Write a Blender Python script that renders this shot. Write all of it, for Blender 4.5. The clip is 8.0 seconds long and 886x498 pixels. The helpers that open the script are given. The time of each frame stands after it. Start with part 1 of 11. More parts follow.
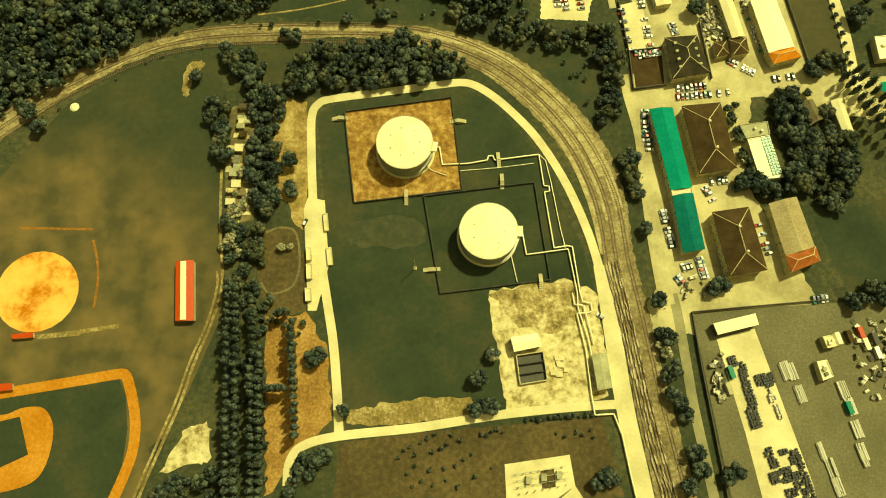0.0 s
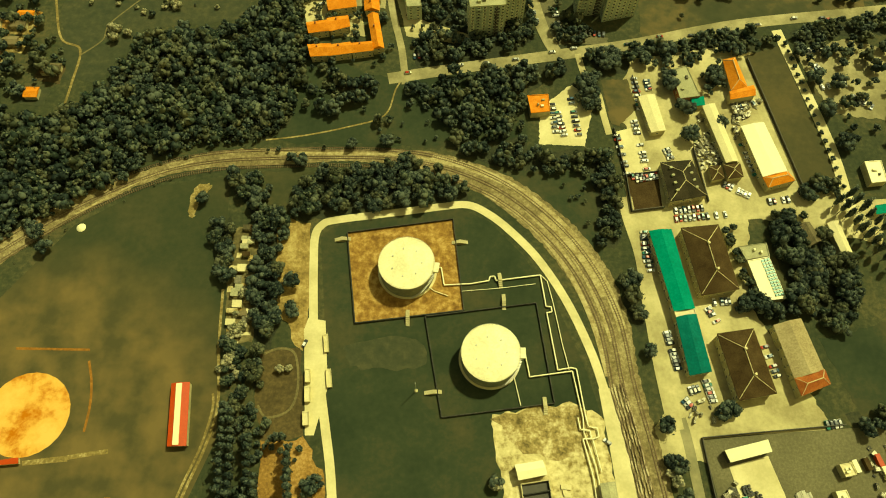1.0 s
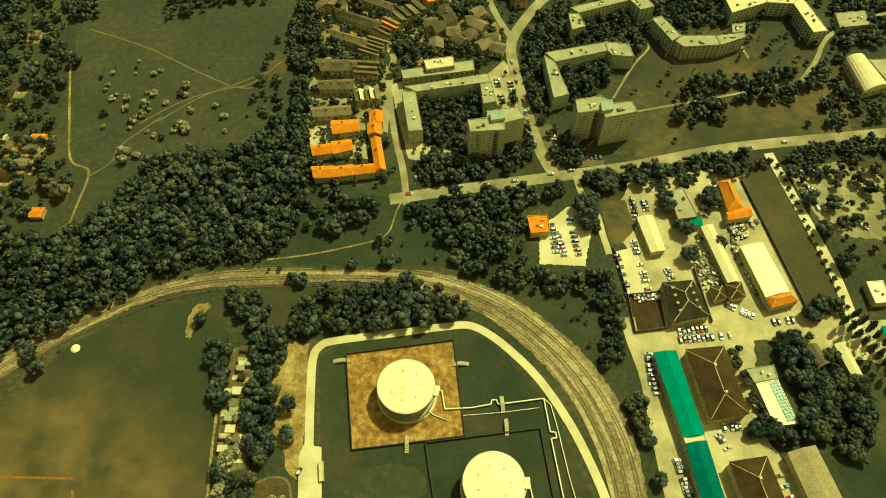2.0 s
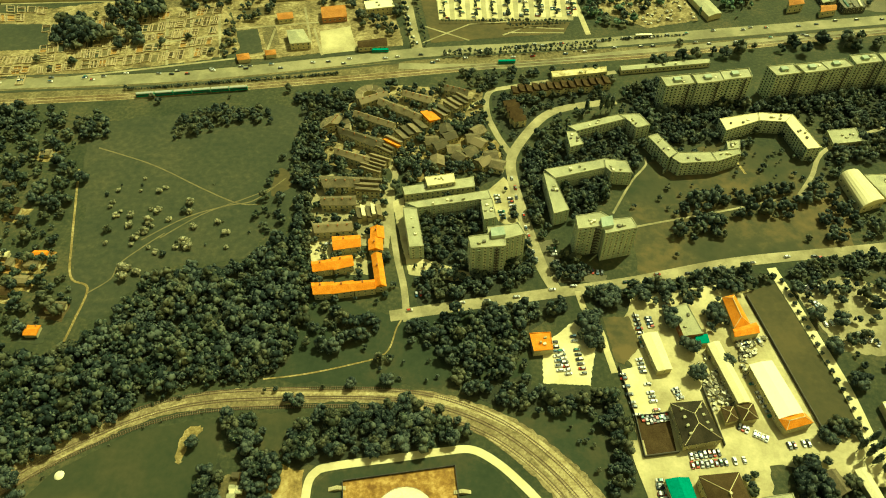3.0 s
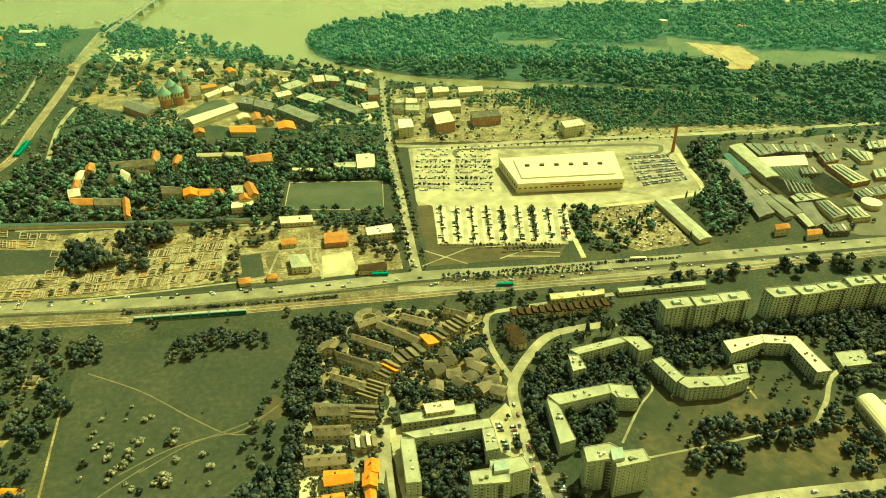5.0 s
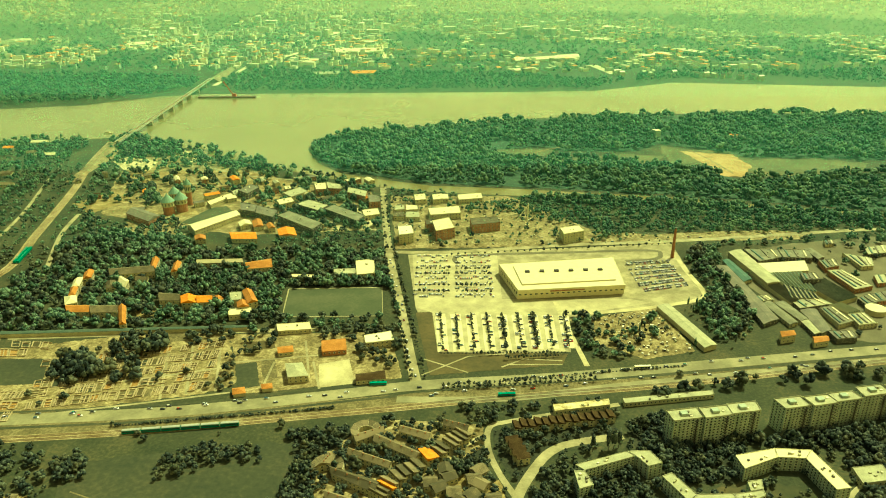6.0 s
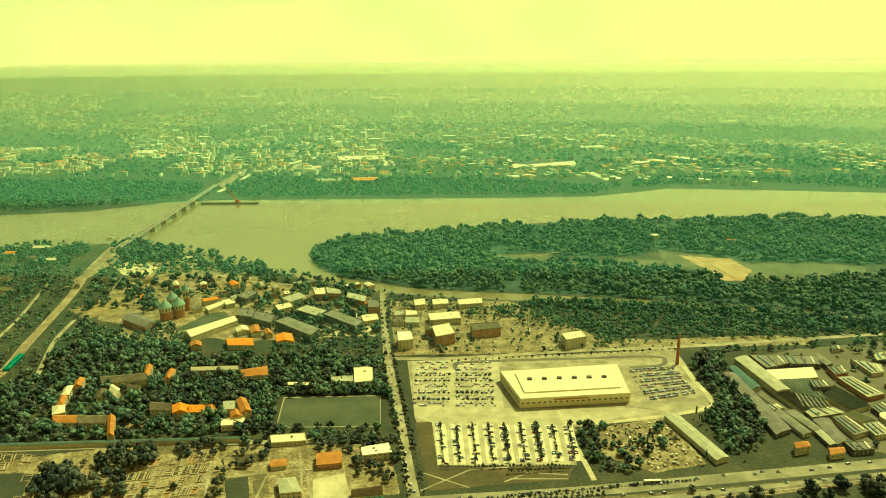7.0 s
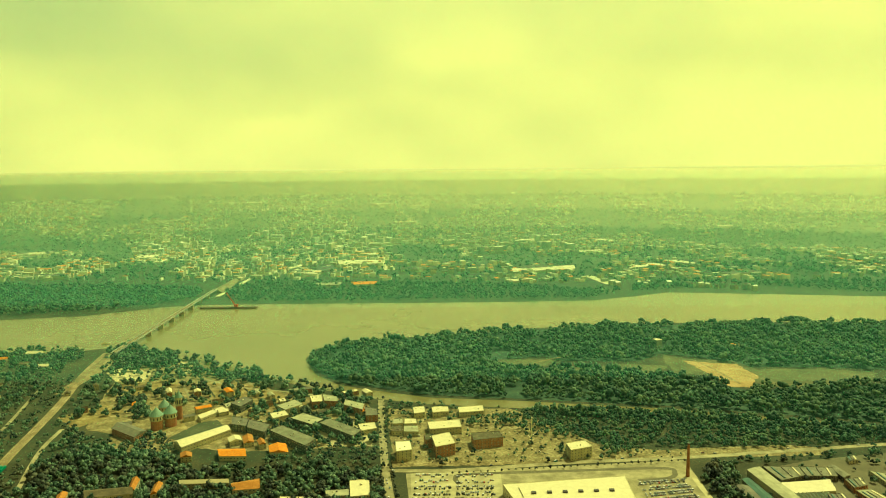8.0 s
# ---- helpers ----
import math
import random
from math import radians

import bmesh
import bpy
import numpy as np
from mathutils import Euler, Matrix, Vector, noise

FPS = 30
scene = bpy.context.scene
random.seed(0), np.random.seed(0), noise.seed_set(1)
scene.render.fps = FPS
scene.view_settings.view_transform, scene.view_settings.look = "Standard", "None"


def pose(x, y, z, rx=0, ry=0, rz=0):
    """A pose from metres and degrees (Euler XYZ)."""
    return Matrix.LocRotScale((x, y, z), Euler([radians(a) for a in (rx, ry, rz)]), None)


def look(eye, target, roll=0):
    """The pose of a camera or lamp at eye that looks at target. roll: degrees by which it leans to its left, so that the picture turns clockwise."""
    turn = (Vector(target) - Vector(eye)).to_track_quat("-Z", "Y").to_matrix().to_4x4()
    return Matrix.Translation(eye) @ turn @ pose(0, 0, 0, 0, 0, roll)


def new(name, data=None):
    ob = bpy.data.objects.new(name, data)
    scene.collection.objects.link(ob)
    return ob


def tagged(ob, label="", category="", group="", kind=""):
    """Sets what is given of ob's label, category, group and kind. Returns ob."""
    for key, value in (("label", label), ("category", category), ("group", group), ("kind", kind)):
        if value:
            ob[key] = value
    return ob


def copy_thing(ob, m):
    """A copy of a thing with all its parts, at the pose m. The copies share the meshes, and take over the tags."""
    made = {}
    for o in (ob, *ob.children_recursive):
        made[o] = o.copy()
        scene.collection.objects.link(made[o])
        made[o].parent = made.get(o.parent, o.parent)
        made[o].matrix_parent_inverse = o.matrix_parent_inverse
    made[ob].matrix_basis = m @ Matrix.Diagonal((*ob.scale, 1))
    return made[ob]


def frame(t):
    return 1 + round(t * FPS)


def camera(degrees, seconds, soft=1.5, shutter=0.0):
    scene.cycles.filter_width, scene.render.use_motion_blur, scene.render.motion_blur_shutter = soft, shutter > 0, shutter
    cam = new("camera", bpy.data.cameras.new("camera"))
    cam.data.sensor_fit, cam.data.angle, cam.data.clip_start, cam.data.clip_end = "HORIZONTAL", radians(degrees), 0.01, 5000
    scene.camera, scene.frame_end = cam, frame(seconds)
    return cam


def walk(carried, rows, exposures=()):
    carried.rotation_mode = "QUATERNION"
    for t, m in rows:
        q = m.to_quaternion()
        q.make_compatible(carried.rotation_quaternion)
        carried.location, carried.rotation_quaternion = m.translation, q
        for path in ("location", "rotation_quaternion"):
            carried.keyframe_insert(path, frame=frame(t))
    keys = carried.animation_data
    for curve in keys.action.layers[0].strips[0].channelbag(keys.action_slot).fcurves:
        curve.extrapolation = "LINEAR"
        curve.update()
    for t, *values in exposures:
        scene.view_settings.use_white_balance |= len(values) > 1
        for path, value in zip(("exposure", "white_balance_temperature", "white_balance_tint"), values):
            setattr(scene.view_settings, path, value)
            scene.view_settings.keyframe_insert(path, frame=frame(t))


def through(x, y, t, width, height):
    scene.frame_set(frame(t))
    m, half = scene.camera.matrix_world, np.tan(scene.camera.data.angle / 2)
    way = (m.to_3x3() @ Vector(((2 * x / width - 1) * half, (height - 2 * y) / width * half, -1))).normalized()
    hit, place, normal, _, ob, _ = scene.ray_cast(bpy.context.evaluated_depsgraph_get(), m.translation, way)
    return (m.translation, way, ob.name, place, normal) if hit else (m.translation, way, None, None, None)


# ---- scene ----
cam = camera(63.87, 8.0, soft=1.0)
ROWS = [
    (0.0, 0.00, 0.00, 360.0, 0.000, -74.267, 0.827),
    (0.5, -0.23, 1.64, 359.7, 0.332, -69.661, 0.565),
    (1.0, -0.50, 4.40, 359.4, 0.494, -65.164, 0.479),
    (1.5, -1.28, 7.33, 359.0, 0.488, -60.678, 0.539),
    (3.0, 0.50, 21.84, 360.0, 1.118, -48.095, -0.107),
    (3.5, 0.75, 25.85, 360.0, 1.160, -43.870, -0.233),
    (4.0, 0.91, 30.40, 359.8, 1.137, -39.650, -0.263),
    (4.5, 0.84, 34.80, 359.8, 1.088, -35.458, -0.288),
    (6.0, 1.13, 46.98, 360.2, 1.001, -23.015, -0.358),
    (6.5, 1.13, 51.51, 360.2, 0.986, -18.875, -0.382),
    (7.0, 0.99, 55.52, 360.3, 0.930, -14.718, -0.422),
    (7.5, 1.24, 60.22, 360.3, 0.920, -10.562, -0.443),
    (8.0, 0.81, 63.61, 360.4, 0.849, -6.381, -0.473),
]
walk(cam, [(t, Matrix.Translation((x, y, z)) @ pose(0, 0, 0, 0, 0, yaw) @ pose(0, 0, 0, 90 + pitch) @ pose(0, 0, 0, 0, 0, roll))
           for t, x, y, z, yaw, pitch, roll in ROWS],
     exposures=[(0.0, -0.1, 13600, -32), (1.5, -0.26, 12200, -37), (3.0, 0.19, 10600, -43), (4.5, 0.48, 9800, -48), (6.5, 0.25, 10700, -44), (8.0, -0.08, 12300, -42)])

# ---- sky and sun ----
SUN_AZ, SUN_EL = radians(44), radians(56)
world = bpy.data.worlds.new("world")
scene.world = world
world.use_nodes = True
wt = world.node_tree
wt.nodes.clear()
w_out = wt.nodes.new("ShaderNodeOutputWorld")
w_bg = wt.nodes.new("ShaderNodeBackground")
w_sky = wt.nodes.new("ShaderNodeTexSky")
w_sky.sky_type, w_sky.sun_disc = "NISHITA", False
w_sky.sun_elevation, w_sky.sun_rotation = SUN_EL, SUN_AZ
w_sky.air_density, w_sky.dust_density, w_sky.altitude = 1.0, 4.0, 100
w_bg.inputs["Strength"].default_value = 0.066
w_geo = wt.nodes.new("ShaderNodeTexCoord")
w_sep = wt.nodes.new("ShaderNodeSeparateXYZ")
wt.links.new(w_geo.outputs["Generated"], w_sep.inputs[0])
w_ramp = wt.nodes.new("ShaderNodeValToRGB")
w_ramp.color_ramp.elements[0].position, w_ramp.color_ramp.elements[1].position = 0.0, 0.5
w_ramp.color_ramp.elements[0].color, w_ramp.color_ramp.elements[1].color = (0.95, 0.95, 0.95, 1), (0, 0, 0, 1)
wt.links.new(w_sep.outputs["Z"], w_ramp.inputs[0])
w_noise = wt.nodes.new("ShaderNodeTexNoise")
w_noise.inputs["Scale"].default_value, w_noise.inputs["Detail"].default_value = 3.4, 5
w_map = wt.nodes.new("ShaderNodeMapping")
w_map.inputs["Scale"].default_value = (1, 1, 2.6)
wt.links.new(w_geo.outputs["Generated"], w_map.inputs[0])
wt.links.new(w_map.outputs[0], w_noise.inputs["Vector"])
w_cloud = wt.nodes.new("ShaderNodeValToRGB")
w_cloud.color_ramp.elements[0].position, w_cloud.color_ramp.elements[1].position = 0.4, 0.62
w_cloud.color_ramp.elements[0].color, w_cloud.color_ramp.elements[1].color = (16.5, 12.8, 6.4, 1), (20, 15.4, 7.4, 1)
wt.links.new(w_noise.outputs[0], w_cloud.inputs[0])
w_mix = wt.nodes.new("ShaderNodeMix")
w_mix.data_type = "RGBA"
w_veil = wt.nodes.new("ShaderNodeMath")
w_veil.operation = "MULTIPLY_ADD"
wt.links.new(w_noise.outputs[0], w_veil.inputs[0])
w_veil.inputs[1].default_value = 0.45
wt.links.new(w_ramp.outputs[0], w_veil.inputs[2])
w_side = wt.nodes.new("ShaderNodeMath")
w_side.operation, w_side.use_clamp = "MULTIPLY_ADD", True
wt.links.new(w_sep.outputs["X"], w_side.inputs[0])
w_side.inputs[1].default_value = 0.42
w_low = wt.nodes.new("ShaderNodeMath")
w_low.operation = "SUBTRACT"
wt.links.new(w_veil.outputs[0], w_low.inputs[0])
w_low.inputs[1].default_value = 0.0
wt.links.new(w_low.outputs[0], w_side.inputs[2])
wt.links.new(w_side.outputs[0], w_mix.inputs["Factor"])
wt.links.new(w_sky.outputs[0], w_mix.inputs[6])
wt.links.new(w_cloud.outputs[0], w_mix.inputs[7])
wt.links.new(w_mix.outputs[2], w_bg.inputs["Color"])
wt.links.new(w_bg.outputs[0], w_out.inputs["Surface"])

sun = new("sun", bpy.data.lights.new("sun", "SUN"))
sun.data.energy, sun.data.angle, sun.data.color = 5.0, radians(0.6), (1.0, 0.94, 0.84)
sun.matrix_world = look((math.sin(SUN_AZ) * math.cos(SUN_EL) * 900, math.cos(SUN_AZ) * math.cos(SUN_EL) * 900, 900 * math.sin(SUN_EL)), (0, 0, 0))


# ---- materials ----
def mat(name, *colors, scale=0.2, fine=2.0, rough=0.85, metal=0.0, bump=0.0, mix=0.5, rand="", spec=0.3, amp=0.3):
    """Two or three colours mixed by noise at two sizes; rand: extra change from piece to piece ("object" or "island")."""
    m = bpy.data.materials.new(name)
    m.use_nodes = True
    t = m.node_tree
    b = t.nodes["Principled BSDF"]
    b.inputs["Roughness"].default_value, b.inputs["Metallic"].default_value = rough, metal
    b.inputs["Specular IOR Level"].default_value = spec
    geo = t.nodes.new("ShaderNodeNewGeometry")
    n1, n2 = t.nodes.new("ShaderNodeTexNoise"), t.nodes.new("ShaderNodeTexNoise")
    for n, s in ((n1, scale), (n2, fine)):
        n.inputs["Scale"].default_value, n.inputs["Detail"].default_value = s, 5
        n.inputs["Roughness"].default_value = 0.62
        t.links.new(geo.outputs["Position"], n.inputs["Vector"])
    mul = t.nodes.new("ShaderNodeMath")
    mul.operation = "MULTIPLY_ADD"
    t.links.new(n2.outputs[0], mul.inputs[0])
    mul.inputs[1].default_value, mul.inputs[2].default_value = 1 - mix, 0.0
    add = t.nodes.new("ShaderNodeMath")
    add.operation = "MULTIPLY_ADD"
    t.links.new(n1.outputs[0], add.inputs[0])
    add.inputs[1].default_value = mix
    t.links.new(mul.outputs[0], add.inputs[2])
    fac = add.outputs[0]
    if rand:
        src = t.nodes.new("ShaderNodeObjectInfo").outputs["Random"] if rand == "object" else geo.outputs["Random Per Island"]
        r = t.nodes.new("ShaderNodeMath")
        r.operation = "MULTIPLY_ADD"
        t.links.new(src, r.inputs[0])
        r.inputs[1].default_value = amp
        sub = t.nodes.new("ShaderNodeMath")
        sub.operation = "SUBTRACT"
        t.links.new(fac, sub.inputs[0])
        sub.inputs[1].default_value = amp / 2
        t.links.new(sub.outputs[0], r.inputs[2])
        fac = r.outputs[0]
    ramp = t.nodes.new("ShaderNodeValToRGB")
    e = ramp.color_ramp.elements
    e[0].position, e[1].position = 0.38, 0.62
    e[0].color, e[1].color = (*colors[0], 1), (*colors[-1], 1)
    for k, c in enumerate(colors[1:-1]):
        e.new(0.38 + 0.24 * (k + 1) / (len(colors) - 1)).color = (*c, 1)
    t.links.new(fac, ramp.inputs[0])
    t.links.new(ramp.outputs[0], b.inputs["Base Color"])
    if bump:
        bp = t.nodes.new("ShaderNodeBump")
        bp.inputs["Strength"].default_value, bp.inputs["Distance"].default_value = 0.8, bump
        t.links.new(n2.outputs[0], bp.inputs["Height"])
        t.links.new(bp.outputs[0], b.inputs["Normal"])
    return m


def plain(name, color, rough=0.6, metal=0.0, var=0.12, scale=0.5, rand=""):
    lo, hi = tuple(c * (1 - var) for c in color), tuple(min(1, c * (1 + var)) for c in color)
    return mat(name, lo, hi, scale=scale, fine=scale * 8, rough=rough, metal=metal, rand=rand)


GROUND = mat("ground_grass", (0.024, 0.032, 0.015), (0.042, 0.048, 0.022), (0.085, 0.074, 0.034), scale=0.02, fine=0.35, bump=0.25, rough=0.95)
LAWN = mat("mown_lawn", (0.018, 0.028, 0.013), (0.030, 0.040, 0.019), (0.06, 0.054, 0.025), scale=0.02, fine=0.35, mix=0.78, rough=0.95)
MEADOW = mat("meadow", (0.03, 0.038, 0.02), (0.044, 0.049, 0.025), (0.074, 0.068, 0.034), scale=0.012, fine=0.22, bump=0.2, rough=0.95)
FIELD = mat("sports_field_turf", (0.03, 0.038, 0.017), (0.054, 0.053, 0.024), (0.125, 0.092, 0.038), scale=0.012, fine=0.12, mix=0.7, rough=0.95)
TURF = mat("green_field_turf", (0.024, 0.034, 0.015), (0.038, 0.043, 0.019), (0.066, 0.058, 0.026), scale=0.016, fine=0.25, mix=0.72, rough=0.95)
TURF_MID = mat("tired_field_turf", (0.042, 0.043, 0.019), (0.062, 0.054, 0.023), (0.088, 0.07, 0.029), scale=0.02, fine=0.25, mix=0.7, rough=0.95)
TURF_BROWN = mat("worn_field_turf", (0.052, 0.047, 0.02), (0.08, 0.064, 0.026), (0.12, 0.09, 0.036), scale=0.018, fine=0.25, mix=0.72, rough=0.95)
TURF_PALE = mat("playing_turf", (0.05, 0.062, 0.03), (0.065, 0.076, 0.038), (0.09, 0.094, 0.05), scale=0.03, fine=0.3, mix=0.7, rough=0.95)
GOLDEN = mat("golden_dry_grass", (0.15, 0.1, 0.033), (0.29, 0.2, 0.075), (0.44, 0.34, 0.15), scale=0.12, fine=0.5, mix=0.6, rough=0.95)
VERGE = mat("dusty_verge", (0.075, 0.064, 0.028), (0.13, 0.105, 0.047), (0.22, 0.18, 0.09), scale=0.05, fine=0.4, rough=0.95)
PATHSOIL = mat("trodden_path", (0.1, 0.085, 0.04), (0.14, 0.115, 0.055), (0.19, 0.155, 0.075), scale=0.1, fine=0.8, rough=0.95)
MOTTLED = mat("mottled_dry_ground", (0.09, 0.068, 0.024), (0.3, 0.225, 0.095), (0.6, 0.52, 0.3), scale=0.11, fine=0.5, mix=0.62, rough=0.95)
ISLAND_SAND = mat("island_sand", (0.2, 0.13, 0.05), (0.36, 0.24, 0.1), (0.46, 0.33, 0.16), scale=0.03, fine=0.3, rough=0.95)
ISLAND_GRASS = mat("island_grass", (0.06, 0.07, 0.032), (0.095, 0.1, 0.045), (0.16, 0.14, 0.065), scale=0.02, fine=0.2, rough=0.95)
DRY = mat("dry_grass", (0.12, 0.09, 0.035), (0.22, 0.16, 0.06), (0.42, 0.34, 0.17), scale=0.08, fine=0.6, bump=0.15, rough=0.95)
BARE = mat("bare_pale_soil", (0.2, 0.145, 0.05), (0.5, 0.42, 0.22), (0.66, 0.58, 0.34), scale=0.1, fine=0.35, bump=0.1, rough=0.95)
LOT = mat("worn_parking_asphalt", (0.19, 0.165, 0.086), (0.275, 0.24, 0.13), (0.385, 0.335, 0.19), scale=0.05, fine=0.5, rough=0.9, mix=0.8)
PARKING = mat("parking_concrete", (0.29, 0.255, 0.14), (0.375, 0.33, 0.182), (0.47, 0.41, 0.23), scale=0.05, fine=0.5, rough=0.9, mix=0.8)
ROADGREY = mat("road_asphalt", (0.16, 0.145, 0.08), (0.22, 0.2, 0.11), (0.3, 0.265, 0.15), scale=0.04, fine=0.4, rough=0.9, mix=0.8)
RUINSOIL = mat("ruin_soil", (0.085, 0.066, 0.026), (0.2, 0.155, 0.07), (0.4, 0.33, 0.17), scale=0.06, fine=0.3, bump=0.1, rough=0.95)
BROWN = mat("brown_soil", (0.16, 0.085, 0.025), (0.27, 0.15, 0.045), (0.42, 0.26, 0.1), scale=0.06, fine=0.7, bump=0.15, rough=0.95)
TILLED = mat("tilled_soil", (0.045, 0.034, 0.014), (0.075, 0.055, 0.023), (0.12, 0.085, 0.036), scale=0.03, fine=0.4, bump=0.1, rough=0.95)
CLAY_DULL = mat("faded_clay", (0.16, 0.075, 0.018), (0.24, 0.1, 0.02), (0.3, 0.14, 0.035), scale=0.2, fine=0.8, rough=0.95)
CLAY = mat("orange_clay", (0.34, 0.125, 0.014), (0.42, 0.17, 0.026), (0.5, 0.235, 0.05), scale=0.06, fine=0.6, rough=0.95)
SAND = mat("sand_circle", (0.42, 0.13, 0.012), (0.66, 0.36, 0.09), (0.72, 0.43, 0.13), scale=0.055, fine=0.5, mix=0.85, rough=0.95)
CONCRETE = mat("pale_concrete_road", (0.48, 0.42, 0.23), (0.58, 0.51, 0.29), (0.66, 0.59, 0.35), scale=0.05, fine=0.7, rough=0.9, mix=0.8)
ASPHALT = mat("grey_asphalt", (0.095, 0.086, 0.048), (0.125, 0.112, 0.062), (0.17, 0.15, 0.085), scale=0.03, fine=0.8, rough=0.9)
PALE_ASPHALT = mat("dusty_asphalt", (0.29, 0.245, 0.125), (0.42, 0.365, 0.195), (0.54, 0.47, 0.26), scale=0.04, fine=0.6, rough=0.9, mix=0.8)
PALE_BED = mat("pale_gravel_bed", (0.19, 0.14, 0.06), (0.33, 0.27, 0.135), (0.47, 0.4, 0.22), scale=0.09, fine=0.6, rough=0.95)
BALLAST_PALE = mat("dusty_ballast", (0.15, 0.105, 0.045), (0.27, 0.21, 0.105), (0.42, 0.35, 0.2), scale=0.04, fine=0.5, rough=0.95)
BALLAST = mat("railway_ballast", (0.1, 0.078, 0.036), (0.19, 0.148, 0.072), (0.34, 0.28, 0.15), scale=0.06, fine=0.6, bump=0.1, rough=0.95)


def worn_field():
    """Sports turf: green in the north, worn brown in the south, mixed by large soft noise."""
    m = mat("sports_turf", (0.024, 0.034, 0.015), (0.038, 0.043, 0.019), (0.06, 0.054, 0.025), scale=0.016, fine=0.25, mix=0.72, rough=0.95)
    t = m.node_tree
    b = t.nodes["Principled BSDF"]
    green = b.inputs["Base Color"].links[0].from_socket
    geo, far, sep, soft, rng, mix, brown = (t.nodes.new(k) for k in ("ShaderNodeNewGeometry", "ShaderNodeVectorMath", "ShaderNodeTexNoise", "ShaderNodeMath", "ShaderNodeMapRange", "ShaderNodeMix", "ShaderNodeValToRGB"))
    far.operation = "DISTANCE"
    far.inputs[1].default_value = (-215, 30, 0)
    sep.inputs["Scale"].default_value, sep.inputs["Detail"].default_value = .022, 4
    soft.operation = "MULTIPLY_ADD"
    soft.inputs[1].default_value = -60
    t.links.new(geo.outputs["Position"], far.inputs[0])
    t.links.new(geo.outputs["Position"], sep.inputs["Vector"])
    t.links.new(sep.outputs[0], soft.inputs[0])
    t.links.new(far.outputs["Value"], soft.inputs[2])
    rng.inputs["From Min"].default_value, rng.inputs["From Max"].default_value = 72, 112
    rng.inputs["To Min"].default_value, rng.inputs["To Max"].default_value = 1, 0
    t.links.new(soft.outputs[0], rng.inputs["Value"])
    grain = t.nodes.new("ShaderNodeTexNoise")
    grain.inputs["Scale"].default_value, grain.inputs["Detail"].default_value = .06, 8
    t.links.new(geo.outputs["Position"], grain.inputs["Vector"])
    e = brown.color_ramp.elements
    e[0].position, e[1].position = .36, .66
    e[0].color, e[1].color = (.058, .052, .022, 1), (.14, .1, .04, 1)
    t.links.new(grain.outputs[0], brown.inputs[0])
    mix.data_type = "RGBA"
    t.links.new(rng.outputs[0], mix.inputs["Factor"])
    t.links.new(green, mix.inputs[6])
    t.links.new(brown.outputs[0], mix.inputs[7])
    t.links.new(mix.outputs[2], b.inputs["Base Color"])
    return m


SPORTS_TURF = worn_field()


def leaves(name, *colors, scale=0.05, fine=0.5, through=0.22):
    """Foliage: part of the light goes through the leaves."""
    m = mat(name, *colors, scale=scale, fine=fine, rand="island", rough=0.75, mix=0.65, amp=0.42)
    t = m.node_tree
    b = t.nodes["Principled BSDF"]
    tr, mix = t.nodes.new("ShaderNodeBsdfTranslucent"), t.nodes.new("ShaderNodeMixShader")
    t.links.new(b.inputs["Base Color"].links[0].from_socket, tr.inputs["Color"])
    mix.inputs[0].default_value = through
    t.links.new(b.outputs[0], mix.inputs[1])
    t.links.new(tr.outputs[0], mix.inputs[2])
    t.links.new(mix.outputs[0], t.nodes["Material Output"].inputs["Surface"])
    return m


LEAF = leaves("broad_leaves", (0.013, 0.025, 0.016), (0.038, 0.055, 0.036), (0.125, 0.142, 0.092))
LEAF_DARK = leaves("dark_leaves", (0.010, 0.02, 0.016), (0.028, 0.044, 0.035), (0.1, 0.12, 0.088))
LEAF_PALE = leaves("silver_leaves", (0.11, 0.115, 0.065), (0.24, 0.23, 0.14), (0.46, 0.42, 0.27), scale=0.2, fine=0.8)
# far trees: leaf green with distance haze put into the colour
LEAF_HAZED = leaves("hazed_leaves", (0.022, 0.058, 0.038), (0.045, 0.105, 0.068), (0.085, 0.165, 0.1), scale=0.03, fine=0.25)
LEAF_OLIVE = leaves("olive_leaves", (0.03, 0.038, 0.02), (0.062, 0.07, 0.038), (0.125, 0.128, 0.075))
# paler variant of the far leaves, with the same painted haze
LEAF_HAZED_PALE = leaves("pale_hazed_leaves", (0.04, 0.082, 0.045), (0.08, 0.14, 0.075), (0.14, 0.21, 0.11), scale=0.03, fine=0.2)
# lighter, greener leaf tone for the middle distance
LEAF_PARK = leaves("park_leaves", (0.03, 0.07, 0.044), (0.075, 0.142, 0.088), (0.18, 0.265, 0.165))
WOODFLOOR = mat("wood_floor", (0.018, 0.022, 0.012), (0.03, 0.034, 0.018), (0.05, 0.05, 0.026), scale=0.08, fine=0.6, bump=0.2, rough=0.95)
BARK = plain("bark", (0.07, 0.055, 0.04), 0.9)
WHITE = plain("white_paint", (0.74, 0.69, 0.45), 0.5, var=0.05)
PALE_ROOF = plain("pale_roof_sheet", (0.6, 0.53, 0.31), 0.6, var=0.1, scale=0.15)
GREY_ROOF = mat("grey_flat_roof", (0.23, 0.225, 0.135), (0.33, 0.315, 0.19), (0.42, 0.4, 0.245), scale=0.12, fine=1.5)
# darker than grey_flat_roof, to offset brightening by the haze sheets
FACTORY_ROOF = mat("dark_flat_roof", (0.1, 0.1, 0.062), (0.16, 0.157, 0.098), (0.25, 0.235, 0.15), scale=0.08, fine=0.8)
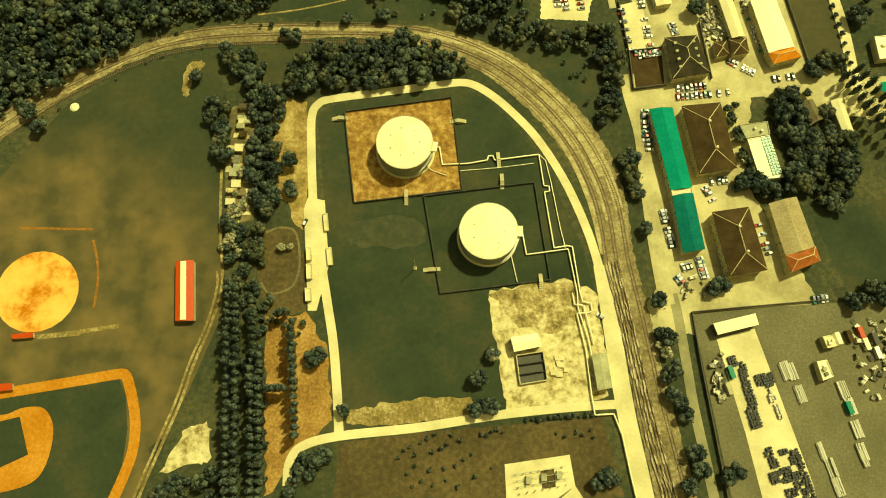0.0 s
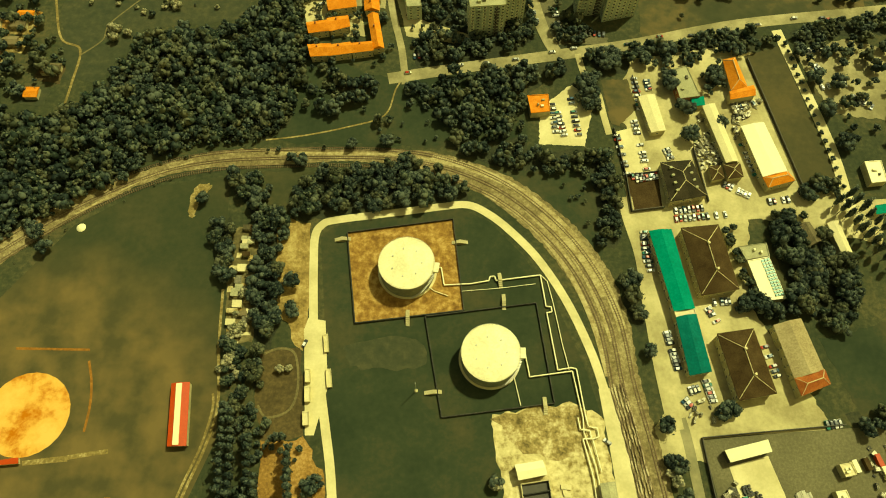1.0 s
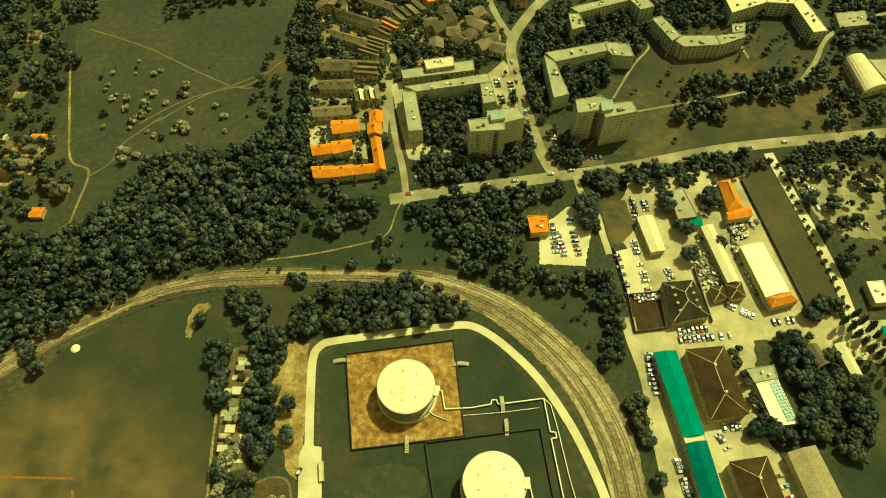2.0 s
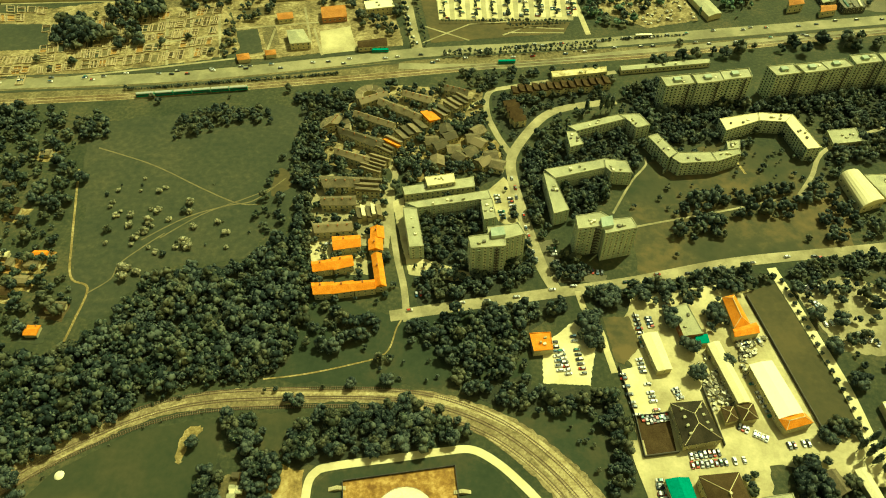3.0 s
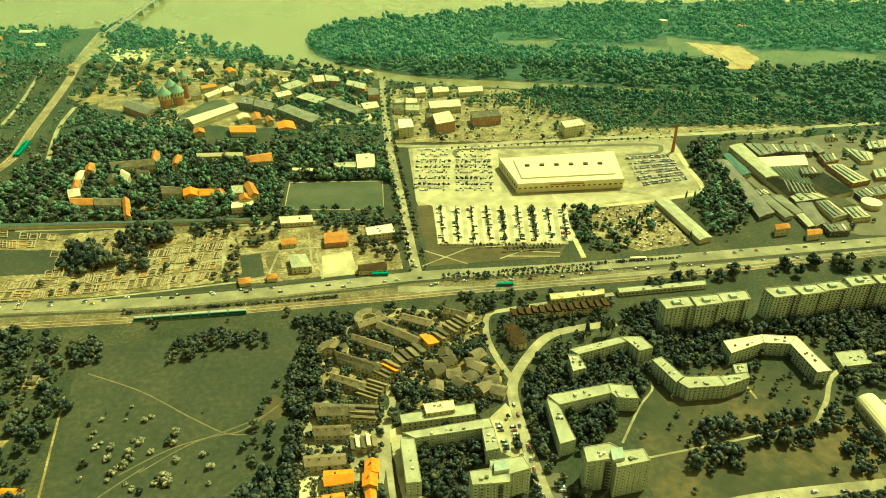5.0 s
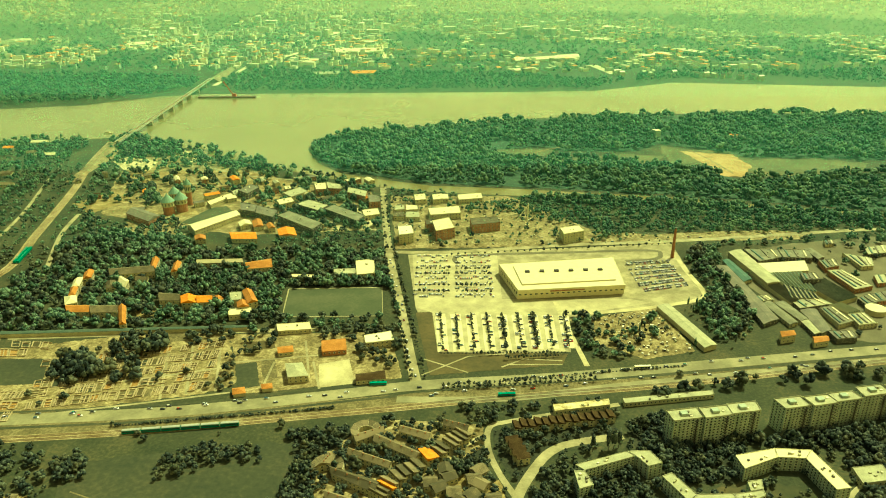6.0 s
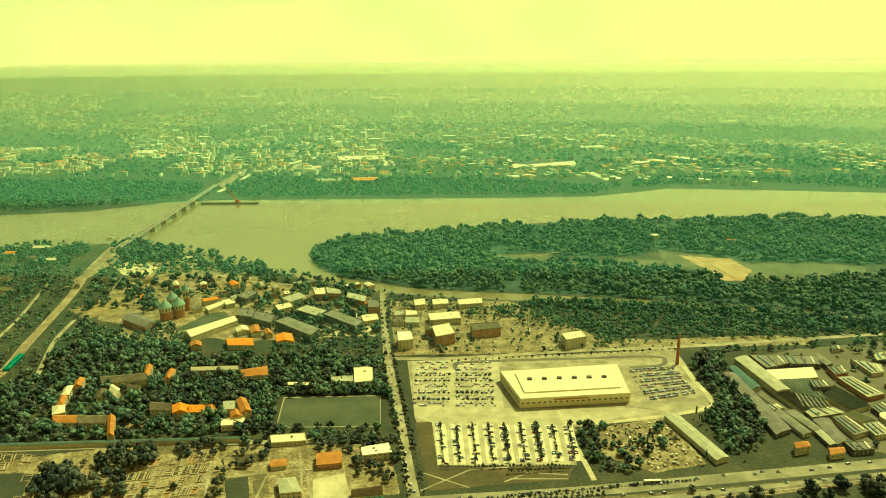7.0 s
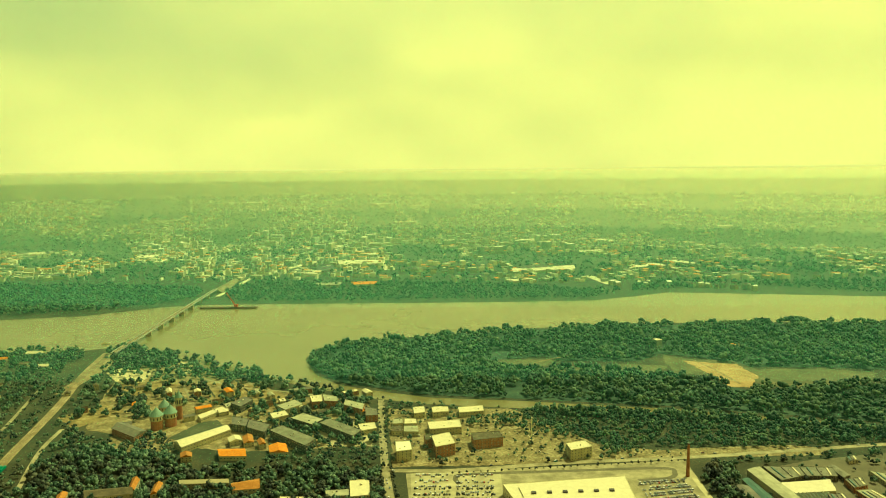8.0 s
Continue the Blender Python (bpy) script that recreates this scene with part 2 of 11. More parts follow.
BITUMEN = mat("bitumen_roof", (0.09, 0.085, 0.06), (0.14, 0.13, 0.09), (0.2, 0.18, 0.12), scale=0.1, fine=1.0)
TEAL = mat("teal_sheet_roof", (0.0, 0.15, 0.1), (0.0, 0.19, 0.13), (0.004, 0.23, 0.16), scale=0.08, fine=0.8, rough=0.75, spec=0.1)
TEAL_DARK = mat("dark_teal_sheet_roof", (0.0, 0.085, 0.07), (0.0, 0.11, 0.09), (0.004, 0.14, 0.12), scale=0.08, fine=0.8, rough=0.75, spec=0.1)
BROWN_TILE = mat("brown_tile_roof", (0.032, 0.019, 0.008), (0.052, 0.033, 0.014), (0.082, 0.055, 0.025), scale=0.15, fine=2.0, bump=0.1, spec=0.08)
DARK_TILE = mat("dark_tile_roof", (0.018, 0.016, 0.009), (0.032, 0.027, 0.016), (0.058, 0.047, 0.028), scale=0.15, fine=2.0, bump=0.1, spec=0.08)
ORANGE_TILE = mat("orange_tile_roof", (0.5, 0.14, 0.015), (0.62, 0.2, 0.025), (0.7, 0.27, 0.05), scale=0.25, fine=2.0, bump=0.1)
OLD_ORANGE = mat("old_orange_tile_roof", (0.26, 0.1, 0.022), (0.36, 0.145, 0.032), (0.46, 0.2, 0.055), scale=0.12, fine=0.8, bump=0.1)
ROW_TILE = mat("mixed_tile_roof", (0.066, 0.056, 0.029), (0.115, 0.093, 0.048), (0.2, 0.158, 0.085), scale=0.15, fine=2.0, rand="object")
RED = plain("red_sheet", (0.42, 0.05, 0.012), 0.5)
# greenish tone imitates facades in shade, put into the base colour
PANEL_WALL_SHADED = mat("shaded_panel_wall", (0.225, 0.275, 0.195), (0.3, 0.345, 0.25), (0.37, 0.41, 0.3), scale=0.08, fine=0.5)
PLASTER = mat("cream_plaster", (0.33, 0.29, 0.165), (0.41, 0.365, 0.21), (0.5, 0.44, 0.26), scale=0.15, fine=0.8)
BRICKRED = mat("brick_wall", (0.24, 0.09, 0.04), (0.3, 0.13, 0.06), (0.36, 0.18, 0.09), scale=0.2, fine=2.0)
DARK_WALL = plain("dark_wall", (0.07, 0.065, 0.05), 0.7)
GLASS = mat("window_glass", (0.02, 0.03, 0.03), (0.05, 0.065, 0.06), scale=0.3, fine=1.0, rough=0.12, spec=0.6, rand="object")
STEEL = plain("galvanised_steel", (0.5, 0.49, 0.42), 0.4, 0.6)
RUST = plain("rusty_rail", (0.16, 0.1, 0.06), 0.6, 0.5)
WATER = mat("river_water", (0.16, 0.135, 0.055), (0.2, 0.168, 0.075), scale=0.002, fine=0.005, rough=0.22, spec=0.5)
TYRE = plain("rubber", (0.025, 0.024, 0.022), 0.8)
GREEN_PAINT = plain("green_enamel", (0.0, 0.17, 0.1), 0.35)


# ---- mesh helpers ----
class Shell:
    """Collects corners and faces of one mesh."""

    def __init__(self):
        self.v, self.f, self.m = [], [], []

    def face(self, pts, m=0):
        n = len(self.v)
        self.v += [tuple(p) for p in pts]
        self.f.append(tuple(range(n, n + len(pts))))
        self.m.append(m)

    def prism(self, poly, z0, z1, m=0, top=True, bottom=False, top_m=None):
        poly = ccw(poly)
        n = len(poly)
        for i in range(n):
            a, b = poly[i], poly[(i + 1) % n]
            self.face([(*a, z0), (*b, z0), (*b, z1), (*a, z1)], m)
        if top:
            self.face([(*p, z1) for p in poly], m if top_m is None else top_m)
        if bottom:
            self.face([(*p, z0) for p in reversed(poly)], m)

    def box(self, x, y, z, sx, sy, sz, a=0.0, m=0):
        c, s = math.cos(a), math.sin(a)
        q = [(x + c * u - s * v, y + s * u + c * v) for u, v in ((-sx / 2, -sy / 2), (sx / 2, -sy / 2), (sx / 2, sy / 2), (-sx / 2, sy / 2))]
        self.prism(q, z, z + sz, m, bottom=True)

    def tube(self, pts, r, sides=6, m=0):
        rings = []
        for i, p in enumerate(pts):
            p = Vector(p)
            d = (Vector(pts[min(i + 1, len(pts) - 1)]) - Vector(pts[max(i - 1, 0)])).normalized()
            u = d.cross(Vector((0, 0, 1)))
            u = u.normalized() if u.length > 1e-3 else Vector((1, 0, 0))
            w = d.cross(u)
            rings.append([p + r * (math.cos(2 * math.pi * k / sides) * u + math.sin(2 * math.pi * k / sides) * w) for k in range(sides)])
        for a, b in zip(rings, rings[1:]):
            for k in range(sides):
                self.face([a[k], b[k], b[(k + 1) % sides], a[(k + 1) % sides]], m)
        self.face(rings[0], m)
        self.face(rings[-1][::-1], m)

    def mesh(self, name, *materials):
        me = bpy.data.meshes.new(name)
        me.from_pydata(self.v, [], self.f)
        for mt in materials:
            me.materials.append(mt)
        if len(materials) > 1:
            me.polygons.foreach_set("material_index", self.m)
        return me


def ccw(poly):
    area = sum(a[0] * b[1] - b[0] * a[1] for a, b in zip(poly, poly[1:] + poly[:1]))
    return list(poly) if area > 0 else list(reversed(poly))


def part(name, sh, material, parent, label="", kind=""):
    mats = material if isinstance(material, (list, tuple)) else (material,)
    ob = new(name, sh.mesh(name, *mats) if isinstance(sh, Shell) else sh)
    ob.parent = parent
    return tagged(ob, label, "", "", kind)


def thing(name, label, category, group="", kind="", at=(0, 0, 0)):
    ob = new(name)
    ob.location = at
    ob.empty_display_size = 0.5
    return tagged(ob, label, category, group, kind)


def smooth(pts, closed=False, steps=6):
    """A soft line through the points."""
    out, n = [], len(pts)
    for i in range(n if closed else n - 1):
        p = [pts[(i + k) % n] if closed else pts[min(max(i + k, 0), n - 1)] for k in (-1, 0, 1, 2)]
        for s in range(steps):
            u = s / steps
            out.append(tuple(0.5 * (2 * p[1][k] + (p[2][k] - p[0][k]) * u + (2 * p[0][k] - 5 * p[1][k] + 4 * p[2][k] - p[3][k]) * u * u
                                    + (3 * p[1][k] - p[0][k] - 3 * p[2][k] + p[3][k]) * u ** 3) for k in (0, 1)))
    if not closed:
        out.append(tuple(pts[-1]))
    return out


def offset(pts, d):
    """The line moved to its left by d."""
    out = []
    for i, p in enumerate(pts):
        a, b = Vector(pts[max(i - 1, 0)]), Vector(pts[min(i + 1, len(pts) - 1)])
        t = (b - a).normalized()
        out.append((p[0] - t.y * d, p[1] + t.x * d))
    return out


LAYERS = []


def surface(name, poly, z, material, label, category="ground", soft=False, edge=0.0):
    """A flat piece of ground with a visible edge, lying on the ground sheet."""
    LAYERS.append(name)
    z += 0.0016 * (len(LAYERS) % 24)
    if soft:
        poly = smooth(poly, True, 5)
    if edge:
        rnd = random.Random(len(poly) + int(abs(poly[0][0])))
        fine = []
        for a, b in zip(poly, poly[1:] + poly[:1]):
            k = max(1, int(math.dist(a, b) / (edge * 3)))
            fine += [(a[0] + (b[0] - a[0]) * i / k + rnd.uniform(-edge, edge), a[1] + (b[1] - a[1]) * i / k + rnd.uniform(-edge, edge)) for i in range(k)]
        poly = fine
    sh = Shell()
    sh.prism(poly, 0.0, z)
    return tagged(new(name, sh.mesh(name, material)), label, category, "", "structure")


ROADS = []


def ribbon(name, pts, width, z, material, label, category="road", curve=True, parent=None):
    pts = smooth(pts) if curve else pts
    ROADS.append((pts, width))
    z += 0.006 * (len(ROADS) % 9)
    a, b = offset(pts, width / 2), offset(pts, -width / 2)
    sh = Shell()
    for i in range(len(pts) - 1):
        sh.face([(*b[i], z), (*b[i + 1], z), (*a[i + 1], z), (*a[i], z)])
        sh.face([(*a[i], 0), (*a[i], z), (*a[i + 1], z), (*a[i + 1], 0)])
        sh.face([(*b[i + 1], 0), (*b[i + 1], z), (*b[i], z), (*b[i], 0)])
    if parent:
        return part(name, sh, material, parent, label)
    return tagged(new(name, sh.mesh(name, material)), label, category, "", "structure")


def slope_height(r):
    """Height of the far ground, raised to fill the camera's view up to the horizon."""
    return 0.0 if r < 3700 else 285 * ((r - 3700) / 1150) ** 1.25


def lerp2(ab, t):
    return tuple(ab[0][k] + (ab[1][k] - ab[0][k]) * t for k in (0, 1))


def inside(p, poly):
    x, y = p
    hit = False
    for (x0, y0), (x1, y1) in zip(poly, poly[1:] + poly[:1]):
        if (y0 > y) != (y1 > y) and x < (x1 - x0) * (y - y0) / (y1 - y0) + x0:
            hit = not hit
    return hit


# ---- ground ----
sh = Shell()
for i in range(24):
    for j in range(20):
        x, y = -6000 + i * 500, -1000 + j * 310
        sh.face([(x, y, 0), (x + 500, y, 0), (x + 500, y + 310, 0), (x, y + 310, 0)])
tagged(new("ground", sh.mesh("ground", GROUND)), "dry green and brown grass ground reaching to the horizon", "ground", "", "structure")
surface("sports_field", [(-232.6, 148.7), (-210.1, 182), (-175.4, 205.4), (-144.3, 213.1), (-126.8, 215.2), (-120.8, 144.5), (-114.6, 90.8), (-112.9, 64), (-126.4, 24), (-143.3, -18.9), (-146.6, -24.6), (-263.8, -26.2), (-298.1, 49.7)], 0.05, SPORTS_TURF, "green and worn brown sports field turf")
surface("lawn", [(-70.7, 177.3), (-63.8, 183.6), (-27.8, 190.8), (8.5, 196), (24.4, 188.1), (43, 167.1), (60.8, 135.9), (73.2, 102.8), (80.3, 75.6), (81.2, 43.7), (75.7, 23.6), (28, 15.8), (-11, 11.4), (-46.4, 8.2), (-52.4, 47.5), (-60.1, 91.6), (-65.1, 135.6)], 0.05, LAWN, "dark green mown lawn round the storage tanks")
surface("dry_strip", [(-46.5, 10.9), (-46.3, 17.5), (-25.2, 22.1), (-0.1, 25.8), (14, 24.6), (19.6, 16.5), (-11, 12)], 0.09, DRY, "dry yellow grass strip by the road", edge=1.2)
surface("pale_ground", [(24.3, 79.3), (63.7, 85.9), (79.6, 80.1), (83.4, 55.2), (83.2, 27), (75.7, 23.6), (32.2, 18.6), (29.3, 43), (24.8, 60.1)], 0.09, BARE, "pale bare stony ground by the pump station", edge=1.2)
surface("dry_patch", [(24.9, 78.4), (44.6, 82.6), (63.7, 85.9), (72.3, 80), (71.5, 59.4), (51.3, 57.6), (34.1, 63.2)], 0.12, MOTTLED, "patchy dry grass on bare ground", edge=1.8)
surface("brown_verge", [(-96.7, 189), (-76.5, 185.1), (-73.3, 145.3), (-74.4, 129), (-74.3, 109.9), (-79.3, 113), (-84.8, 125.6), (-90.3, 130.3), (-93.2, 151.6)], 0.05, GOLDEN, "dry verge beside the access road", edge=1.5)
surface("orchard_ground", [(-90.3, 64.3), (-68.8, 66.1), (-57.5, 47.4), (-53.4, 14.1), (-60.7, 5.9), (-71.2, -2.2), (-80.7, -20.6), (-83.2, -23.7)], 0.05, BROWN, "brown bare soil between tree rows", edge=1.2)
surface("planting_field", [(-49.4, 2.1), (-10.9, 7.9), (75.4, 15.9), (79.6, 17.3), (88.7, -21.4), (-50.7, -23.3)], 0.05, TILLED, "brown field with young bushes", edge=0.6)
surface("substation_pad", [(31.4, -6.6), (63.1, -1.7), (65.3, -16), (68.9, -21.6), (27.6, -41.9), (32.9, -41.8)], 0.12, CONCRETE, "pale gravel pad of a small substation")
surface("sand_circle", [(-209.3 + 21.4 * math.cos(a / 24 * math.tau), 75.6 + 21.4 * math.sin(a / 24 * math.tau)) for a in range(24)], 0.09, SAND, "orange sand circle of a practice infield")
surface("infield_clay", [(-242.2, 14.1), (-217, 13.1), (-206.5, 16.8), (-196.8, 17), (-191, 10.8), (-189.2, 1.4), (-190.8, -10.5), (-196.3, -18.3), (-210.4, -22.9), (-234.2, -25.8)], 0.12, CLAY, "orange clay infield of a ball field", soft=True)
surface("infield_grass", [(-232.3, 6.2), (-207.1, 12.5), (-199.9, -5.3), (-212.5, -11.5), (-228.7, -12.3)], 0.15, LAWN, "green turf diamond inside the clay infield")
surface("outfield", [(-250.9, 15.4), (-218.6, 22.1), (-161.2, 32.4), (-156.6, 23.6), (-153.3, 7.3), (-153.8, -11.3), (-157.4, -34.4), (-240.2, -35.5)], 0.08, LAWN, "green turf outfield of a ball field")
ribbon("warning_track", [(-251.4, 17.8), (-218.9, 23.5), (-188.9, 28.9)] + smooth([(-162.8, 33.8), (-158, 33.5), (-154.5, 26.4), (-151, 15.4), (-149.5, 6), (-149.8, -4.6), (-152.5, -15.1), (-155.9, -25.5), (-161.6, -41.9)]), 5.2, 0.11, CLAY, "orange clay track round the outfield", curve=False)
surface("ring_line", [(-224, 110.2), (-185.4, 110.1), (-185.2, 108.9), (-223.8, 108.9)], 0.1, CLAY_DULL, "thin orange clay line on the turf")
surface("loop_ground", [(-96.5, 110.2), (-76.3, 112.4), (-71.6, 91.4), (-69.7, 66.9), (-90.3, 64.3), (-96.2, 82)], 0.06, TILLED, "brown ground beside the access road", edge=1.2)
ribbon("loop_path", [(-94, 109), (-85.8, 112), (-77.8, 108.6), (-74.8, 91.4), (-78.2, 79.9), (-89, 76.1), (-94.1, 82)], 1.2, 0.1, PATHSOIL, "worn earth loop path", "path")
surface("bench_strip", [(-205.6, 53), (-184.6, 55.9), (-183.5, 53.1), (-205, 50.7)], 0.1, DRY, "worn earth strip beside the ball field")
ribbon("bench_path", [(-184.4, 54.8), (-174.6, 56.6), (-164.7, 58.2)], 2.2, 0.1, DRY, "worn earth path beside the ball field", "path", curve=False)
surface("worn_turf", [(-49.4, 115), (-25.6, 120.1), (-10.4, 114), (-10.8, 104.7), (-36.9, 101.2), (-50.5, 105.6)], 0.08, MEADOW, "worn brownish patch in the lawn", "ground", soft=True, edge=1.5)
ribbon("ring_arc", [(-184.4, 103.6), (-180.7, 92.9), (-178.7, 80.8), (-178.8, 67.4)], 1.2, 0.1, CLAY_DULL, "curved orange clay line on the turf")
surface("yard_asphalt", [(128.5, 69), (150.5, 71.3), (229.5, 77.8), (286.4, 81.7), (299.1, -43.2), (144.5, -45.2), (139.4, -15)], 0.06, ASPHALT, "grey asphalt of a storage yard")
surface("storage_strip", [(139.8, 56), (159.7, 61.5), (168.8, 28.2), (180.3, -14.5), (182.4, -39.8), (158.3, -40.1), (150, 8.8)], 0.1, CONCRETE, "pale concrete strip for stored goods")
surface("works_yard", [(105.2, 238.5), (108.7, 254.9), (100.7, 261.1), (108.9, 289.5), (116.1, 305.7), (140.4, 310.9), (172.5, 316.2), (195.5, 312), (225.9, 202.5), (250.7, 201.2), (244, 178), (172.5, 194.2), (162.6, 143.3), (195.7, 74.6), (170.1, 58.7), (105.7, 57.6), (105, 73), (117, 89.3), (112.3, 106.1), (107.5, 136), (108.5, 168.6), (107.8, 189.4), (102.2, 196.5)], 0.05, PALE_ASPHALT, "dusty pale yard between workshops", edge=0.8)
surface("car_lot_grass", [(95.3, 289.3), (111.8, 289.6), (115.3, 267.7), (103.5, 254.8), (98.5, 256.8)], 0.09, FIELD, "brownish vacant plot", edge=0.5)
surface("car_park", [(101.3, 250.7), (113.4, 254.2), (118.4, 223), (104.8, 220.1)], 0.1, CONCRETE, "pale concrete car park between walls")
surface("terrace_ground", [(-105.6, 417.9), (-68.4, 419.8), (-42, 406.6), (-42, 344.8), (-97, 351.7)], 0.08, LOT, "pale yards between row houses", edge=1)
surface("terrace_ground", [(-110.1, 475.1), (-77.6, 517.3), (-50, 534), (22.6, 527), (27.9, 503.4), (-0.9, 476.9), (-35.1, 435.1), (-59.8, 418.7), (-95.3, 430.8)], 0.07, RUINSOIL, "dry yards between row houses", edge=1.5)
surface("terrace_ground", [(-35, 431.9), (-5.4, 469.7), (34.9, 459.8), (40.2, 426.7), (12.4, 423), (-33.8, 409.8)], 0.07, DRY, "dry gardens between small houses", edge=1.5)
surface("dark_plot", [(187.7, 309.5), (211.5, 318.5), (229.9, 211.9), (206.7, 210.3)], 0.09, TURF_MID, "long brown plot between fences")
surface("brown_lot", [(104.1, 219.7), (123.3, 222.4), (123.4, 198.7), (105.4, 195.8)], 0.1, BROWN_TILE, "dark earth plot inside a wall")
surface("east_field", [(197.7, 121.9), (222.8, 128.7), (238.2, 133.8), (298, 141.2), (293.4, 87.8), (210, 80.5)], 0.06, LAWN, "dark green field beside the workshops", edge=1.0)
surface("lot_east", [(221.3, 312.5), (253.7, 325.1), (283.8, 316.2), (268.3, 262.3), (235.2, 265.9)], 0.07, LOT, "dusty parking ground under trees", edge=0.8)
surface("lot_mid", [(55.8, 266.5), (76.4, 285.3), (89.4, 271.5), (81.6, 240.1), (54.5, 240.8)], 0.09, CONCRETE, "pale yard with parked cars beside an orange roof", edge=0.5)
surface("rail_bed", smooth([(-257.2, 165.1), (-221.6, 194.7), (-177.1, 218.4), (-143, 230.7), (-110.8, 235), (-61.9, 234.6), (-22.7, 235.3), (3.4, 230.9), (35.8, 217.9), (64.1, 195.1), (85.1, 167.8), (97.3, 134.8), (100.4, 100.1), (106.6, 67.2), (113.9, 27.4), (123.9, -20.9)])
        + list(reversed(smooth([(-254.3, 149.7), (-213.7, 185), (-173, 211.2), (-141.9, 220.4), (-109.7, 222.4), (-61.4, 226.9), (-28.9, 224.1), (0.3, 215.5), (26, 201.6), (51, 177.5), (68.9, 150.8), (79.4, 121.7), (84.2, 95.3), (89.2, 66.9), (96.6, 21.7), (103.6, -21.2)]))), 0.12, BALLAST, "brown ballast bed of a curved railway", "railway", edge=0.6)
for line, w in (([(-9.6, 230.7), (13.2, 223.7), (37.3, 211.8), (59.3, 193.3), (75.9, 172.7), (87.9, 147.8), (94, 125.1)], 4.6), ([(20, 208), (46, 188), (66, 160), (78, 130), (84, 100)], 2.6), ([(54.6, 194.9), (66.8, 181.2), (78.7, 164.3), (87.1, 144.5)], 8.0), ([(62.1, 179.4), (72.4, 162.5), (81.4, 141.1), (87.4, 118.7)], 2.0), ([(45.1, 195.5), (58.9, 179.3), (70.8, 160.1)], 1.6), ([(-211.2, 188.9), (-176.4, 212.6), (-148.9, 225.5)], 1.2), ([(-104, 231.4), (-61.7, 232.1), (-22.6, 231.2), (3.5, 225)], 1.8)):
    ribbon("pale_cess", line, w, 0.165, PALE_BED, "pale dusty strip between railway tracks", "railway")

# ---- streets ----
ribbon("access_road", [(-49.5, 4.7), (-51.5, 25.1), (-54.8, 50.3), (-58.9, 70.6), (-64.6, 97.7), (-68.9, 119.5), (-70.9, 135.5), (-73.2, 161.9), (-73.8, 177.2), (-70.8, 184.2), (-62.5, 187.8), (-27.9, 193.3), (-2.6, 197.5), (11.7, 198.8), (22.8, 193.7), (35.4, 183.1), (50.8, 165.5), (65.5, 140.2), (76.6, 112.2), (82.2, 90.7)], 4.6, 0.16, CONCRETE, "pale concrete access road round the tank farm", "road")
ribbon("station_road", [(83.2, 93.8), (86.3, 66.9), (88.6, 43.8), (92.1, 16.1), (96.3, -7.8), (100.2, -30.9)], 9.0, 0.17, CONCRETE, "wide pale concrete road beside the railway", "road")
ribbon("south_road", [(-73.3, -17.9), (-73, -7.5), (-67.2, 0.5), (-49.6, 5.5), (-10.9, 10.1), (28, 16.6), (61.6, 20.6), (89.7, 22.9)], 4.4, 0.15, CONCRETE, "pale concrete road south of the lawn", "road")
for k, (x, y) in enumerate([(-110.9, 170.8), (-114.7, 164.6), (-107.7, 163.1), (-112.3, 158.6), (-109.5, 154.6), (-115.2, 150.6), (-110, 147.3), (-106.1, 144.8), (-113.4, 140.7), (-107.3, 137.5), (-111.1, 132.3), (-104.4, 131.7), (-112.3, 128.4), (-107.5, 125.9), (-113.7, 121.3), (-105.1, 119.6), (-109.5, 115.1), (-117.1, 144.6), (-105.4, 157.4), (-117.1, 157.2)]):
    a, b = 1.0 + .5 * (k % 4), .9 + .4 * (k % 3)
    surface("garden_terrace", [(x - a, y - b), (x + a, y - b * .8), (x + a * 1.1, y + b), (x - a * .9, y + b * 1.2)], .1, (CONCRETE, BARE, GOLDEN, CONCRETE)[k % 4], "small pale terrace between garden sheds")
surface("garden_ground", [(-121.3, 181.7), (-106.3, 182.6), (-103.7, 144.8), (-100.6, 115.8), (-113.9, 114), (-119, 144.6)], .06, VERGE, "trodden ground of small garden plots", edge=.8)
surface("rough_grass", [(-89.7, 300.7), (-69.9, 299.3), (-39.2, 287.5), (-3.9, 293.4), (39.2, 297.8), (47.9, 289.1), (48.2, 247), (2.4, 237.3), (-65.2, 238.4), (-105.9, 240.1), (-95.3, 251.6)], .05, LAWN, "dark rough grass between wood and railway", edge=1.5)
surface("green_triangle", [(26.1, 217.7), (55.3, 224.4), (84.4, 222.3), (88.2, 181.5), (85.6, 164.4), (67, 186.4), (45.3, 208.3)], .06, LAWN, "dark green grass with young trees by the railway", edge=1)
surface("green_corner", [(-112.6, 218), (-74, 220.1), (-54.7, 221.9), (-73.7, 216.1), (-86.2, 209.8), (-91.2, 190.8), (-100.3, 186.2), (-111.2, 202.9)], .06, TURF, "dark green rough grass by the railway", edge=1)
surface("road_pad", [(-72.9, 129), (-63.7, 127.5), (-59.5, 91.6), (-64.5, 67.6), (-68.9, 67.5), (-74.6, 122.6)], 0.14, CONCRETE, "widened concrete apron of the access road")
ribbon("field_track", [(-120.8, 144.5), (-118.3, 112.4), (-114.3, 81.7), (-117.5, 61), (-124, 40.8), (-128.8, 21.2), (-136, -0.5), (-143.9, -24.5), (-150, -49.2)], 1.4, 0.1, DRY, "worn earth wheel track", "track")
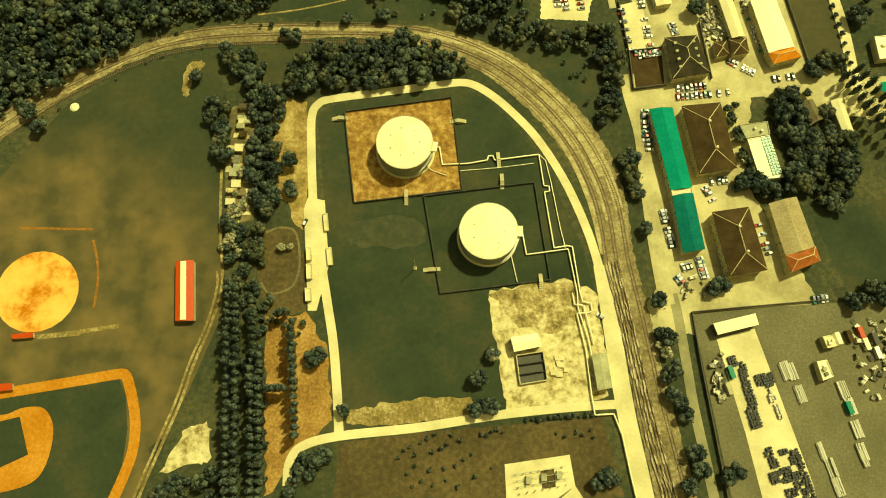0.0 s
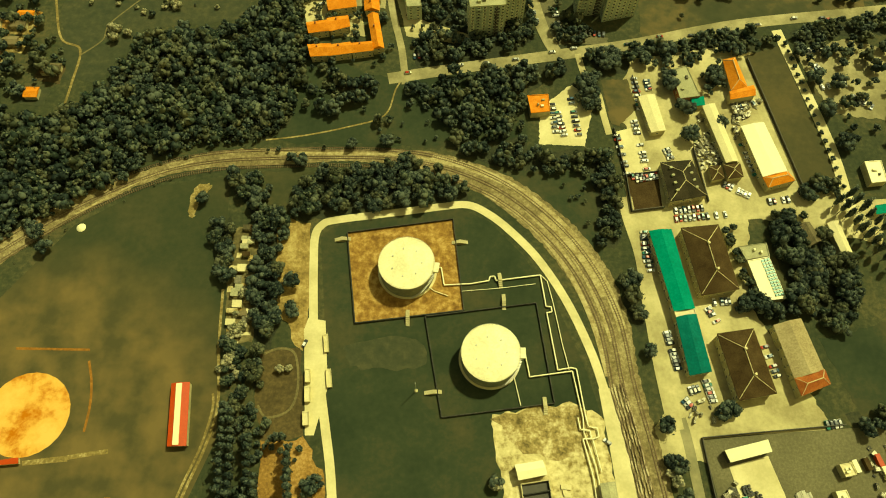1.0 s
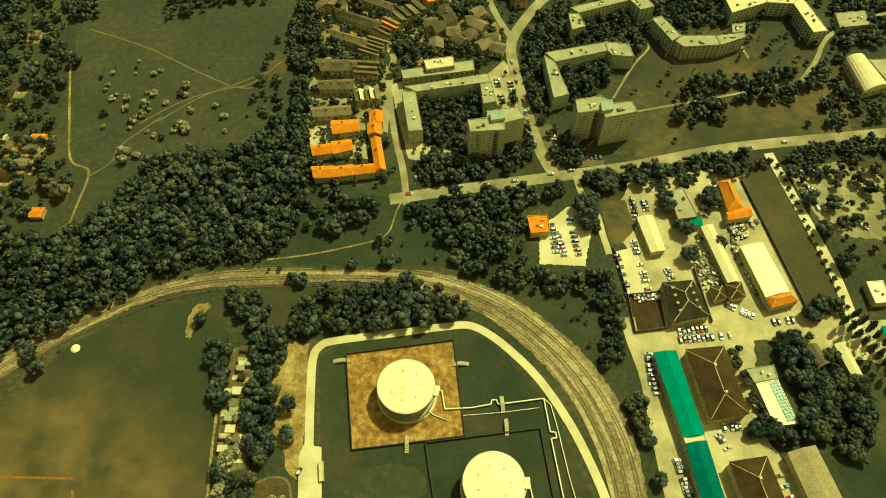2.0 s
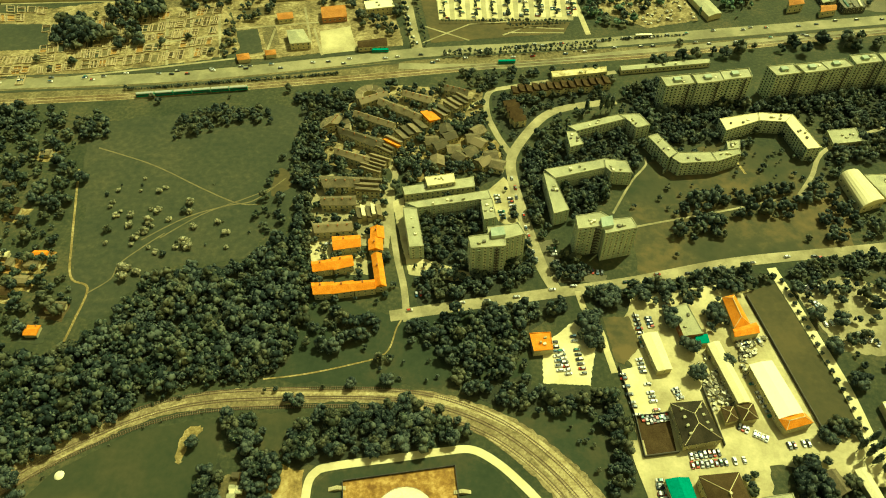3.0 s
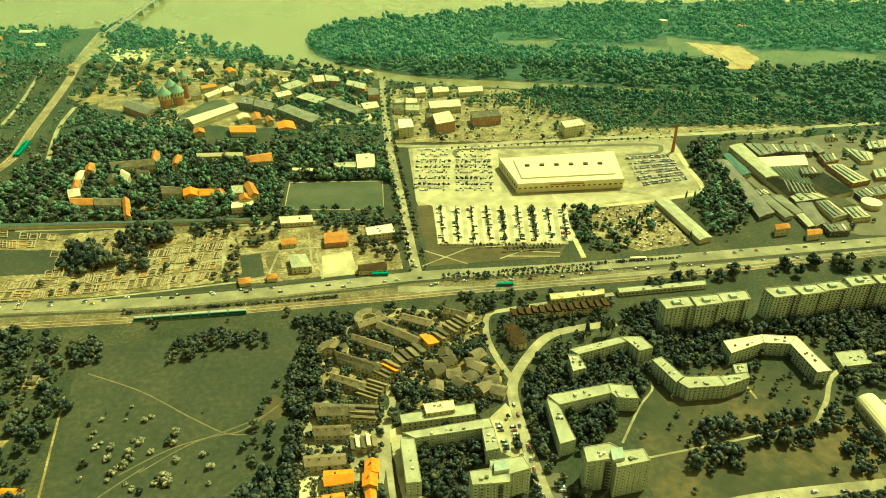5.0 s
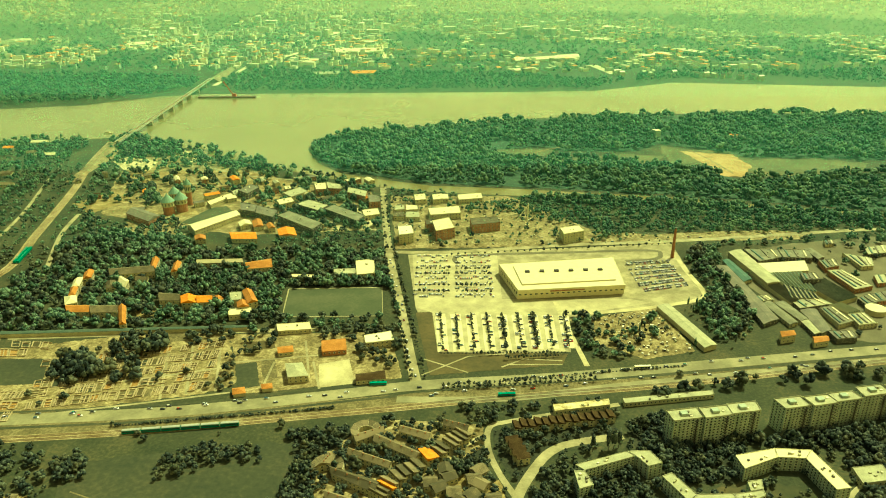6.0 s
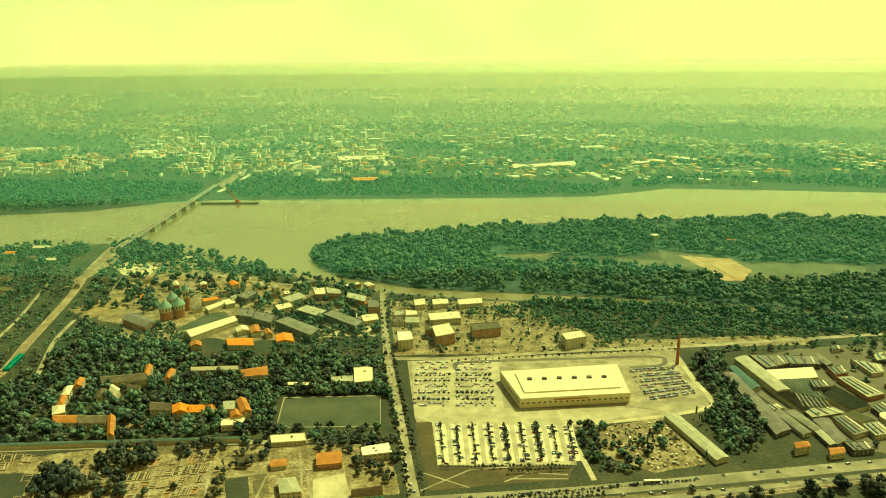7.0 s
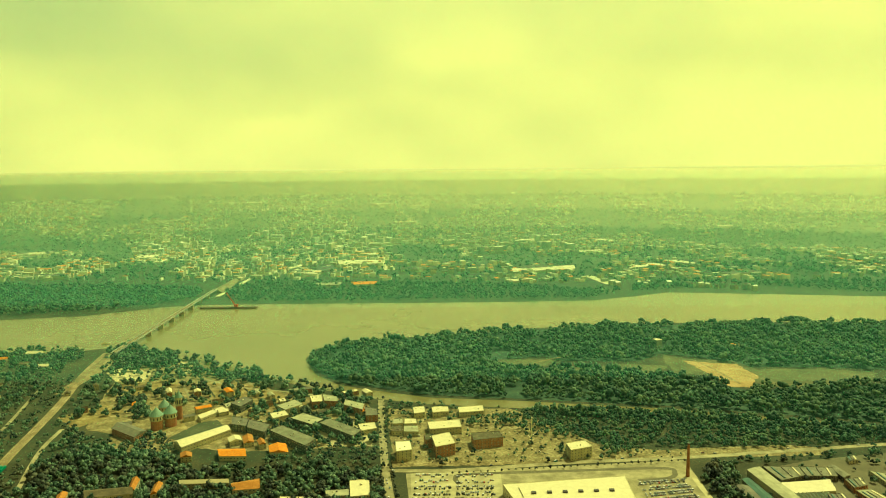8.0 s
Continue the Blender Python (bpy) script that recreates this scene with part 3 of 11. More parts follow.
ribbon("field_track_twin", [(-117.6, 87.7), (-116.7, 78.7), (-119.8, 60.9), (-126.5, 40.7), (-131.4, 21.2), (-138.5, -0.5), (-146.3, -24.6), (-152.6, -49.2)], 1.2, 0.1, DRY, "worn earth wheel track", "track")
surface("track_sand", [(-134.6, -12.3), (-127, 5), (-120.6, 9.9), (-113, 8.4), (-112.5, -6.8), (-122.7, -8.7)], 0.11, BARE, "pale sandy patch beside the track", soft=True, edge=1.3)
surface("sand_spot", [(-147.9, 202.3), (-142.4, 210.3), (-136.8, 208.9), (-139.9, 202.4), (-143, 195.3), (-143.7, 187.6), (-146.8, 190)], 0.11, DRY, "sandy worn spot in the grass", soft=True, edge=.8)
ribbon("works_street", [(102.6, 205.7), (103.7, 192.9), (108.5, 168.6), (109.8, 142.4), (112.3, 106.1), (116, 73.2)], 8.0, 0.13, PALE_ASPHALT, "dusty street beside the workshops")
ribbon("works_lane", [(119.1, 79.2), (121.1, 67.4), (123.4, 44.3), (125.5, 22.1), (128.7, 0.5), (132.5, -25.4)], 5.0, 0.14, ROADGREY, "narrow dusty lane along the yard wall")
ribbon("cross_street", [(104.3, 192.2), (146.8, 193.7), (196, 199), (251.2, 203), (296.1, 209.4)], 8.0, 0.14, PALE_ASPHALT, "dusty cross street between workshops")
ribbon("estate_road", [(-38.1, 287.6), (-2.8, 294.9), (36.9, 302.4), (84.8, 311.5), (122.6, 319.2), (189.4, 336), (268.5, 347.5), (349.9, 359.3)], 8.5, 0.14, LOT, "pale through road beside the housing estate")
ribbon("estate_drive", [(69.8, 306.6), (60, 331.3), (50.3, 378.8), (45.1, 414.2), (45.1, 439.7), (57.5, 467.2), (75.2, 492.9), (97.2, 504.6), (135.7, 513)], 8.0, 0.15, LOT, "curved estate road between apartment blocks")
ribbon("estate_lane", [(45.2, 443), (35.1, 466.8), (27.7, 495.8), (29.8, 523.1), (46.9, 531.4), (86.3, 542), (141.8, 555.6)], 5.0, 0.15, LOT, "narrow lane between row houses")
ribbon("terrace_lane", [(-27.2, 283.5), (-30.5, 310.5), (-38.1, 344.8), (-45.4, 394.5), (-42.8, 418.9), (-48.4, 438.2), (-27.9, 469.3), (-1.1, 491.6), (22.4, 511.1)], 4.5, 0.15, LOT, "narrow lane between row houses")
ribbon("north_lane", [(212.4, 331.5), (221.8, 282.9), (229, 241), (231.1, 210), (232.7, 191.8)], 6.5, 0.16, CONCRETE, "pale straight lane lined with small trees")
ribbon("spur_road", [(81.8, 309.6), (84.9, 293.6), (92.2, 279.4), (94.6, 263.1), (97, 248.5)], 4.0, 0.15, PALE_ASPHALT, "short dusty spur road")
ribbon("forest_path", [(-236, 258.9), (-235.2, 279.9), (-235.9, 306.9), (-250.4, 316.2), (-262.3, 351.5), (-282.9, 421.3)], 1.5, 0.1, DRY, "pale footpath beside the wood", "path")
ribbon("meadow_path", [(-276.4, 446.4), (-228.7, 427.3), (-183.4, 401.2), (-155.2, 386.8), (-138.7, 385.9)], 1.1, 0.1, PATHSOIL, "faint footpath across the meadow", "path")
ribbon("meadow_path", [(-213.8, 349.7), (-188.3, 371.9), (-162.8, 383.8), (-143.6, 389.9), (-126.6, 411.3)], 1.1, 0.1, PATHSOIL, "faint footpath across the meadow", "path")
ribbon("meadow_path", [(-201.4, 351.6), (-178.4, 374.6), (-151.4, 391.1), (-133.9, 402.6), (-124.1, 414.4)], 1.0, 0.1, PATHSOIL, "faint footpath across the meadow", "path")
ribbon("meadow_path", [(-235.3, 302.1), (-223.5, 314.8), (-221.8, 327.9), (-209.9, 344.2), (-199.4, 356.5)], 1.0, 0.1, PATHSOIL, "faint footpath across the meadow", "path")
surface("meadow_spot", [(-132.2, 423.4), (-123.2, 420.5), (-119.1, 405.7), (-123.2, 399.9), (-132.3, 395.3)], .06, TURF_BROWN, "worn bare spot at the meadow edge", soft=True)
surface("roadside_ground", [(-570.9, 501.8), (-390.6, 523.9), (-273, 537.7), (-151.9, 552.8), (-52.2, 568.2), (50.9, 583.2), (212.8, 609.2), (426.7, 647.9), (636.8, 687.3), (616.6, 658.4), (414.7, 623.3), (206.4, 583.8), (49.7, 562), (-147.1, 528.9), (-377.1, 498.4), (-550, 475.6)], .05, VERGE, "dusty grass between road and railway", edge=1)
ribbon("bank_path", [(-109.1, 240.8), (-86.0, 244.5), (-60.7, 251.1), (-39.2, 259.7), (-33.2, 278.9), (-29.3, 287.7)], 1.0, 0.1, DRY, "narrow footpath by the embankment", "path")
surface("meadow", [(-299.3, 479.3), (-232.4, 487.8), (-179.3, 500), (-128.3, 504.7), (-115.3, 464.3), (-115.1, 405.3), (-118.7, 364.8), (-140, 332.9), (-176.7, 327.3), (-203.9, 317), (-219.3, 280.1), (-240.3, 284.2), (-257.6, 351.6), (-278.6, 421.3)], 0.05, MEADOW, "grey-green open meadow with scattered bushes", edge=3)
surface("estate_lawn", [(129.1, 409.4), (148.1, 434.9), (217.2, 462.9), (279.4, 450.3), (291.8, 412.2), (273.3, 350.1), (189.8, 337.5), (123.1, 322.6), (125.1, 358.1)], 0.05, FIELD, "brownish green lawn before apartment blocks", edge=2)
ribbon("highway", [(-539.1, 515.2), (-367.3, 530.6), (-233.9, 543.3), (-97.9, 569.2), (-25.9, 583.7), (99.1, 597.4), (257.8, 622), (409.1, 646.1), (673.1, 687.5)], 15.0, 0.16, ROADGREY, "broad pale dual carriageway")
ribbon("highway_side", [(-48.9, 561.4), (46.5, 563.6), (145.9, 583), (250, 600.9), (397.9, 626.4), (653.8, 665.7)], 9.0, 0.16, ROADGREY, "side carriageway of the highway")
ribbon("tram_bed", [(-552.9, 479.2), (-379.2, 502.3), (-264.6, 514.6), (-147.9, 533.1), (-50.8, 548.6), (49.9, 565.6), (207.3, 587.6), (416.7, 627.5), (685.4, 676)], 9.0, 0.13, BALLAST_PALE, "ballast bed of a suburban railway", "railway")
for d in (-11.5, 10.5):
    ribbon("highway_verge", offset(smooth([(-539.1, 515.2), (-367.3, 530.6), (-233.9, 543.3), (-97.9, 569.2), (-50, 578)]), d), 3.0, .12, MEADOW, "narrow green verge of the highway", "verge", curve=False)
ribbon("highway_median", [(-10, 577.5), (130, 594), (257.8, 611.5), (409.1, 636.4), (673.1, 677)], 4.5, .12, MEADOW, "green median between two carriageways", "verge")
ribbon("mall_avenue", [(-31.6, 577.8), (-41.1, 632), (-53.3, 707.9), (-66.6, 787.4), (-82.9, 884.9), (-98.5, 1007.4), (-115.3, 1151)], 10.0, 0.17, LOT, "pale avenue lined with trees")
ribbon("ring_road", [(-82.9, 884.9), (-2.2, 884.9), (144.6, 907.1), (295.3, 922.4), (453.5, 946.2), (591.6, 966.8), (955, 1005.6)], 9.0, 0.18, LOT, "pale road behind the shopping centre")
ribbon("mall_east_road", [(280.6, 885.1), (280, 826), (282.7, 773.8), (272.8, 753.3), (215.3, 733.6), (152.8, 720.8), (111.3, 720.7)], 6.0, 0.17, PALE_ASPHALT, "curved service road of the shopping centre")
ribbon("mall_access", [(124.9, 615.7), (119.8, 663.4), (115.4, 708.5), (111.8, 746.2)], 5.0, 0.17, PALE_ASPHALT, "narrow access road to the parking ground")
surface("parking_lot", [(-52.1, 875.9), (55.3, 884.9), (54, 752.7), (195.9, 753.1), (218.1, 743.9), (140.9, 720.8), (116.3, 714.5), (108.4, 642.6), (-14.8, 640), (-22.5, 720.2), (-41.1, 732.8)], 0.12, PARKING, "pale concrete parking ground of a shopping centre")
surface("parking_lot_east", [(205.2, 850.3), (265.5, 857.1), (271.5, 788.1), (212.7, 770.9)], 0.13, LOT, "pale parking ground beside the shopping centre")
surface("mall_verge", [(-40.4, 720.2), (-22.6, 722.7), (-14.8, 640), (110.3, 637.7), (102.2, 618.3), (-21.5, 599.4)], 0.08, TURF_BROWN, "brown-green grass strip with paths before the parking ground", edge=0.5)
for n, line in enumerate(([(-29.1, 599.4), (14.5, 632.3), (51.8, 637.4)], [(-27.7, 627.2), (13.9, 604.1)], [(45, 613.4), (66.9, 627.7), (103.1, 625)], [(50.4, 618.1), (102.2, 618.3)])):
    ribbon("footpath", line, 1.7, 0.14, LOT, "pale diagonal footpath across grass", "path", curve=False)
surface("ruin_ground", [(-543.4, 639.6), (-426.3, 645.2), (-328.5, 672.3), (-226.7, 672.7), (-195, 585.3), (-219.1, 568.5), (-345, 540.3), (-504.6, 528.2)], 0.08, RUINSOIL, "pale bare ground of an excavated ruin field", edge=1.5)
surface("ruin_grass", [(-478.5, 625), (-387.8, 625.4), (-369.9, 584.3), (-444.4, 575.4)], 0.12, MEADOW, "brown-green lawn in the ruin field", edge=0.8)
surface("museum_ground", [(-226.7, 672.7), (-63.7, 678.9), (-46.5, 594.9), (-185.1, 568.7)], 0.09, RUINSOIL, "dry courtyard of the museum", edge=0.8)
for poly, m in (([(-205.4, 616.8), (-185.8, 621.6), (-172.9, 581.2), (-190, 576.9)], MEADOW), ([(-182.6, 623.5), (-170.1, 626.5), (-159.7, 594.2), (-172.2, 589.8)], VERGE), ([(-207.9, 656.6), (-178.8, 662.1), (-173.9, 646.4), (-201.3, 639.2)], TURF_BROWN), ([(-156.6, 662.2), (-134.8, 664.4), (-132.1, 649.7), (-151.9, 645.5)], MEADOW), ([(-103.9, 662.4), (-90.3, 664.6), (-87.5, 641.7), (-100.1, 639.6)], TURF_PALE), ([(-300.2, 672.4), (-267, 674.8), (-262.3, 661.7), (-292.1, 655.2)], VERGE)):
    surface("museum_lawn", poly, 0.115, m, "dry lawn in the museum grounds", edge=.5)
for line in ([(-210.4, 619.6), (-165.1, 627.5), (-129.1, 633.5)], [(-146.7, 660.1), (-131, 594.4)], [(-132.2, 621.9), (-118.8, 577.3)], [(-169, 621.7), (-169.9, 575.3)]):
    ribbon("museum_path", line, 2.2, .16, LOT, "pale gravel path in the museum grounds", "path", curve=False)
surface("museum_plaza", [(-126.1, 617.2), (-98.8, 626.8), (-88, 585.9), (-119.1, 579)], 0.12, PALE_ASPHALT, "pale paved courtyard")
surface("playing_field", [(-188.9, 777), (-82.2, 781.5), (-74.9, 712.7), (-181.6, 709.9)], 0.12, TURF_PALE, "green artificial turf playing field inside a fence")
ribbon("field_border", [(-188.9, 777), (-82.2, 781.5), (-74.9, 712.7), (-181.6, 709.9), (-188.9, 777)], 1.6, .2, LOT, "pale walk round the playing field", "path", curve=False)
surface("gasworks_lawn", [(-389.7, 989.7), (-366.2, 1051.2), (-345.3, 1061.2), (-327.6, 1036.3), (-364.8, 980.8)], .12, TURF_PALE, "mown lawn beside the gasworks towers")
for k in range(9):
    a, b = lerp2([(-466.6, 1245.2), (-328.2, 1272.5)], k / 8), lerp2([(-418.8, 1155.3), (-274.9, 1191.5)], k / 8)
    ribbon("garden_bed", [a, b], 3.0, .12, (LOT, DRY, MEADOW)[k % 3], "long bed of a riverside garden", "path", curve=False)
surface("aqueduct_strip", [(-453.5, 671.8), (-286.6, 681.4), (-138.9, 686.5), (-137.6, 679.7), (-283.2, 672.5), (-446.9, 660.9)], 0.1, LOT, "pale strip beside a long wall")
surface("mall_apron", [(-57.8, 875.9), (-2.2, 883.1), (143.2, 897.8), (285.6, 914.7), (284.2, 850.4), (281.8, 771), (266.7, 744), (218.3, 733.6), (145.7, 714.7), (121.5, 702.6), (113.4, 640.7), (-17.4, 636), (-41.1, 732.8)], 0.09, LOT, "dusty asphalt round the shopping centre")
ribbon("delivery_road", [(6.2, 846.7), (1.4, 863.7), (19.2, 874.2), (141.1, 883.2), (250, 890.5), (261.8, 876.1), (249.6, 862.2), (213.6, 857.1)], 6.0, 0.2, ASPHALT, "dark delivery road behind the shopping centre")
surface("estate_parking", [(24.9, 401.6), (38.3, 418.1), (42.8, 410.5), (46.3, 374.7), (54, 352.3), (40.1, 367), (32.7, 372)], 0.12, PALE_ASPHALT, "pale parking ground between apartment blocks")
surface("estate_court", [(-99.3, 356.7), (-83.8, 358.9), (-80.8, 341.2), (-58, 340), (-54.2, 321.3), (-91.2, 320.8)], 0.1, PALE_ASPHALT, "pale yard between row houses", edge=.4)
surface("estate_court", [(-43.6, 389.7), (-35.2, 395.3), (-28.8, 339.5), (18, 322.2), (10.8, 315.7), (-27.8, 321.6)], 0.11, PALE_ASPHALT, "pale pavement beside an apartment block", edge=.4)
surface("estate_court", [(54, 352.3), (69.1, 354.9), (74.7, 327.3), (102.3, 323.3), (101.3, 318.1), (64.7, 316.4)], 0.1, ASPHALT, "asphalt parking ground at the foot of a tower", edge=.4)
ribbon("footpath", [(129.3, 368.1), (149.5, 373.4), (199.3, 386.1), (239, 398.6)], 1.6, .14, LOT, "pale footpath across the estate lawn", "path")
ribbon("footpath", [(114.6, 380.8), (133.1, 414.5), (146.5, 432.8), (147.3, 442.3)], 1.6, .14, LOT, "pale footpath across the estate lawn", "path")
ribbon("footpath", [(215.6, 443.1), (220, 424.5)], 2.0, .14, DRY, "worn footpath on the estate lawn", "path")
ribbon("estate_lane", [(250.9, 398.7), (268.4, 422), (290.1, 453.7), (345.8, 481.8)], 3.5, .15, LOT, "narrow lane beside the schools")
for poly, m in (([(-400.8, 1025), (-327.8, 1046.8), (-285.6, 1013.3), (-357.3, 972.7)], RUINSOIL), ([(-587.9, 1072.5), (-542.9, 1135.8), (-497.9, 1096.2), (-537.8, 1026.1)], DRY), ([(-576, 1223.5), (-516.2, 1289), (-456.6, 1237.9), (-517, 1177.5)], DRY), ([(-435.3, 1206.3), (-312.3, 1204.9), (-255.3, 1160.3), (-358.2, 1142)], DRY), ([(-340.3, 1141.8), (-233.2, 1140.7), (-206.4, 1093.5), (-317.4, 1094.5)], DRY), ([(-221.9, 1174.2), (-135.5, 1139.6), (-122.8, 1068.3), (-166.6, 1056.9)], RUINSOIL), ([(-444.4, 1071.2), (-407, 1083), (-376.8, 1024.8), (-412.4, 1014.2)], DRY), ([(-197.3, 1045.7), (-121.4, 1056.5), (-106.7, 961.3), (-166.3, 961.7)], PALE_ASPHALT), ([(-419, 1270.4), (-304.4, 1210.9), (-308.3, 1189.8), (-427.4, 1237.6)], DRY), ([(-471, 1004), (-388.1, 993.1), (-376, 944.2), (-457.3, 944.7)], RUINSOIL)):
    surface("court_ground", poly, 0.1, m, "pale worn ground between old works buildings", edge=2.5)
ribbon("works_path", [(-451.5, 1277.7), (-364.2, 1220.9), (-291.9, 1198.6), (-221.9, 1174.2)], 5, .15, LOT, "pale road through the old works", "road")
ribbon("works_path", [(-368.6, 944.1), (-337.3, 1003.1), (-311.4, 1046.6), (-248.9, 1057.6), (-188.9, 1002), (-106.7, 961.3)], 5, .15, LOT, "pale road through the old works", "road")
surface("factory_yard", [(345, 876.2), (438.6, 912.8), (577.5, 942.1), (808.6, 922.3), (608.5, 676.2), (416.7, 659.4), (360.5, 675.2), (338.6, 788.2)], 0.08, ASPHALT, "grey yard between factory halls", edge=1)
surface("depot_yard", [(144.6, 708.6), (221.3, 733.6), (233.8, 643.2), (182, 628.2), (130.8, 663.4)], 0.09, RUINSOIL, "pale cluttered depot yard", edge=1)
surface("office_ground", [(-100.6, 1108.2), (85.7, 1107.5), (191.5, 963), (292.4, 938.2), (277.7, 912.8), (-74.9, 894)], 0.08, RUINSOIL, "pale building ground between office blocks", edge=2)
surface("sand_court", [(-630, 1308.3), (-605.8, 1352.6), (-543.1, 1299.9), (-537.6, 1245.4), (-585, 1252.6)], 0.14, BARE, "pale sandy court near the river")
surface("sand_court", [(-559.9, 1375.3), (-539, 1399.3), (-477, 1343), (-479.5, 1299)], 0.14, BARE, "pale sandy court near the river")
surface("gasworks_ground", [(-578.1, 1208), (-598.3, 1384), (-488.9, 1382.2), (-302.9, 1204.7), (-141.6, 1118.4), (-106.7, 961.3), (-295, 943.7), (-521.6, 1025.9)], 0.06, RUINSOIL, "brown-green grounds of an old gasworks", edge=3)
ribbon("railway_line", [(-573.2, 718.4), (-547, 824.8), (-572.4, 942.7), (-618.1, 1138.4), (-665.9, 1304), (-695.8, 1449.6)], 13, 0.16, BALLAST_PALE, "railway line on a low bank", "railway")
ribbon("rail_side_road", [(-604.6, 849.4), (-634.3, 1008.3), (-680.9, 1168.5), (-714.2, 1285.8)], 5.0, 0.13, LOT, "pale road beside the railway", "road")
ribbon("gasworks_road", [(-498.3, 830.8), (-539, 945.2), (-554, 1026.2)], 6.0, 0.12, LOT, "pale curved service road", "road")
surface("river_beach", [(242.6, 940.4), (326.6, 954.7), (438.9, 961.6), (483, 948.1), (465.5, 928.3), (243.9, 919)], 0.1, RUINSOIL, "pale bare strip beside the road", edge=1)
surface("island_meadow", [(402.3, 1417), (451, 1383.2), (524, 1366.1), (542, 1309.4), (656.9, 1318.6), (740.1, 1288.8), (696, 1229.6), (575.1, 1212.4), (482.9, 1213.5), (439.7, 1275.8), (386.5, 1293.8)], 0.14, ISLAND_GRASS, "brown-green clearing on the wooded island", edge=4)
surface("island_meadow", [(186.7, 1310), (321.9, 1351.9), (392, 1338.1), (364.8, 1292.3), (204.7, 1277.3)], 0.14, ISLAND_GRASS, "olive clearing between the trees of the island", edge=3)
surface("island_clearing", [(430, 1372), (518.4, 1346), (528, 1275), (490, 1207), (455, 1209), (452, 1268)], 0.2, ISLAND_SAND, "dry sandy clearing on the island", edge=3)
surface("island_clearing", [(-10, 1374), (100, 1388), (196, 1380), (160, 1327), (26.6, 1336.7)], 0.2, ISLAND_GRASS, "small clearing on the wooded island", edge=3)
ribbon("island_path", [(449.7, 1379.2), (467.1, 1310.5), (478.6, 1226.1)], 4.0, 0.24, RUINSOIL, "pale path through a clearing", "path")
ribbon("island_path", [(131.9, 1341.3), (173.2, 1379.6), (221, 1411.7)], 4.0, 0.24, RUINSOIL, "pale path through a clearing", "path")
surface("river", [(-1769.2, 1716.3), (-1238.5, 1741.7), (-930.4, 1814.1), (-776.1, 1928.2), (-664.2, 1956.9), (-373.2, 1964.8), (149.9, 1974.2), (383.7, 1992.3), (524.2, 2058), (619.6, 2110.7), (805.7, 2085.7), (1201.1, 2027.6), (1956.4, 1961.2), (1653.6, 1661.5), (1001.4, 1694.9), (658.3, 1709.2), (390.2, 1691), (124.3, 1644), (-125.3, 1562.3), (-240.4, 1519.5), (-279, 1473), (-285.1, 1391.1), (-243.8, 1288.7), (-193.9, 1228.2), (-113.9, 1190.5), (-39, 1160.7), (120.3, 1139.6), (336, 1100.8), (601.2, 1027.9), (939.3, 954.5), (926.3, 941.7), (593.5, 1015), (330.5, 1083.5), (116.5, 1105.5), (-37.9, 1127.9), (-147.2, 1161.9), (-228.7, 1210), (-317.6, 1262.4), (-412.5, 1312.4), (-499.9, 1382.4), (-582.8, 1425.2), (-703.5, 1490), (-796.7, 1446.2), (-1016, 1432.5), (-1436.2, 1397.3)], 0.1, WATER, "broad calm greenish brown river", "water")

# ---- buildings ----
BLOCKED = []
rnd = random.Random(7)


def window_mesh(w, h):
    """A window: proud frame with a set-back pane, facing -y, centred on the origin."""
    sh, t = Shell(), 0.14
    for x0, x1, z0, z1 in ((-w / 2, w / 2, -h / 2, -h / 2 + t), (-w / 2, w / 2, h / 2 - t, h / 2), (-w / 2, -w / 2 + t, -h / 2 + t, h / 2 - t), (w / 2 - t, w / 2, -h / 2 + t, h / 2 - t)):
        sh.prism([(x0, -0.12), (x1, -0.12), (x1, 0.0), (x0, 0.0)], z0, z1, 0, bottom=True)
    sh.face([(-w / 2 + t, -0.04, -h / 2 + t), (w / 2 - t, -0.04, -h / 2 + t), (w / 2 - t, -0.04, h / 2 - t), (-w / 2 + t, -0.04, h / 2 - t)], 1)
    return sh.mesh("window", WHITE, GLASS)


WINDOW = {}


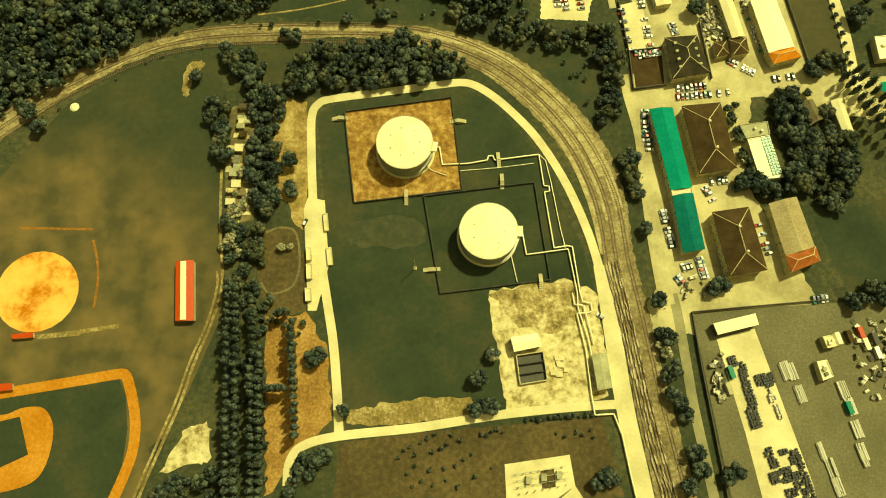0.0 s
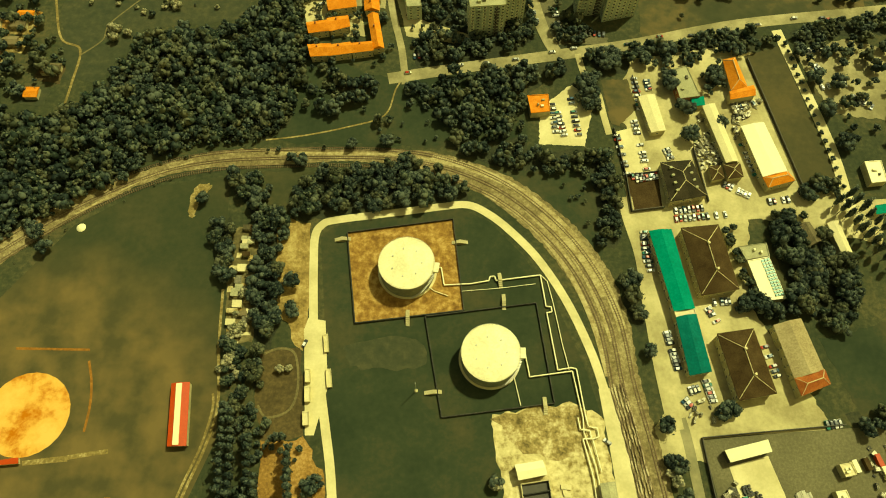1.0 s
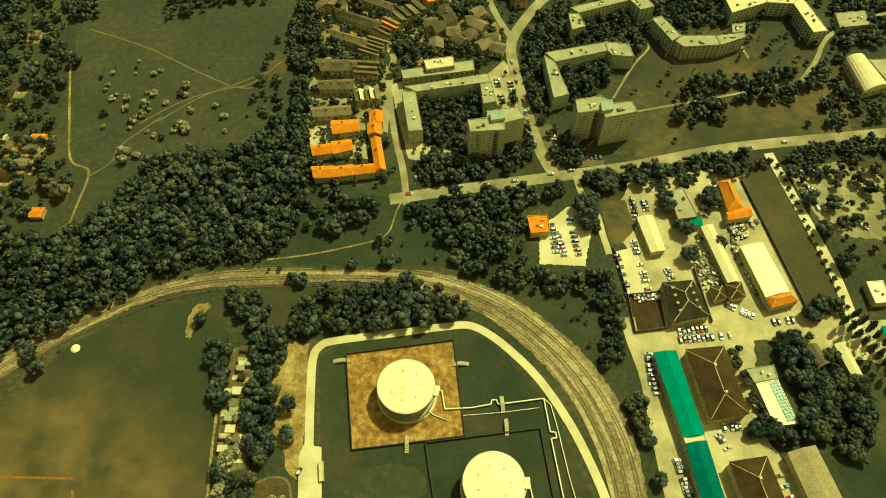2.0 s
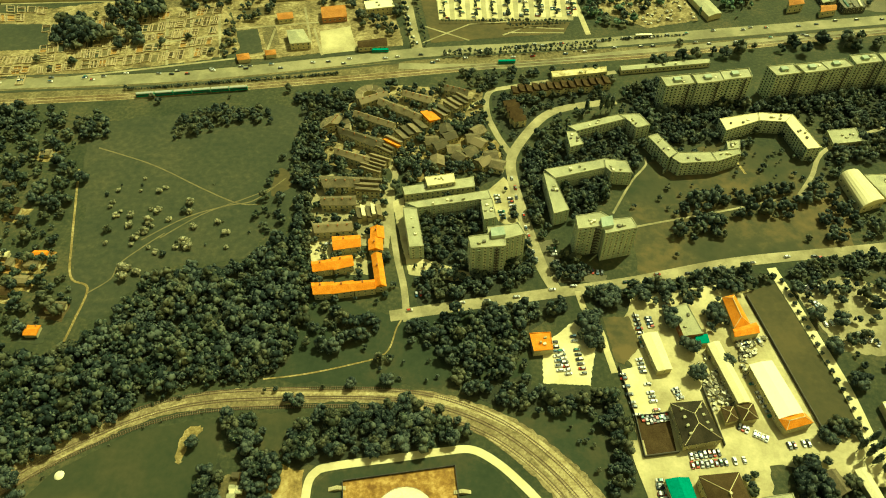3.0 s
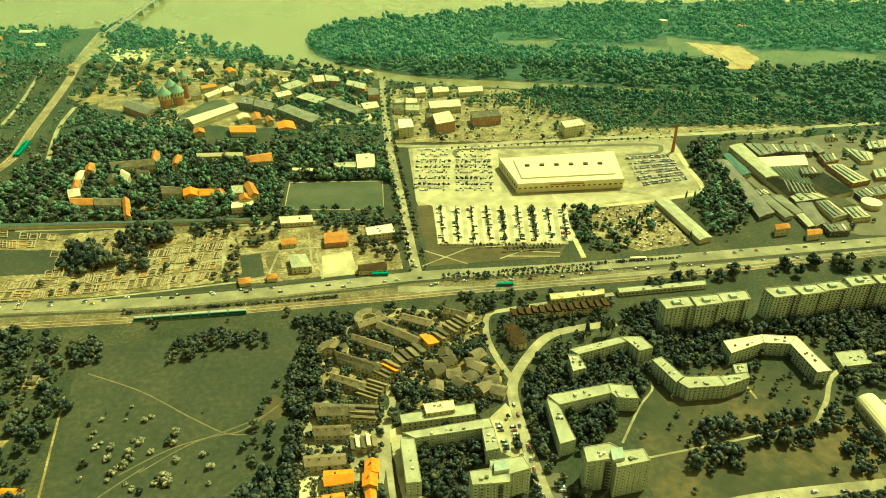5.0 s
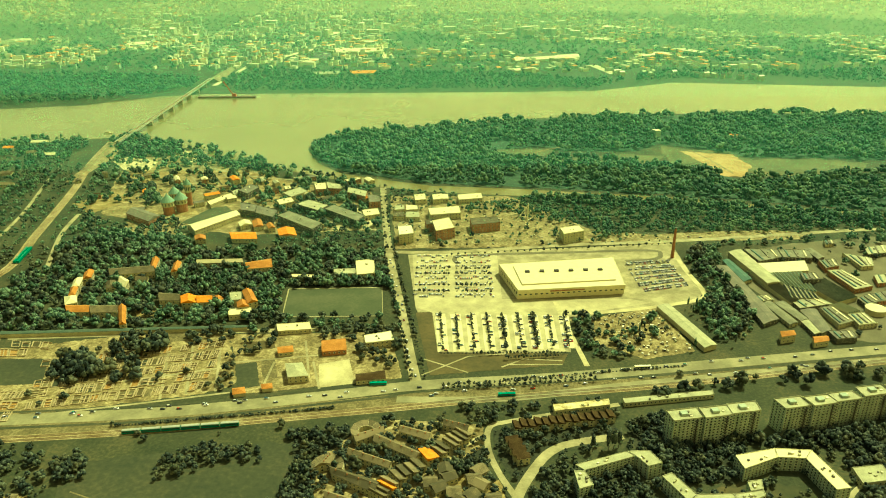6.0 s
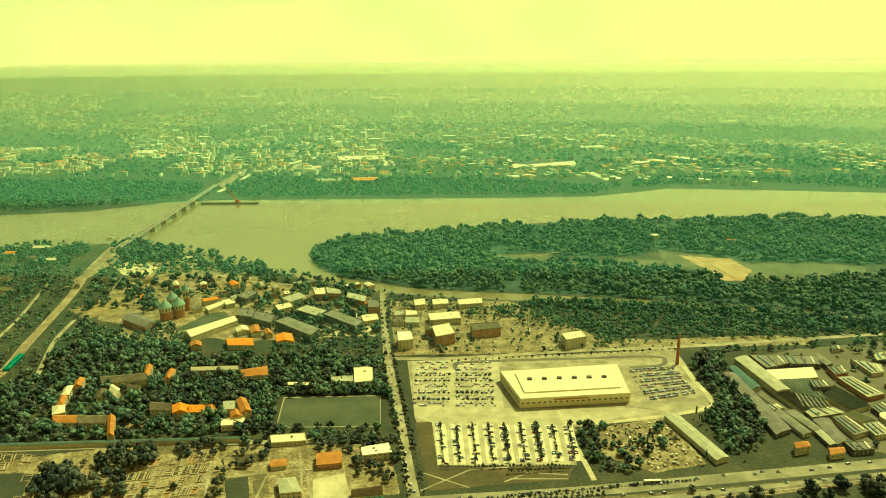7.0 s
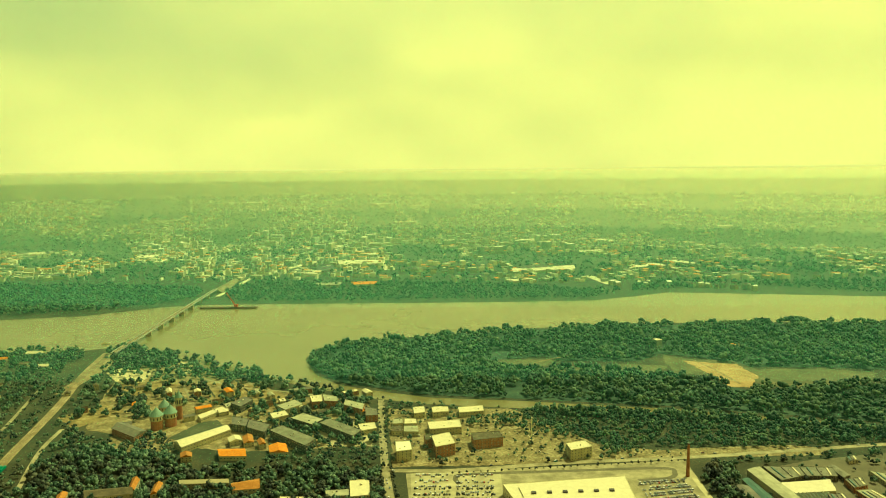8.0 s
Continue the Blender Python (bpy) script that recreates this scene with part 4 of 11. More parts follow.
def windows_on(owner, quad, h, storeys, bay, single, z0=0.0, size=(1.5, 1.5), faces=0.5):
    """Windows on the sides of a block that face the open side, one by one or in a band for each storey."""
    quad = ccw(quad)
    cz = sum(p[0] for p in quad) / len(quad), sum(p[1] for p in quad) / len(quad)
    rows = [Shell() for _ in range(storeys)]
    if size not in WINDOW:
        WINDOW[size] = window_mesh(*size)
    for a, b in zip(quad, quad[1:] + quad[:1]):
        d = math.dist(a, b)
        if d < 4:
            continue
        ux, uy = (b[0] - a[0]) / d, (b[1] - a[1]) / d
        nx, ny = uy, -ux
        if ny > faces:
            continue
        n = max(1, int((d - 1.0) / bay))
        ang = math.atan2(uy, ux)
        for s in range(storeys):
            z = z0 + (h - z0) * (s + 0.55) / storeys
            row = rows[s]
            for k in range(n):
                u = d * (k + 0.5) / n
                x, y = a[0] + ux * u + nx * 0.01, a[1] + uy * u + ny * 0.01
                if single:
                    o = new("window", WINDOW[size])
                    o.parent = owner
                    o.matrix_basis = Matrix.Translation((x, y, z)) @ Matrix.Rotation(ang, 4, "Z")
                else:
                    w, hh = size[0] / 2, size[1] / 2
                    p = lambda e, f, g: (x + ux * e + nx * g, y + uy * e + ny * g, z + f)
                    row.face([p(-w - .15, -hh - .15, .03), p(w + .15, -hh - .15, .03), p(w + .15, hh + .15, .03), p(-w - .15, hh + .15, .03)], 0)
                    row.face([p(-w, -hh, .07), p(w, -hh, .07), p(w, hh, .07), p(-w, hh, .07)], 1)
    for row in rows:
        if row.f:
            part("window_band", row, (WHITE, GLASS), owner, "", "stuff")


def lerp(a, b, t):
    return tuple(x + (y - x) * t for x, y in zip(a, b))


def roof_shell(quad, h, kind, rise, eave=0.5):
    """A roof over a four-cornered plan."""
    q = ccw(quad)
    if math.dist(q[0], q[1]) < math.dist(q[1], q[2]):
        q = q[1:] + q[:1]
    c = lerp(lerp(q[0], q[2], 0.5), lerp(q[1], q[3], 0.5), 0.5)
    q = [(c[0] + (p[0] - c[0]) * (1 + eave / max(1, math.dist(p, c))), c[1] + (p[1] - c[1]) * (1 + eave / max(1, math.dist(p, c)))) for p in q]
    sh = Shell()
    e0, e1 = lerp(q[0], q[3], 0.5), lerp(q[1], q[2], 0.5)
    w, l = math.dist(q[1], q[2]), math.dist(q[0], q[1])
    lo, hi = [(*p, h) for p in q], [(*p, h + 0.25) for p in q]
    for i in range(4):
        sh.face([lo[i], lo[(i + 1) % 4], hi[(i + 1) % 4], hi[i]], 0)
    sh.face(lo[::-1], 0)
    if kind == "hip":
        t = min(0.45, w * 0.5 / l)
        r0, r1 = (*lerp(e0, e1, t), h + rise), (*lerp(e0, e1, 1 - t), h + rise)
        sh.face([hi[0], hi[1], r1, r0]), sh.face([hi[2], hi[3], r0, r1])
        sh.face([hi[1], hi[2], r1]), sh.face([hi[3], hi[0], r0])
    elif kind == "gable":
        r0, r1 = (*e0, h + rise), (*e1, h + rise)
        sh.face([hi[0], hi[1], r1, r0]), sh.face([hi[2], hi[3], r0, r1])
        sh.face([hi[1], hi[2], r1]), sh.face([hi[3], hi[0], r0])
    elif kind == "barrel":
        n = 10
        arcs = [[(*lerp(a, b, 0.5 - 0.5 * math.cos(math.pi * k / n)), h + 0.25 + rise * math.sin(math.pi * k / n)) for k in range(n + 1)] for a, b in ((q[0], q[3]), (q[1], q[2]))]
        for k in range(n):
            sh.face([arcs[0][k], arcs[1][k], arcs[1][k + 1], arcs[0][k + 1]])
        sh.face(arcs[0]), sh.face(arcs[1][::-1])
    elif kind == "shed":
        up = [hi[0], hi[1], (*q[2], h + rise), (*q[3], h + rise)]
        sh.face(up), sh.face([hi[1], hi[2], up[2]]), sh.face([hi[3], hi[0], up[3]]), sh.face([hi[2], hi[3], up[3], up[2]])
    return sh, (e0, e1)


def ridge_caps(owner, quad, h, kind, rise, material):
    q = ccw(quad)
    if math.dist(q[0], q[1]) < math.dist(q[1], q[2]):
        q = q[1:] + q[:1]
    e0, e1 = lerp(q[0], q[3], 0.5), lerp(q[1], q[2], 0.5)
    w, l = math.dist(q[1], q[2]), math.dist(q[0], q[1])
    t = min(0.45, w * 0.5 / l) if kind == "hip" else 0.0
    r0, r1 = (*lerp(e0, e1, t), h + rise + 0.08), (*lerp(e0, e1, 1 - t), h + rise + 0.08)
    sh = Shell()
    sh.tube([r0, r1], 0.22, 4)
    if kind == "hip":
        for a, b in ((q[0], r0), (q[3], r0), (q[1], r1), (q[2], r1)):
            sh.tube([(*a, h + 0.3), b], 0.2, 4)
    part("ridge_cap", sh, material, owner, "pale ridge tiles")


def flat_roof(owner, quad, h, material, boxes, rim=0.5, seed=0):
    q = ccw(quad)
    c = (sum(p[0] for p in q) / len(q), sum(p[1] for p in q) / len(q))
    inner = [lerp(p, c, 0.45 / max(1.0, math.dist(p, c))) for p in q]
    sh = Shell()
    sh.face([(*p, h + 0.06) for p in inner])
    part("roof", sh, material, owner)
    sh = Shell()
    n = len(q)
    for i in range(n):
        a, b, ia, ib = q[i], q[(i + 1) % n], inner[i], inner[(i + 1) % n]
        sh.face([(*a, h), (*b, h), (*b, h + rim), (*a, h + rim)])
        sh.face([(*ib, h), (*ia, h), (*ia, h + rim), (*ib, h + rim)])
        sh.face([(*a, h + rim), (*b, h + rim), (*ib, h + rim), (*ia, h + rim)])
    part("parapet", sh, material, owner)
    r = random.Random(seed + int(abs(c[0]) * 10))
    ang = math.atan2(q[1][1] - q[0][1], q[1][0] - q[0][0])
    for _ in range(boxes):
        p = lerp(lerp(q[0], q[1], r.uniform(.15, .85)), lerp(q[-1], q[2 % n], r.uniform(.15, .85)), r.uniform(.25, .75))
        sh = Shell()
        sh.box(p[0], p[1], h + 0.06, r.uniform(.9, 2.2), r.uniform(.9, 1.8), r.uniform(.7, 1.6), ang)
        part("roof_vent", sh, r.choice((GREY_ROOF, WHITE, BITUMEN)), owner)


def bldg(name, label, category, quad, h, roof="flat", rise=2.5, wall=PLASTER, top=GREY_ROOF, win=None, single=False, boxes=3, group="", caps=None, size=(1.5, 1.5), eave=0.5, block=True):
    owner = thing(name, label, category, group)
    sh = Shell()
    sh.prism(quad, 0, h)
    part("wall", sh, wall, owner)
    if roof == "flat":
        flat_roof(owner, quad, h, top, boxes)
    else:
        rs, _ = roof_shell(quad, h, roof, rise, eave)
        part("roof", rs, top, owner)
        if caps:
            ridge_caps(owner, quad, h, roof, rise, caps)
    if win:
        windows_on(owner, quad, h, win[0], win[1], single, size=size)
    if block:
        BLOCKED.append(ccw(quad))
    return owner


def multi(name, label, category, quads, h, wall, top, win, single, boxes=3, group="", size=(1.6, 1.5)):
    """One apartment block of several joined wings."""
    owner = thing(name, label, category, group)
    for i, q in enumerate(quads):
        hh = h + 0.02 * i
        sh = Shell()
        sh.prism(q, 0, hh)
        part("wing", sh, wall, owner)
        flat_roof(owner, q, hh, top, boxes, seed=i)
        windows_on(owner, q, hh, win[0], win[1], single, size=size)
        BLOCKED.append(ccw(q))
    return owner


def balconies(owner, a, b, h, storeys, count, depth=1.3):
    """Columns of balconies on one facade from a to b, which faces the right of that way."""
    d = math.dist(a, b)
    ux, uy = (b[0] - a[0]) / d, (b[1] - a[1]) / d
    ang = math.atan2(uy, ux)
    for k in range(count):
        u = d * (k + 0.5) / count
        for s in range(storeys):
            sh = Shell()
            z = h * (s + 0.15) / storeys
            cx, cy = a[0] + ux * u + uy * depth / 2, a[1] + uy * u - ux * depth / 2
            sh.box(cx, cy, z, 3.2, depth, 0.2, ang)
            sh.box(cx + uy * depth * .46, cy - ux * depth * .46, z + .2, 3.2, 0.1, 0.95, ang)
            part("balcony", sh, DARK_WALL if k % 2 else PANEL_WALL_SHADED, owner)


# workshops beside the railway
teal = bldg("long_workshop", "long workshop with a bright teal sheet metal roof", "workshop", [(112.3, 180.6), (124.8, 181.8), (131.6, 136), (120.4, 134.2)], 6, "gable", 1.6, PLASTER, TEAL, (2, 5), True, group="workshops by the railway", size=(2.2, 1.6))
bldg("workshop_link", "narrow pale flat-roofed link between two workshop halls", "workshop", [(120.5, 133.9), (131.6, 135.7), (131.9, 132.5), (121, 130.6)], 6, "flat", 0, PLASTER, PALE_ROOF, None, boxes=0, group="workshops by the railway")
bldg("long_workshop", "workshop hall with a dark teal sheet metal roof", "workshop", [(121, 130.3), (131.9, 132.2), (135.6, 102.1), (124.3, 99.8)], 6, "gable", 1.6, PLASTER, TEAL_DARK, (2, 5), True, group="workshops by the railway", size=(2.2, 1.6))
for q in ([(129.9, 181.8), (150.5, 184.2), (155.8, 147.1), (135.9, 143.2)], [(141.1, 120.8), (159.8, 123.9), (165.7, 91.3), (146.8, 87.4)]):
    o = bldg("office_building", "long brick building with a brown hipped tile roof and pale ridges", "building", q, 7.5, "hip", 4.0, PLASTER, BROWN_TILE, (2, 3.4), True, group="brown roofed buildings", caps=PALE_ROOF, eave=0.9)
    for f, g in ((.3, .25), (.7, .75)):
        c = lerp(lerp(q[0], q[1], .5), lerp(q[3], q[2], .5), f)
        sh = Shell()
        sh.box(c[0] + g, c[1], 9.5, 1.2, 1.2, 3.2, .3)
        part("chimney", sh, PALE_ROOF, o)
o = bldg("factory_hall", "long hall with a dusty tan roof and a red end", "hall", [(171.5, 126.6), (186.3, 130.6), (192.4, 103.7), (176.9, 98.9)], 6.5, "gable", 2.0, PLASTER, mat("tan_roof", (0.22, 0.17, 0.09), (0.3, 0.24, 0.13), (0.38, 0.31, 0.18), scale=0.1, fine=1.0), (2, 4), True, group="workshops by the railway")
bldg("hall_end", "square tower end of a hall with a rusty red hipped roof", "hall", [(177, 98.6), (192.5, 103.4), (194, 96.1), (178.7, 89.9)], 7, "hip", 3.0, PLASTER, mat("rust_roof", (0.2, 0.05, 0.015), (0.3, 0.08, 0.02), (0.36, 0.13, 0.04), scale=0.2, fine=1.5), (2, 4), True, group="workshops by the railway", caps=PALE_ROOF)
bldg("greenhouse", "low white building with green skylight strips", "building", [(164.8, 164.8), (177.1, 167.4), (182, 143), (169.4, 141.2)], 4, "flat", 0, PLASTER, WHITE, None, boxes=0)
gh = thing("skylight_row", "row of green glass skylights on a white roof", "skylight")
for k in range(12):
    for j in range(3):
        q = [(172.2, 165.3), (177.1, 167), (181.6, 144.7), (176.6, 143.6)]
        a0, a1 = lerp(q[0], q[3], (k + .1) / 12), lerp(q[0], q[3], (k + .8) / 12)
        b0, b1 = lerp(q[1], q[2], (k + .1) / 12), lerp(q[1], q[2], (k + .8) / 12)
        sh = Shell()
        sh.prism([lerp(a0, b0, (j + .08) / 3), lerp(a0, b0, (j + .9) / 3), lerp(a1, b1, (j + .9) / 3), lerp(a1, b1, (j + .08) / 3)], 4.1, 4.5)
        part("pane", sh, GREEN_PAINT, gh)
bldg("flat_annex", "low annex with a dusty flat roof", "building", [(161.3, 173.2), (177.1, 175.8), (177.6, 167.9), (164.2, 165.3)], 4, "flat", 0, PLASTER, GREY_ROOF, None, boxes=2)
bldg("shed", "narrow shed with a pale sheet roof under trees", "shed", [(213.5, 188.4), (220, 190.2), (223.5, 170.8), (218, 169)], 4, "gable", 1.2, PLASTER, PALE_ROOF)
bldg("house", "small house with a tan tile roof under trees", "house", [(197.1, 187.1), (203.6, 188.9), (207.5, 178), (200.8, 174.5)], 4, "gable", 2, PLASTER, ROW_TILE)
WORKS = [
    ("warehouse", "white warehouse with a pale sheet metal roof", [(115.7, 272.7), (125.7, 274.6), (129.5, 249.1), (120.8, 247.3)], 5, "gable", 1.0, PALE_ROOF, PLASTER),
    ("office_building", "office with a grey flat roof and brick side wall", [(137.7, 293), (147.5, 296.4), (153.1, 273.5), (140.6, 271.1)], 6, "flat", 0, GREY_ROOF, BRICKRED),
    ("canopy_shed", "small shed with a bright teal roof", [(148.7, 272.8), (155.6, 274.2), (155.7, 268.6), (148.2, 267.2)], 4, "shed", 0.6, TEAL, PLASTER),
    ("villa", "old house with a steep orange tile roof", [(171.5, 301.8), (179.5, 304.2), (183.5, 281.9), (173.1, 278.6)], 5, "hip", 4, ORANGE_TILE, PLASTER),
    ("villa_wing", "side wing with an orange tile roof", [(171.7, 276.9), (186.7, 282), (186.6, 274.6), (171.4, 271.3)], 6, "gable", 1.6, ORANGE_TILE, PLASTER),
    ("warehouse", "long narrow warehouse with a pale sheet metal roof", [(153.5, 265.5), (161.1, 267.7), (168.9, 227.7), (161.7, 226.5)], 6, "gable", 1.2, PALE_ROOF, PLASTER),
    ("warehouse", "broad warehouse with a white sheet metal roof", [(174.4, 251), (188.2, 254.1), (195.8, 221.1), (181.3, 217)], 6.5, "gable", 1.2, WHITE, PLASTER),
    ("gable_house", "orange tiled head building of a warehouse", [(181.6, 216.9), (196.1, 220.8), (199.6, 215), (183.7, 210.2)], 6, "hip", 3, ORANGE_TILE, PLASTER),
    ("workshop", "workshop with a dark hipped tile roof and dormers", [(123.6, 225), (141.6, 226.9), (147, 204.1), (126.2, 199.7)], 6.5, "hip", 4.5, DARK_TILE, PLASTER),
    ("garage", "small garage with a brown hipped roof", [(152.2, 224.4), (159.2, 225.3), (160.1, 217.3), (152.9, 215.3)], 4, "hip", 1.8, BROWN_TILE, PLASTER),
    ("garage", "small garage with a brown hipped roof", [(160.6, 225.5), (170, 226.8), (170.6, 217.7), (161.8, 216)], 5, "hip", 2, BROWN_TILE, PLASTER),
    ("shed", "white flat shed beside a yard", [(243.1, 229), (253, 230), (253.5, 215.9), (244, 214.6)], 5, "flat", 0, WHITE, PLASTER),
    ("shed", "small shed with a teal roof", [(243.4, 200), (250.9, 201.6), (251, 196.5), (242.9, 195)], 4, "shed", .8, TEAL, PLASTER),
    ("shed", "low shed with an orange flat roof beside parked cars", [(47.8, 272.6), (60.8, 273.7), (61.4, 261), (49.7, 259.5)], 5, "flat", 0, ORANGE_TILE, PLASTER),
    ("canopy_shed", "white open storage canopy over stacked goods", [(137.2, 62.9), (158.2, 68.2), (159.4, 62.7), (139.2, 57.5)], 5, "shed", .6, WHITE, DARK_WALL),
    ("site_office", "white flat site office in a storage yard", [(187.2, 44.8), (192.4, 45.7), (194.7, 37.4), (189.1, 35.3)], 4, "flat", 0, WHITE, PLASTER),
    ("site_shed", "pale shed in a storage yard", [(191.7, 57.3), (197.6, 58.5), (199.3, 52.9), (193.5, 51.4)], 4, "flat", 0, PALE_ROOF, PLASTER),
    ("grey_shed", "grey metal shed beside the station road", [(75.1, 46.1), (82.2, 47.1), (84.2, 30.7), (77.2, 29.3)], 5, "gable", 1.0, GREY_ROOF, STEEL),
    ("pump_house", "small white pump house with a pale roof", [(34.9, 54.3), (47.7, 56.5), (49.6, 50.3), (36.5, 47.5)], 5, "gable", 1.0, WHITE, PLASTER),
    ("stable", "field shed under a red and white striped roof", [(-138, 91.2), (-129.1, 92), (-125.7, 61.3), (-134.8, 60.9)], 3.5, "gable", 1.2, RED, PLASTER),
    ("dugout", "small red-roofed bench shelter beside the ball field", [(-216.4, 52.5), (-207, 54), (-206.3, 51.5), (-215.8, 50.5)], 2.4, "shed", .5, RED, PLASTER),
    ("dugout", "small red-roofed bench shelter beside the ball field", [(-223.7, 27.4), (-212.7, 28.4), (-212.2, 25.3), (-223.1, 24.1)], 2.4, "shed", .5, RED, PLASTER),
]
for name, label, q, h, kind, rise, top, wall in WORKS:
    win = (max(1, int(h // 3.2)), 4.2) if name in ("office_building", "villa", "warehouse", "workshop", "gable_house") else None
    o = bldg(name, label, name.split("_")[-1], q, h, kind, rise, wall, top, win, True, caps=PALE_ROOF if kind == "hip" else None)
    if name == "stable":
        q = ccw(q)
        sh = Shell()
        a, b, c, d = lerp(q[0], q[1], .30), lerp(q[0], q[1], .62), lerp(q[3], q[2], .62), lerp(q[3], q[2], .30)
        sh.prism([a, b, c, d], 3.5, 4.95)
        part("roof_stripe", sh, WHITE, o, "white sheet roof stripe")
    if name == "workshop":
        for f in (.2, .4, .6, .8):
            for s in (.22, .78):
                p = lerp(lerp(q[0], q[3], f), lerp(q[1], q[2], f), s)
                sh = Shell()
                sh.box(p[0], p[1], 7.4, 1.6, 1.4, 2.2, .35)
                part("dormer", sh, GREY_ROOF, o)

# housing estate
TOWER_A = [[(10.7, 332.1), (23.2, 334.5), (34.4, 330.1), (34.4, 324.3), (12.2, 321.9)], [(23, 340.5), (43.6, 344.5), (47.5, 334.8), (34.6, 330.3), (23.4, 334.7)]]
TOWER_B = [[(81.3, 351.7), (98.4, 355.8), (105.5, 349.6), (99, 342.9), (81.7, 339.8)], [(98.8, 341.9), (105.8, 349.1), (117.9, 351.1), (120.5, 341.7), (98.8, 335.9)]]
for quads, room in ((TOWER_A, [(25, 337.3), (33.4, 339.2), (34.4, 331.9), (25.3, 330)]), (TOWER_B, [(97, 348), (104.7, 350), (104.6, 341.5), (96.9, 339.5)])):
    o = multi("apartment_tower", "ten-storey panel apartment tower with shade-tinted walls and a flat roof", "apartment building", quads, 26.5, PANEL_WALL_SHADED, GREY_ROOF, (10, 3.1), True, 3, "apartment towers", size=(1.7, 1.5))
    sh = Shell()
    sh.prism(room, 26.5, 29.2)
    part("machine_room", sh, PANEL_WALL_SHADED, o, "lift machine room on the roof")
    q = ccw(quads[0])
    low = sorted(q, key=lambda p: p[1])[:2]
    low.sort()
    balconies(o, low[0], low[1], 26.5, 10, 2)
BLOCKS = [
    [[(-34.1, 372.7), (-24.5, 371.7), (-18.3, 336.2), (-27.7, 335.2)], [(-32.8, 376.9), (25.7, 391.1), (27.7, 382.9), (-23.8, 372)], [(20, 380.7), (27.9, 382.7), (30.7, 363.8), (22, 361.2)]],
    [[(66, 411), (73.9, 403.5), (81.2, 372), (70.2, 367.8)], [(67, 413.3), (111.9, 425.9), (111.9, 416.2), (74.3, 404.1)], [(112.3, 425.9), (128.6, 423.7), (130.8, 410.6), (115.4, 411.6), (112.3, 416.2)]],
    [[(87.4, 457.4), (95.2, 457.4), (99.1, 442.9), (88.5, 438.9)], [(89.2, 464.2), (130.7, 479.6), (135, 473.8), (95.3, 458.1)], [(131.2, 479.6), (147.4, 480.5), (153.7, 467), (142.4, 462.7), (135.6, 474.5)]],
    [[(149.3, 452.6), (157.3, 456.1), (168.4, 434.1), (160.7, 427.7)], [(162.7, 427.7), (168.8, 434.1), (193.6, 435), (195.4, 424.5), (168.1, 421.7)], [(193.9, 434.4), (215.7, 439), (215.5, 433.4), (195.8, 424.5)], [(207.8, 447.4), (218.6, 449.4), (216.3, 439.7), (206.5, 437.7)]],
    [[(209.4, 475.3), (241.7, 483.6), (240.1, 473.6), (211.1, 460.7)], [(242.2, 483.6), (268.1, 481.8), (259.7, 472.4), (240.5, 473.6)], [(268.6, 481.8), (277.9, 441.6), (266.6, 439.6), (260.1, 472.4)]],
]
for i, quads in enumerate(BLOCKS):
    multi("apartment_block", ("five-storey panel block with shade-tinted walls bent round a planted court", "five-storey panel block with a pale flat roof in a bent row")[i > 2], "apartment building", quads, 12, PANEL_WALL_SHADED, (GREY_ROOF, PALE_ROOF)[i == 4], (5, 3.2), i < 2, 4, "bent apartment blocks")
for q in ([(166.9, 511.9), (241.1, 525.7), (240.9, 513.1), (169.5, 498.8)], [(257, 528.5), (324.8, 540.2), (328.4, 529.6), (261.4, 514.9)], [(330.4, 545.3), (400.3, 558.4), (402.1, 546.5), (331.6, 532.1)], [(421, 562.2), (484, 573.8), (483.9, 559.8), (421.4, 547.7)]):
    cuts, wings, tops = (0, .34, .66, 1), [], []
    for k in range(3):
        a, b, c, d = lerp(q[0], q[1], cuts[k]), lerp(q[0], q[1], cuts[k + 1]), lerp(q[3], q[2], cuts[k + 1]), lerp(q[3], q[2], cuts[k])
        s_ = (0, 2.6, .8)[k]
        wings.append([(p[0] + .19 * s_, p[1] - s_ + .003 * k) for p in (a, b, c, d)])
    o = thing("slab_block", "long ten-storey panel slab block in stepped sections with grey flat roofs", "apartment building", "slab blocks")
    for k, w_ in enumerate(wings):
        hh = 25 + (0, 1.2, .5)[k]
        sh = Shell()
        sh.prism(w_, 0, hh)
        part("wing", sh, PANEL_WALL_SHADED, o)
        flat_roof(o, w_, hh, GREY_ROOF, 3, .8, seed=k)
        windows_on(o, w_, hh, 10, 3.1, False, size=(1.7, 1.5))
        BLOCKED.append(ccw(w_))
        low = sorted(sorted(w_, key=lambda p: p[1])[:2])
        balconies(o, low[0], low[1], hh, 10, 2)
        c = lerp(lerp(w_[0], w_[1], .45), lerp(w_[3], w_[2], .45), .5)
        sh = Shell()
        sh.box(c[0], c[1], hh, 5.5, 4.5, 2.2, math.atan2(w_[1][1] - w_[0][1], w_[1][0] - w_[0][0]))
        part("machine_room", sh, PANEL_WALL_SHADED, o, "lift machine room on the roof")
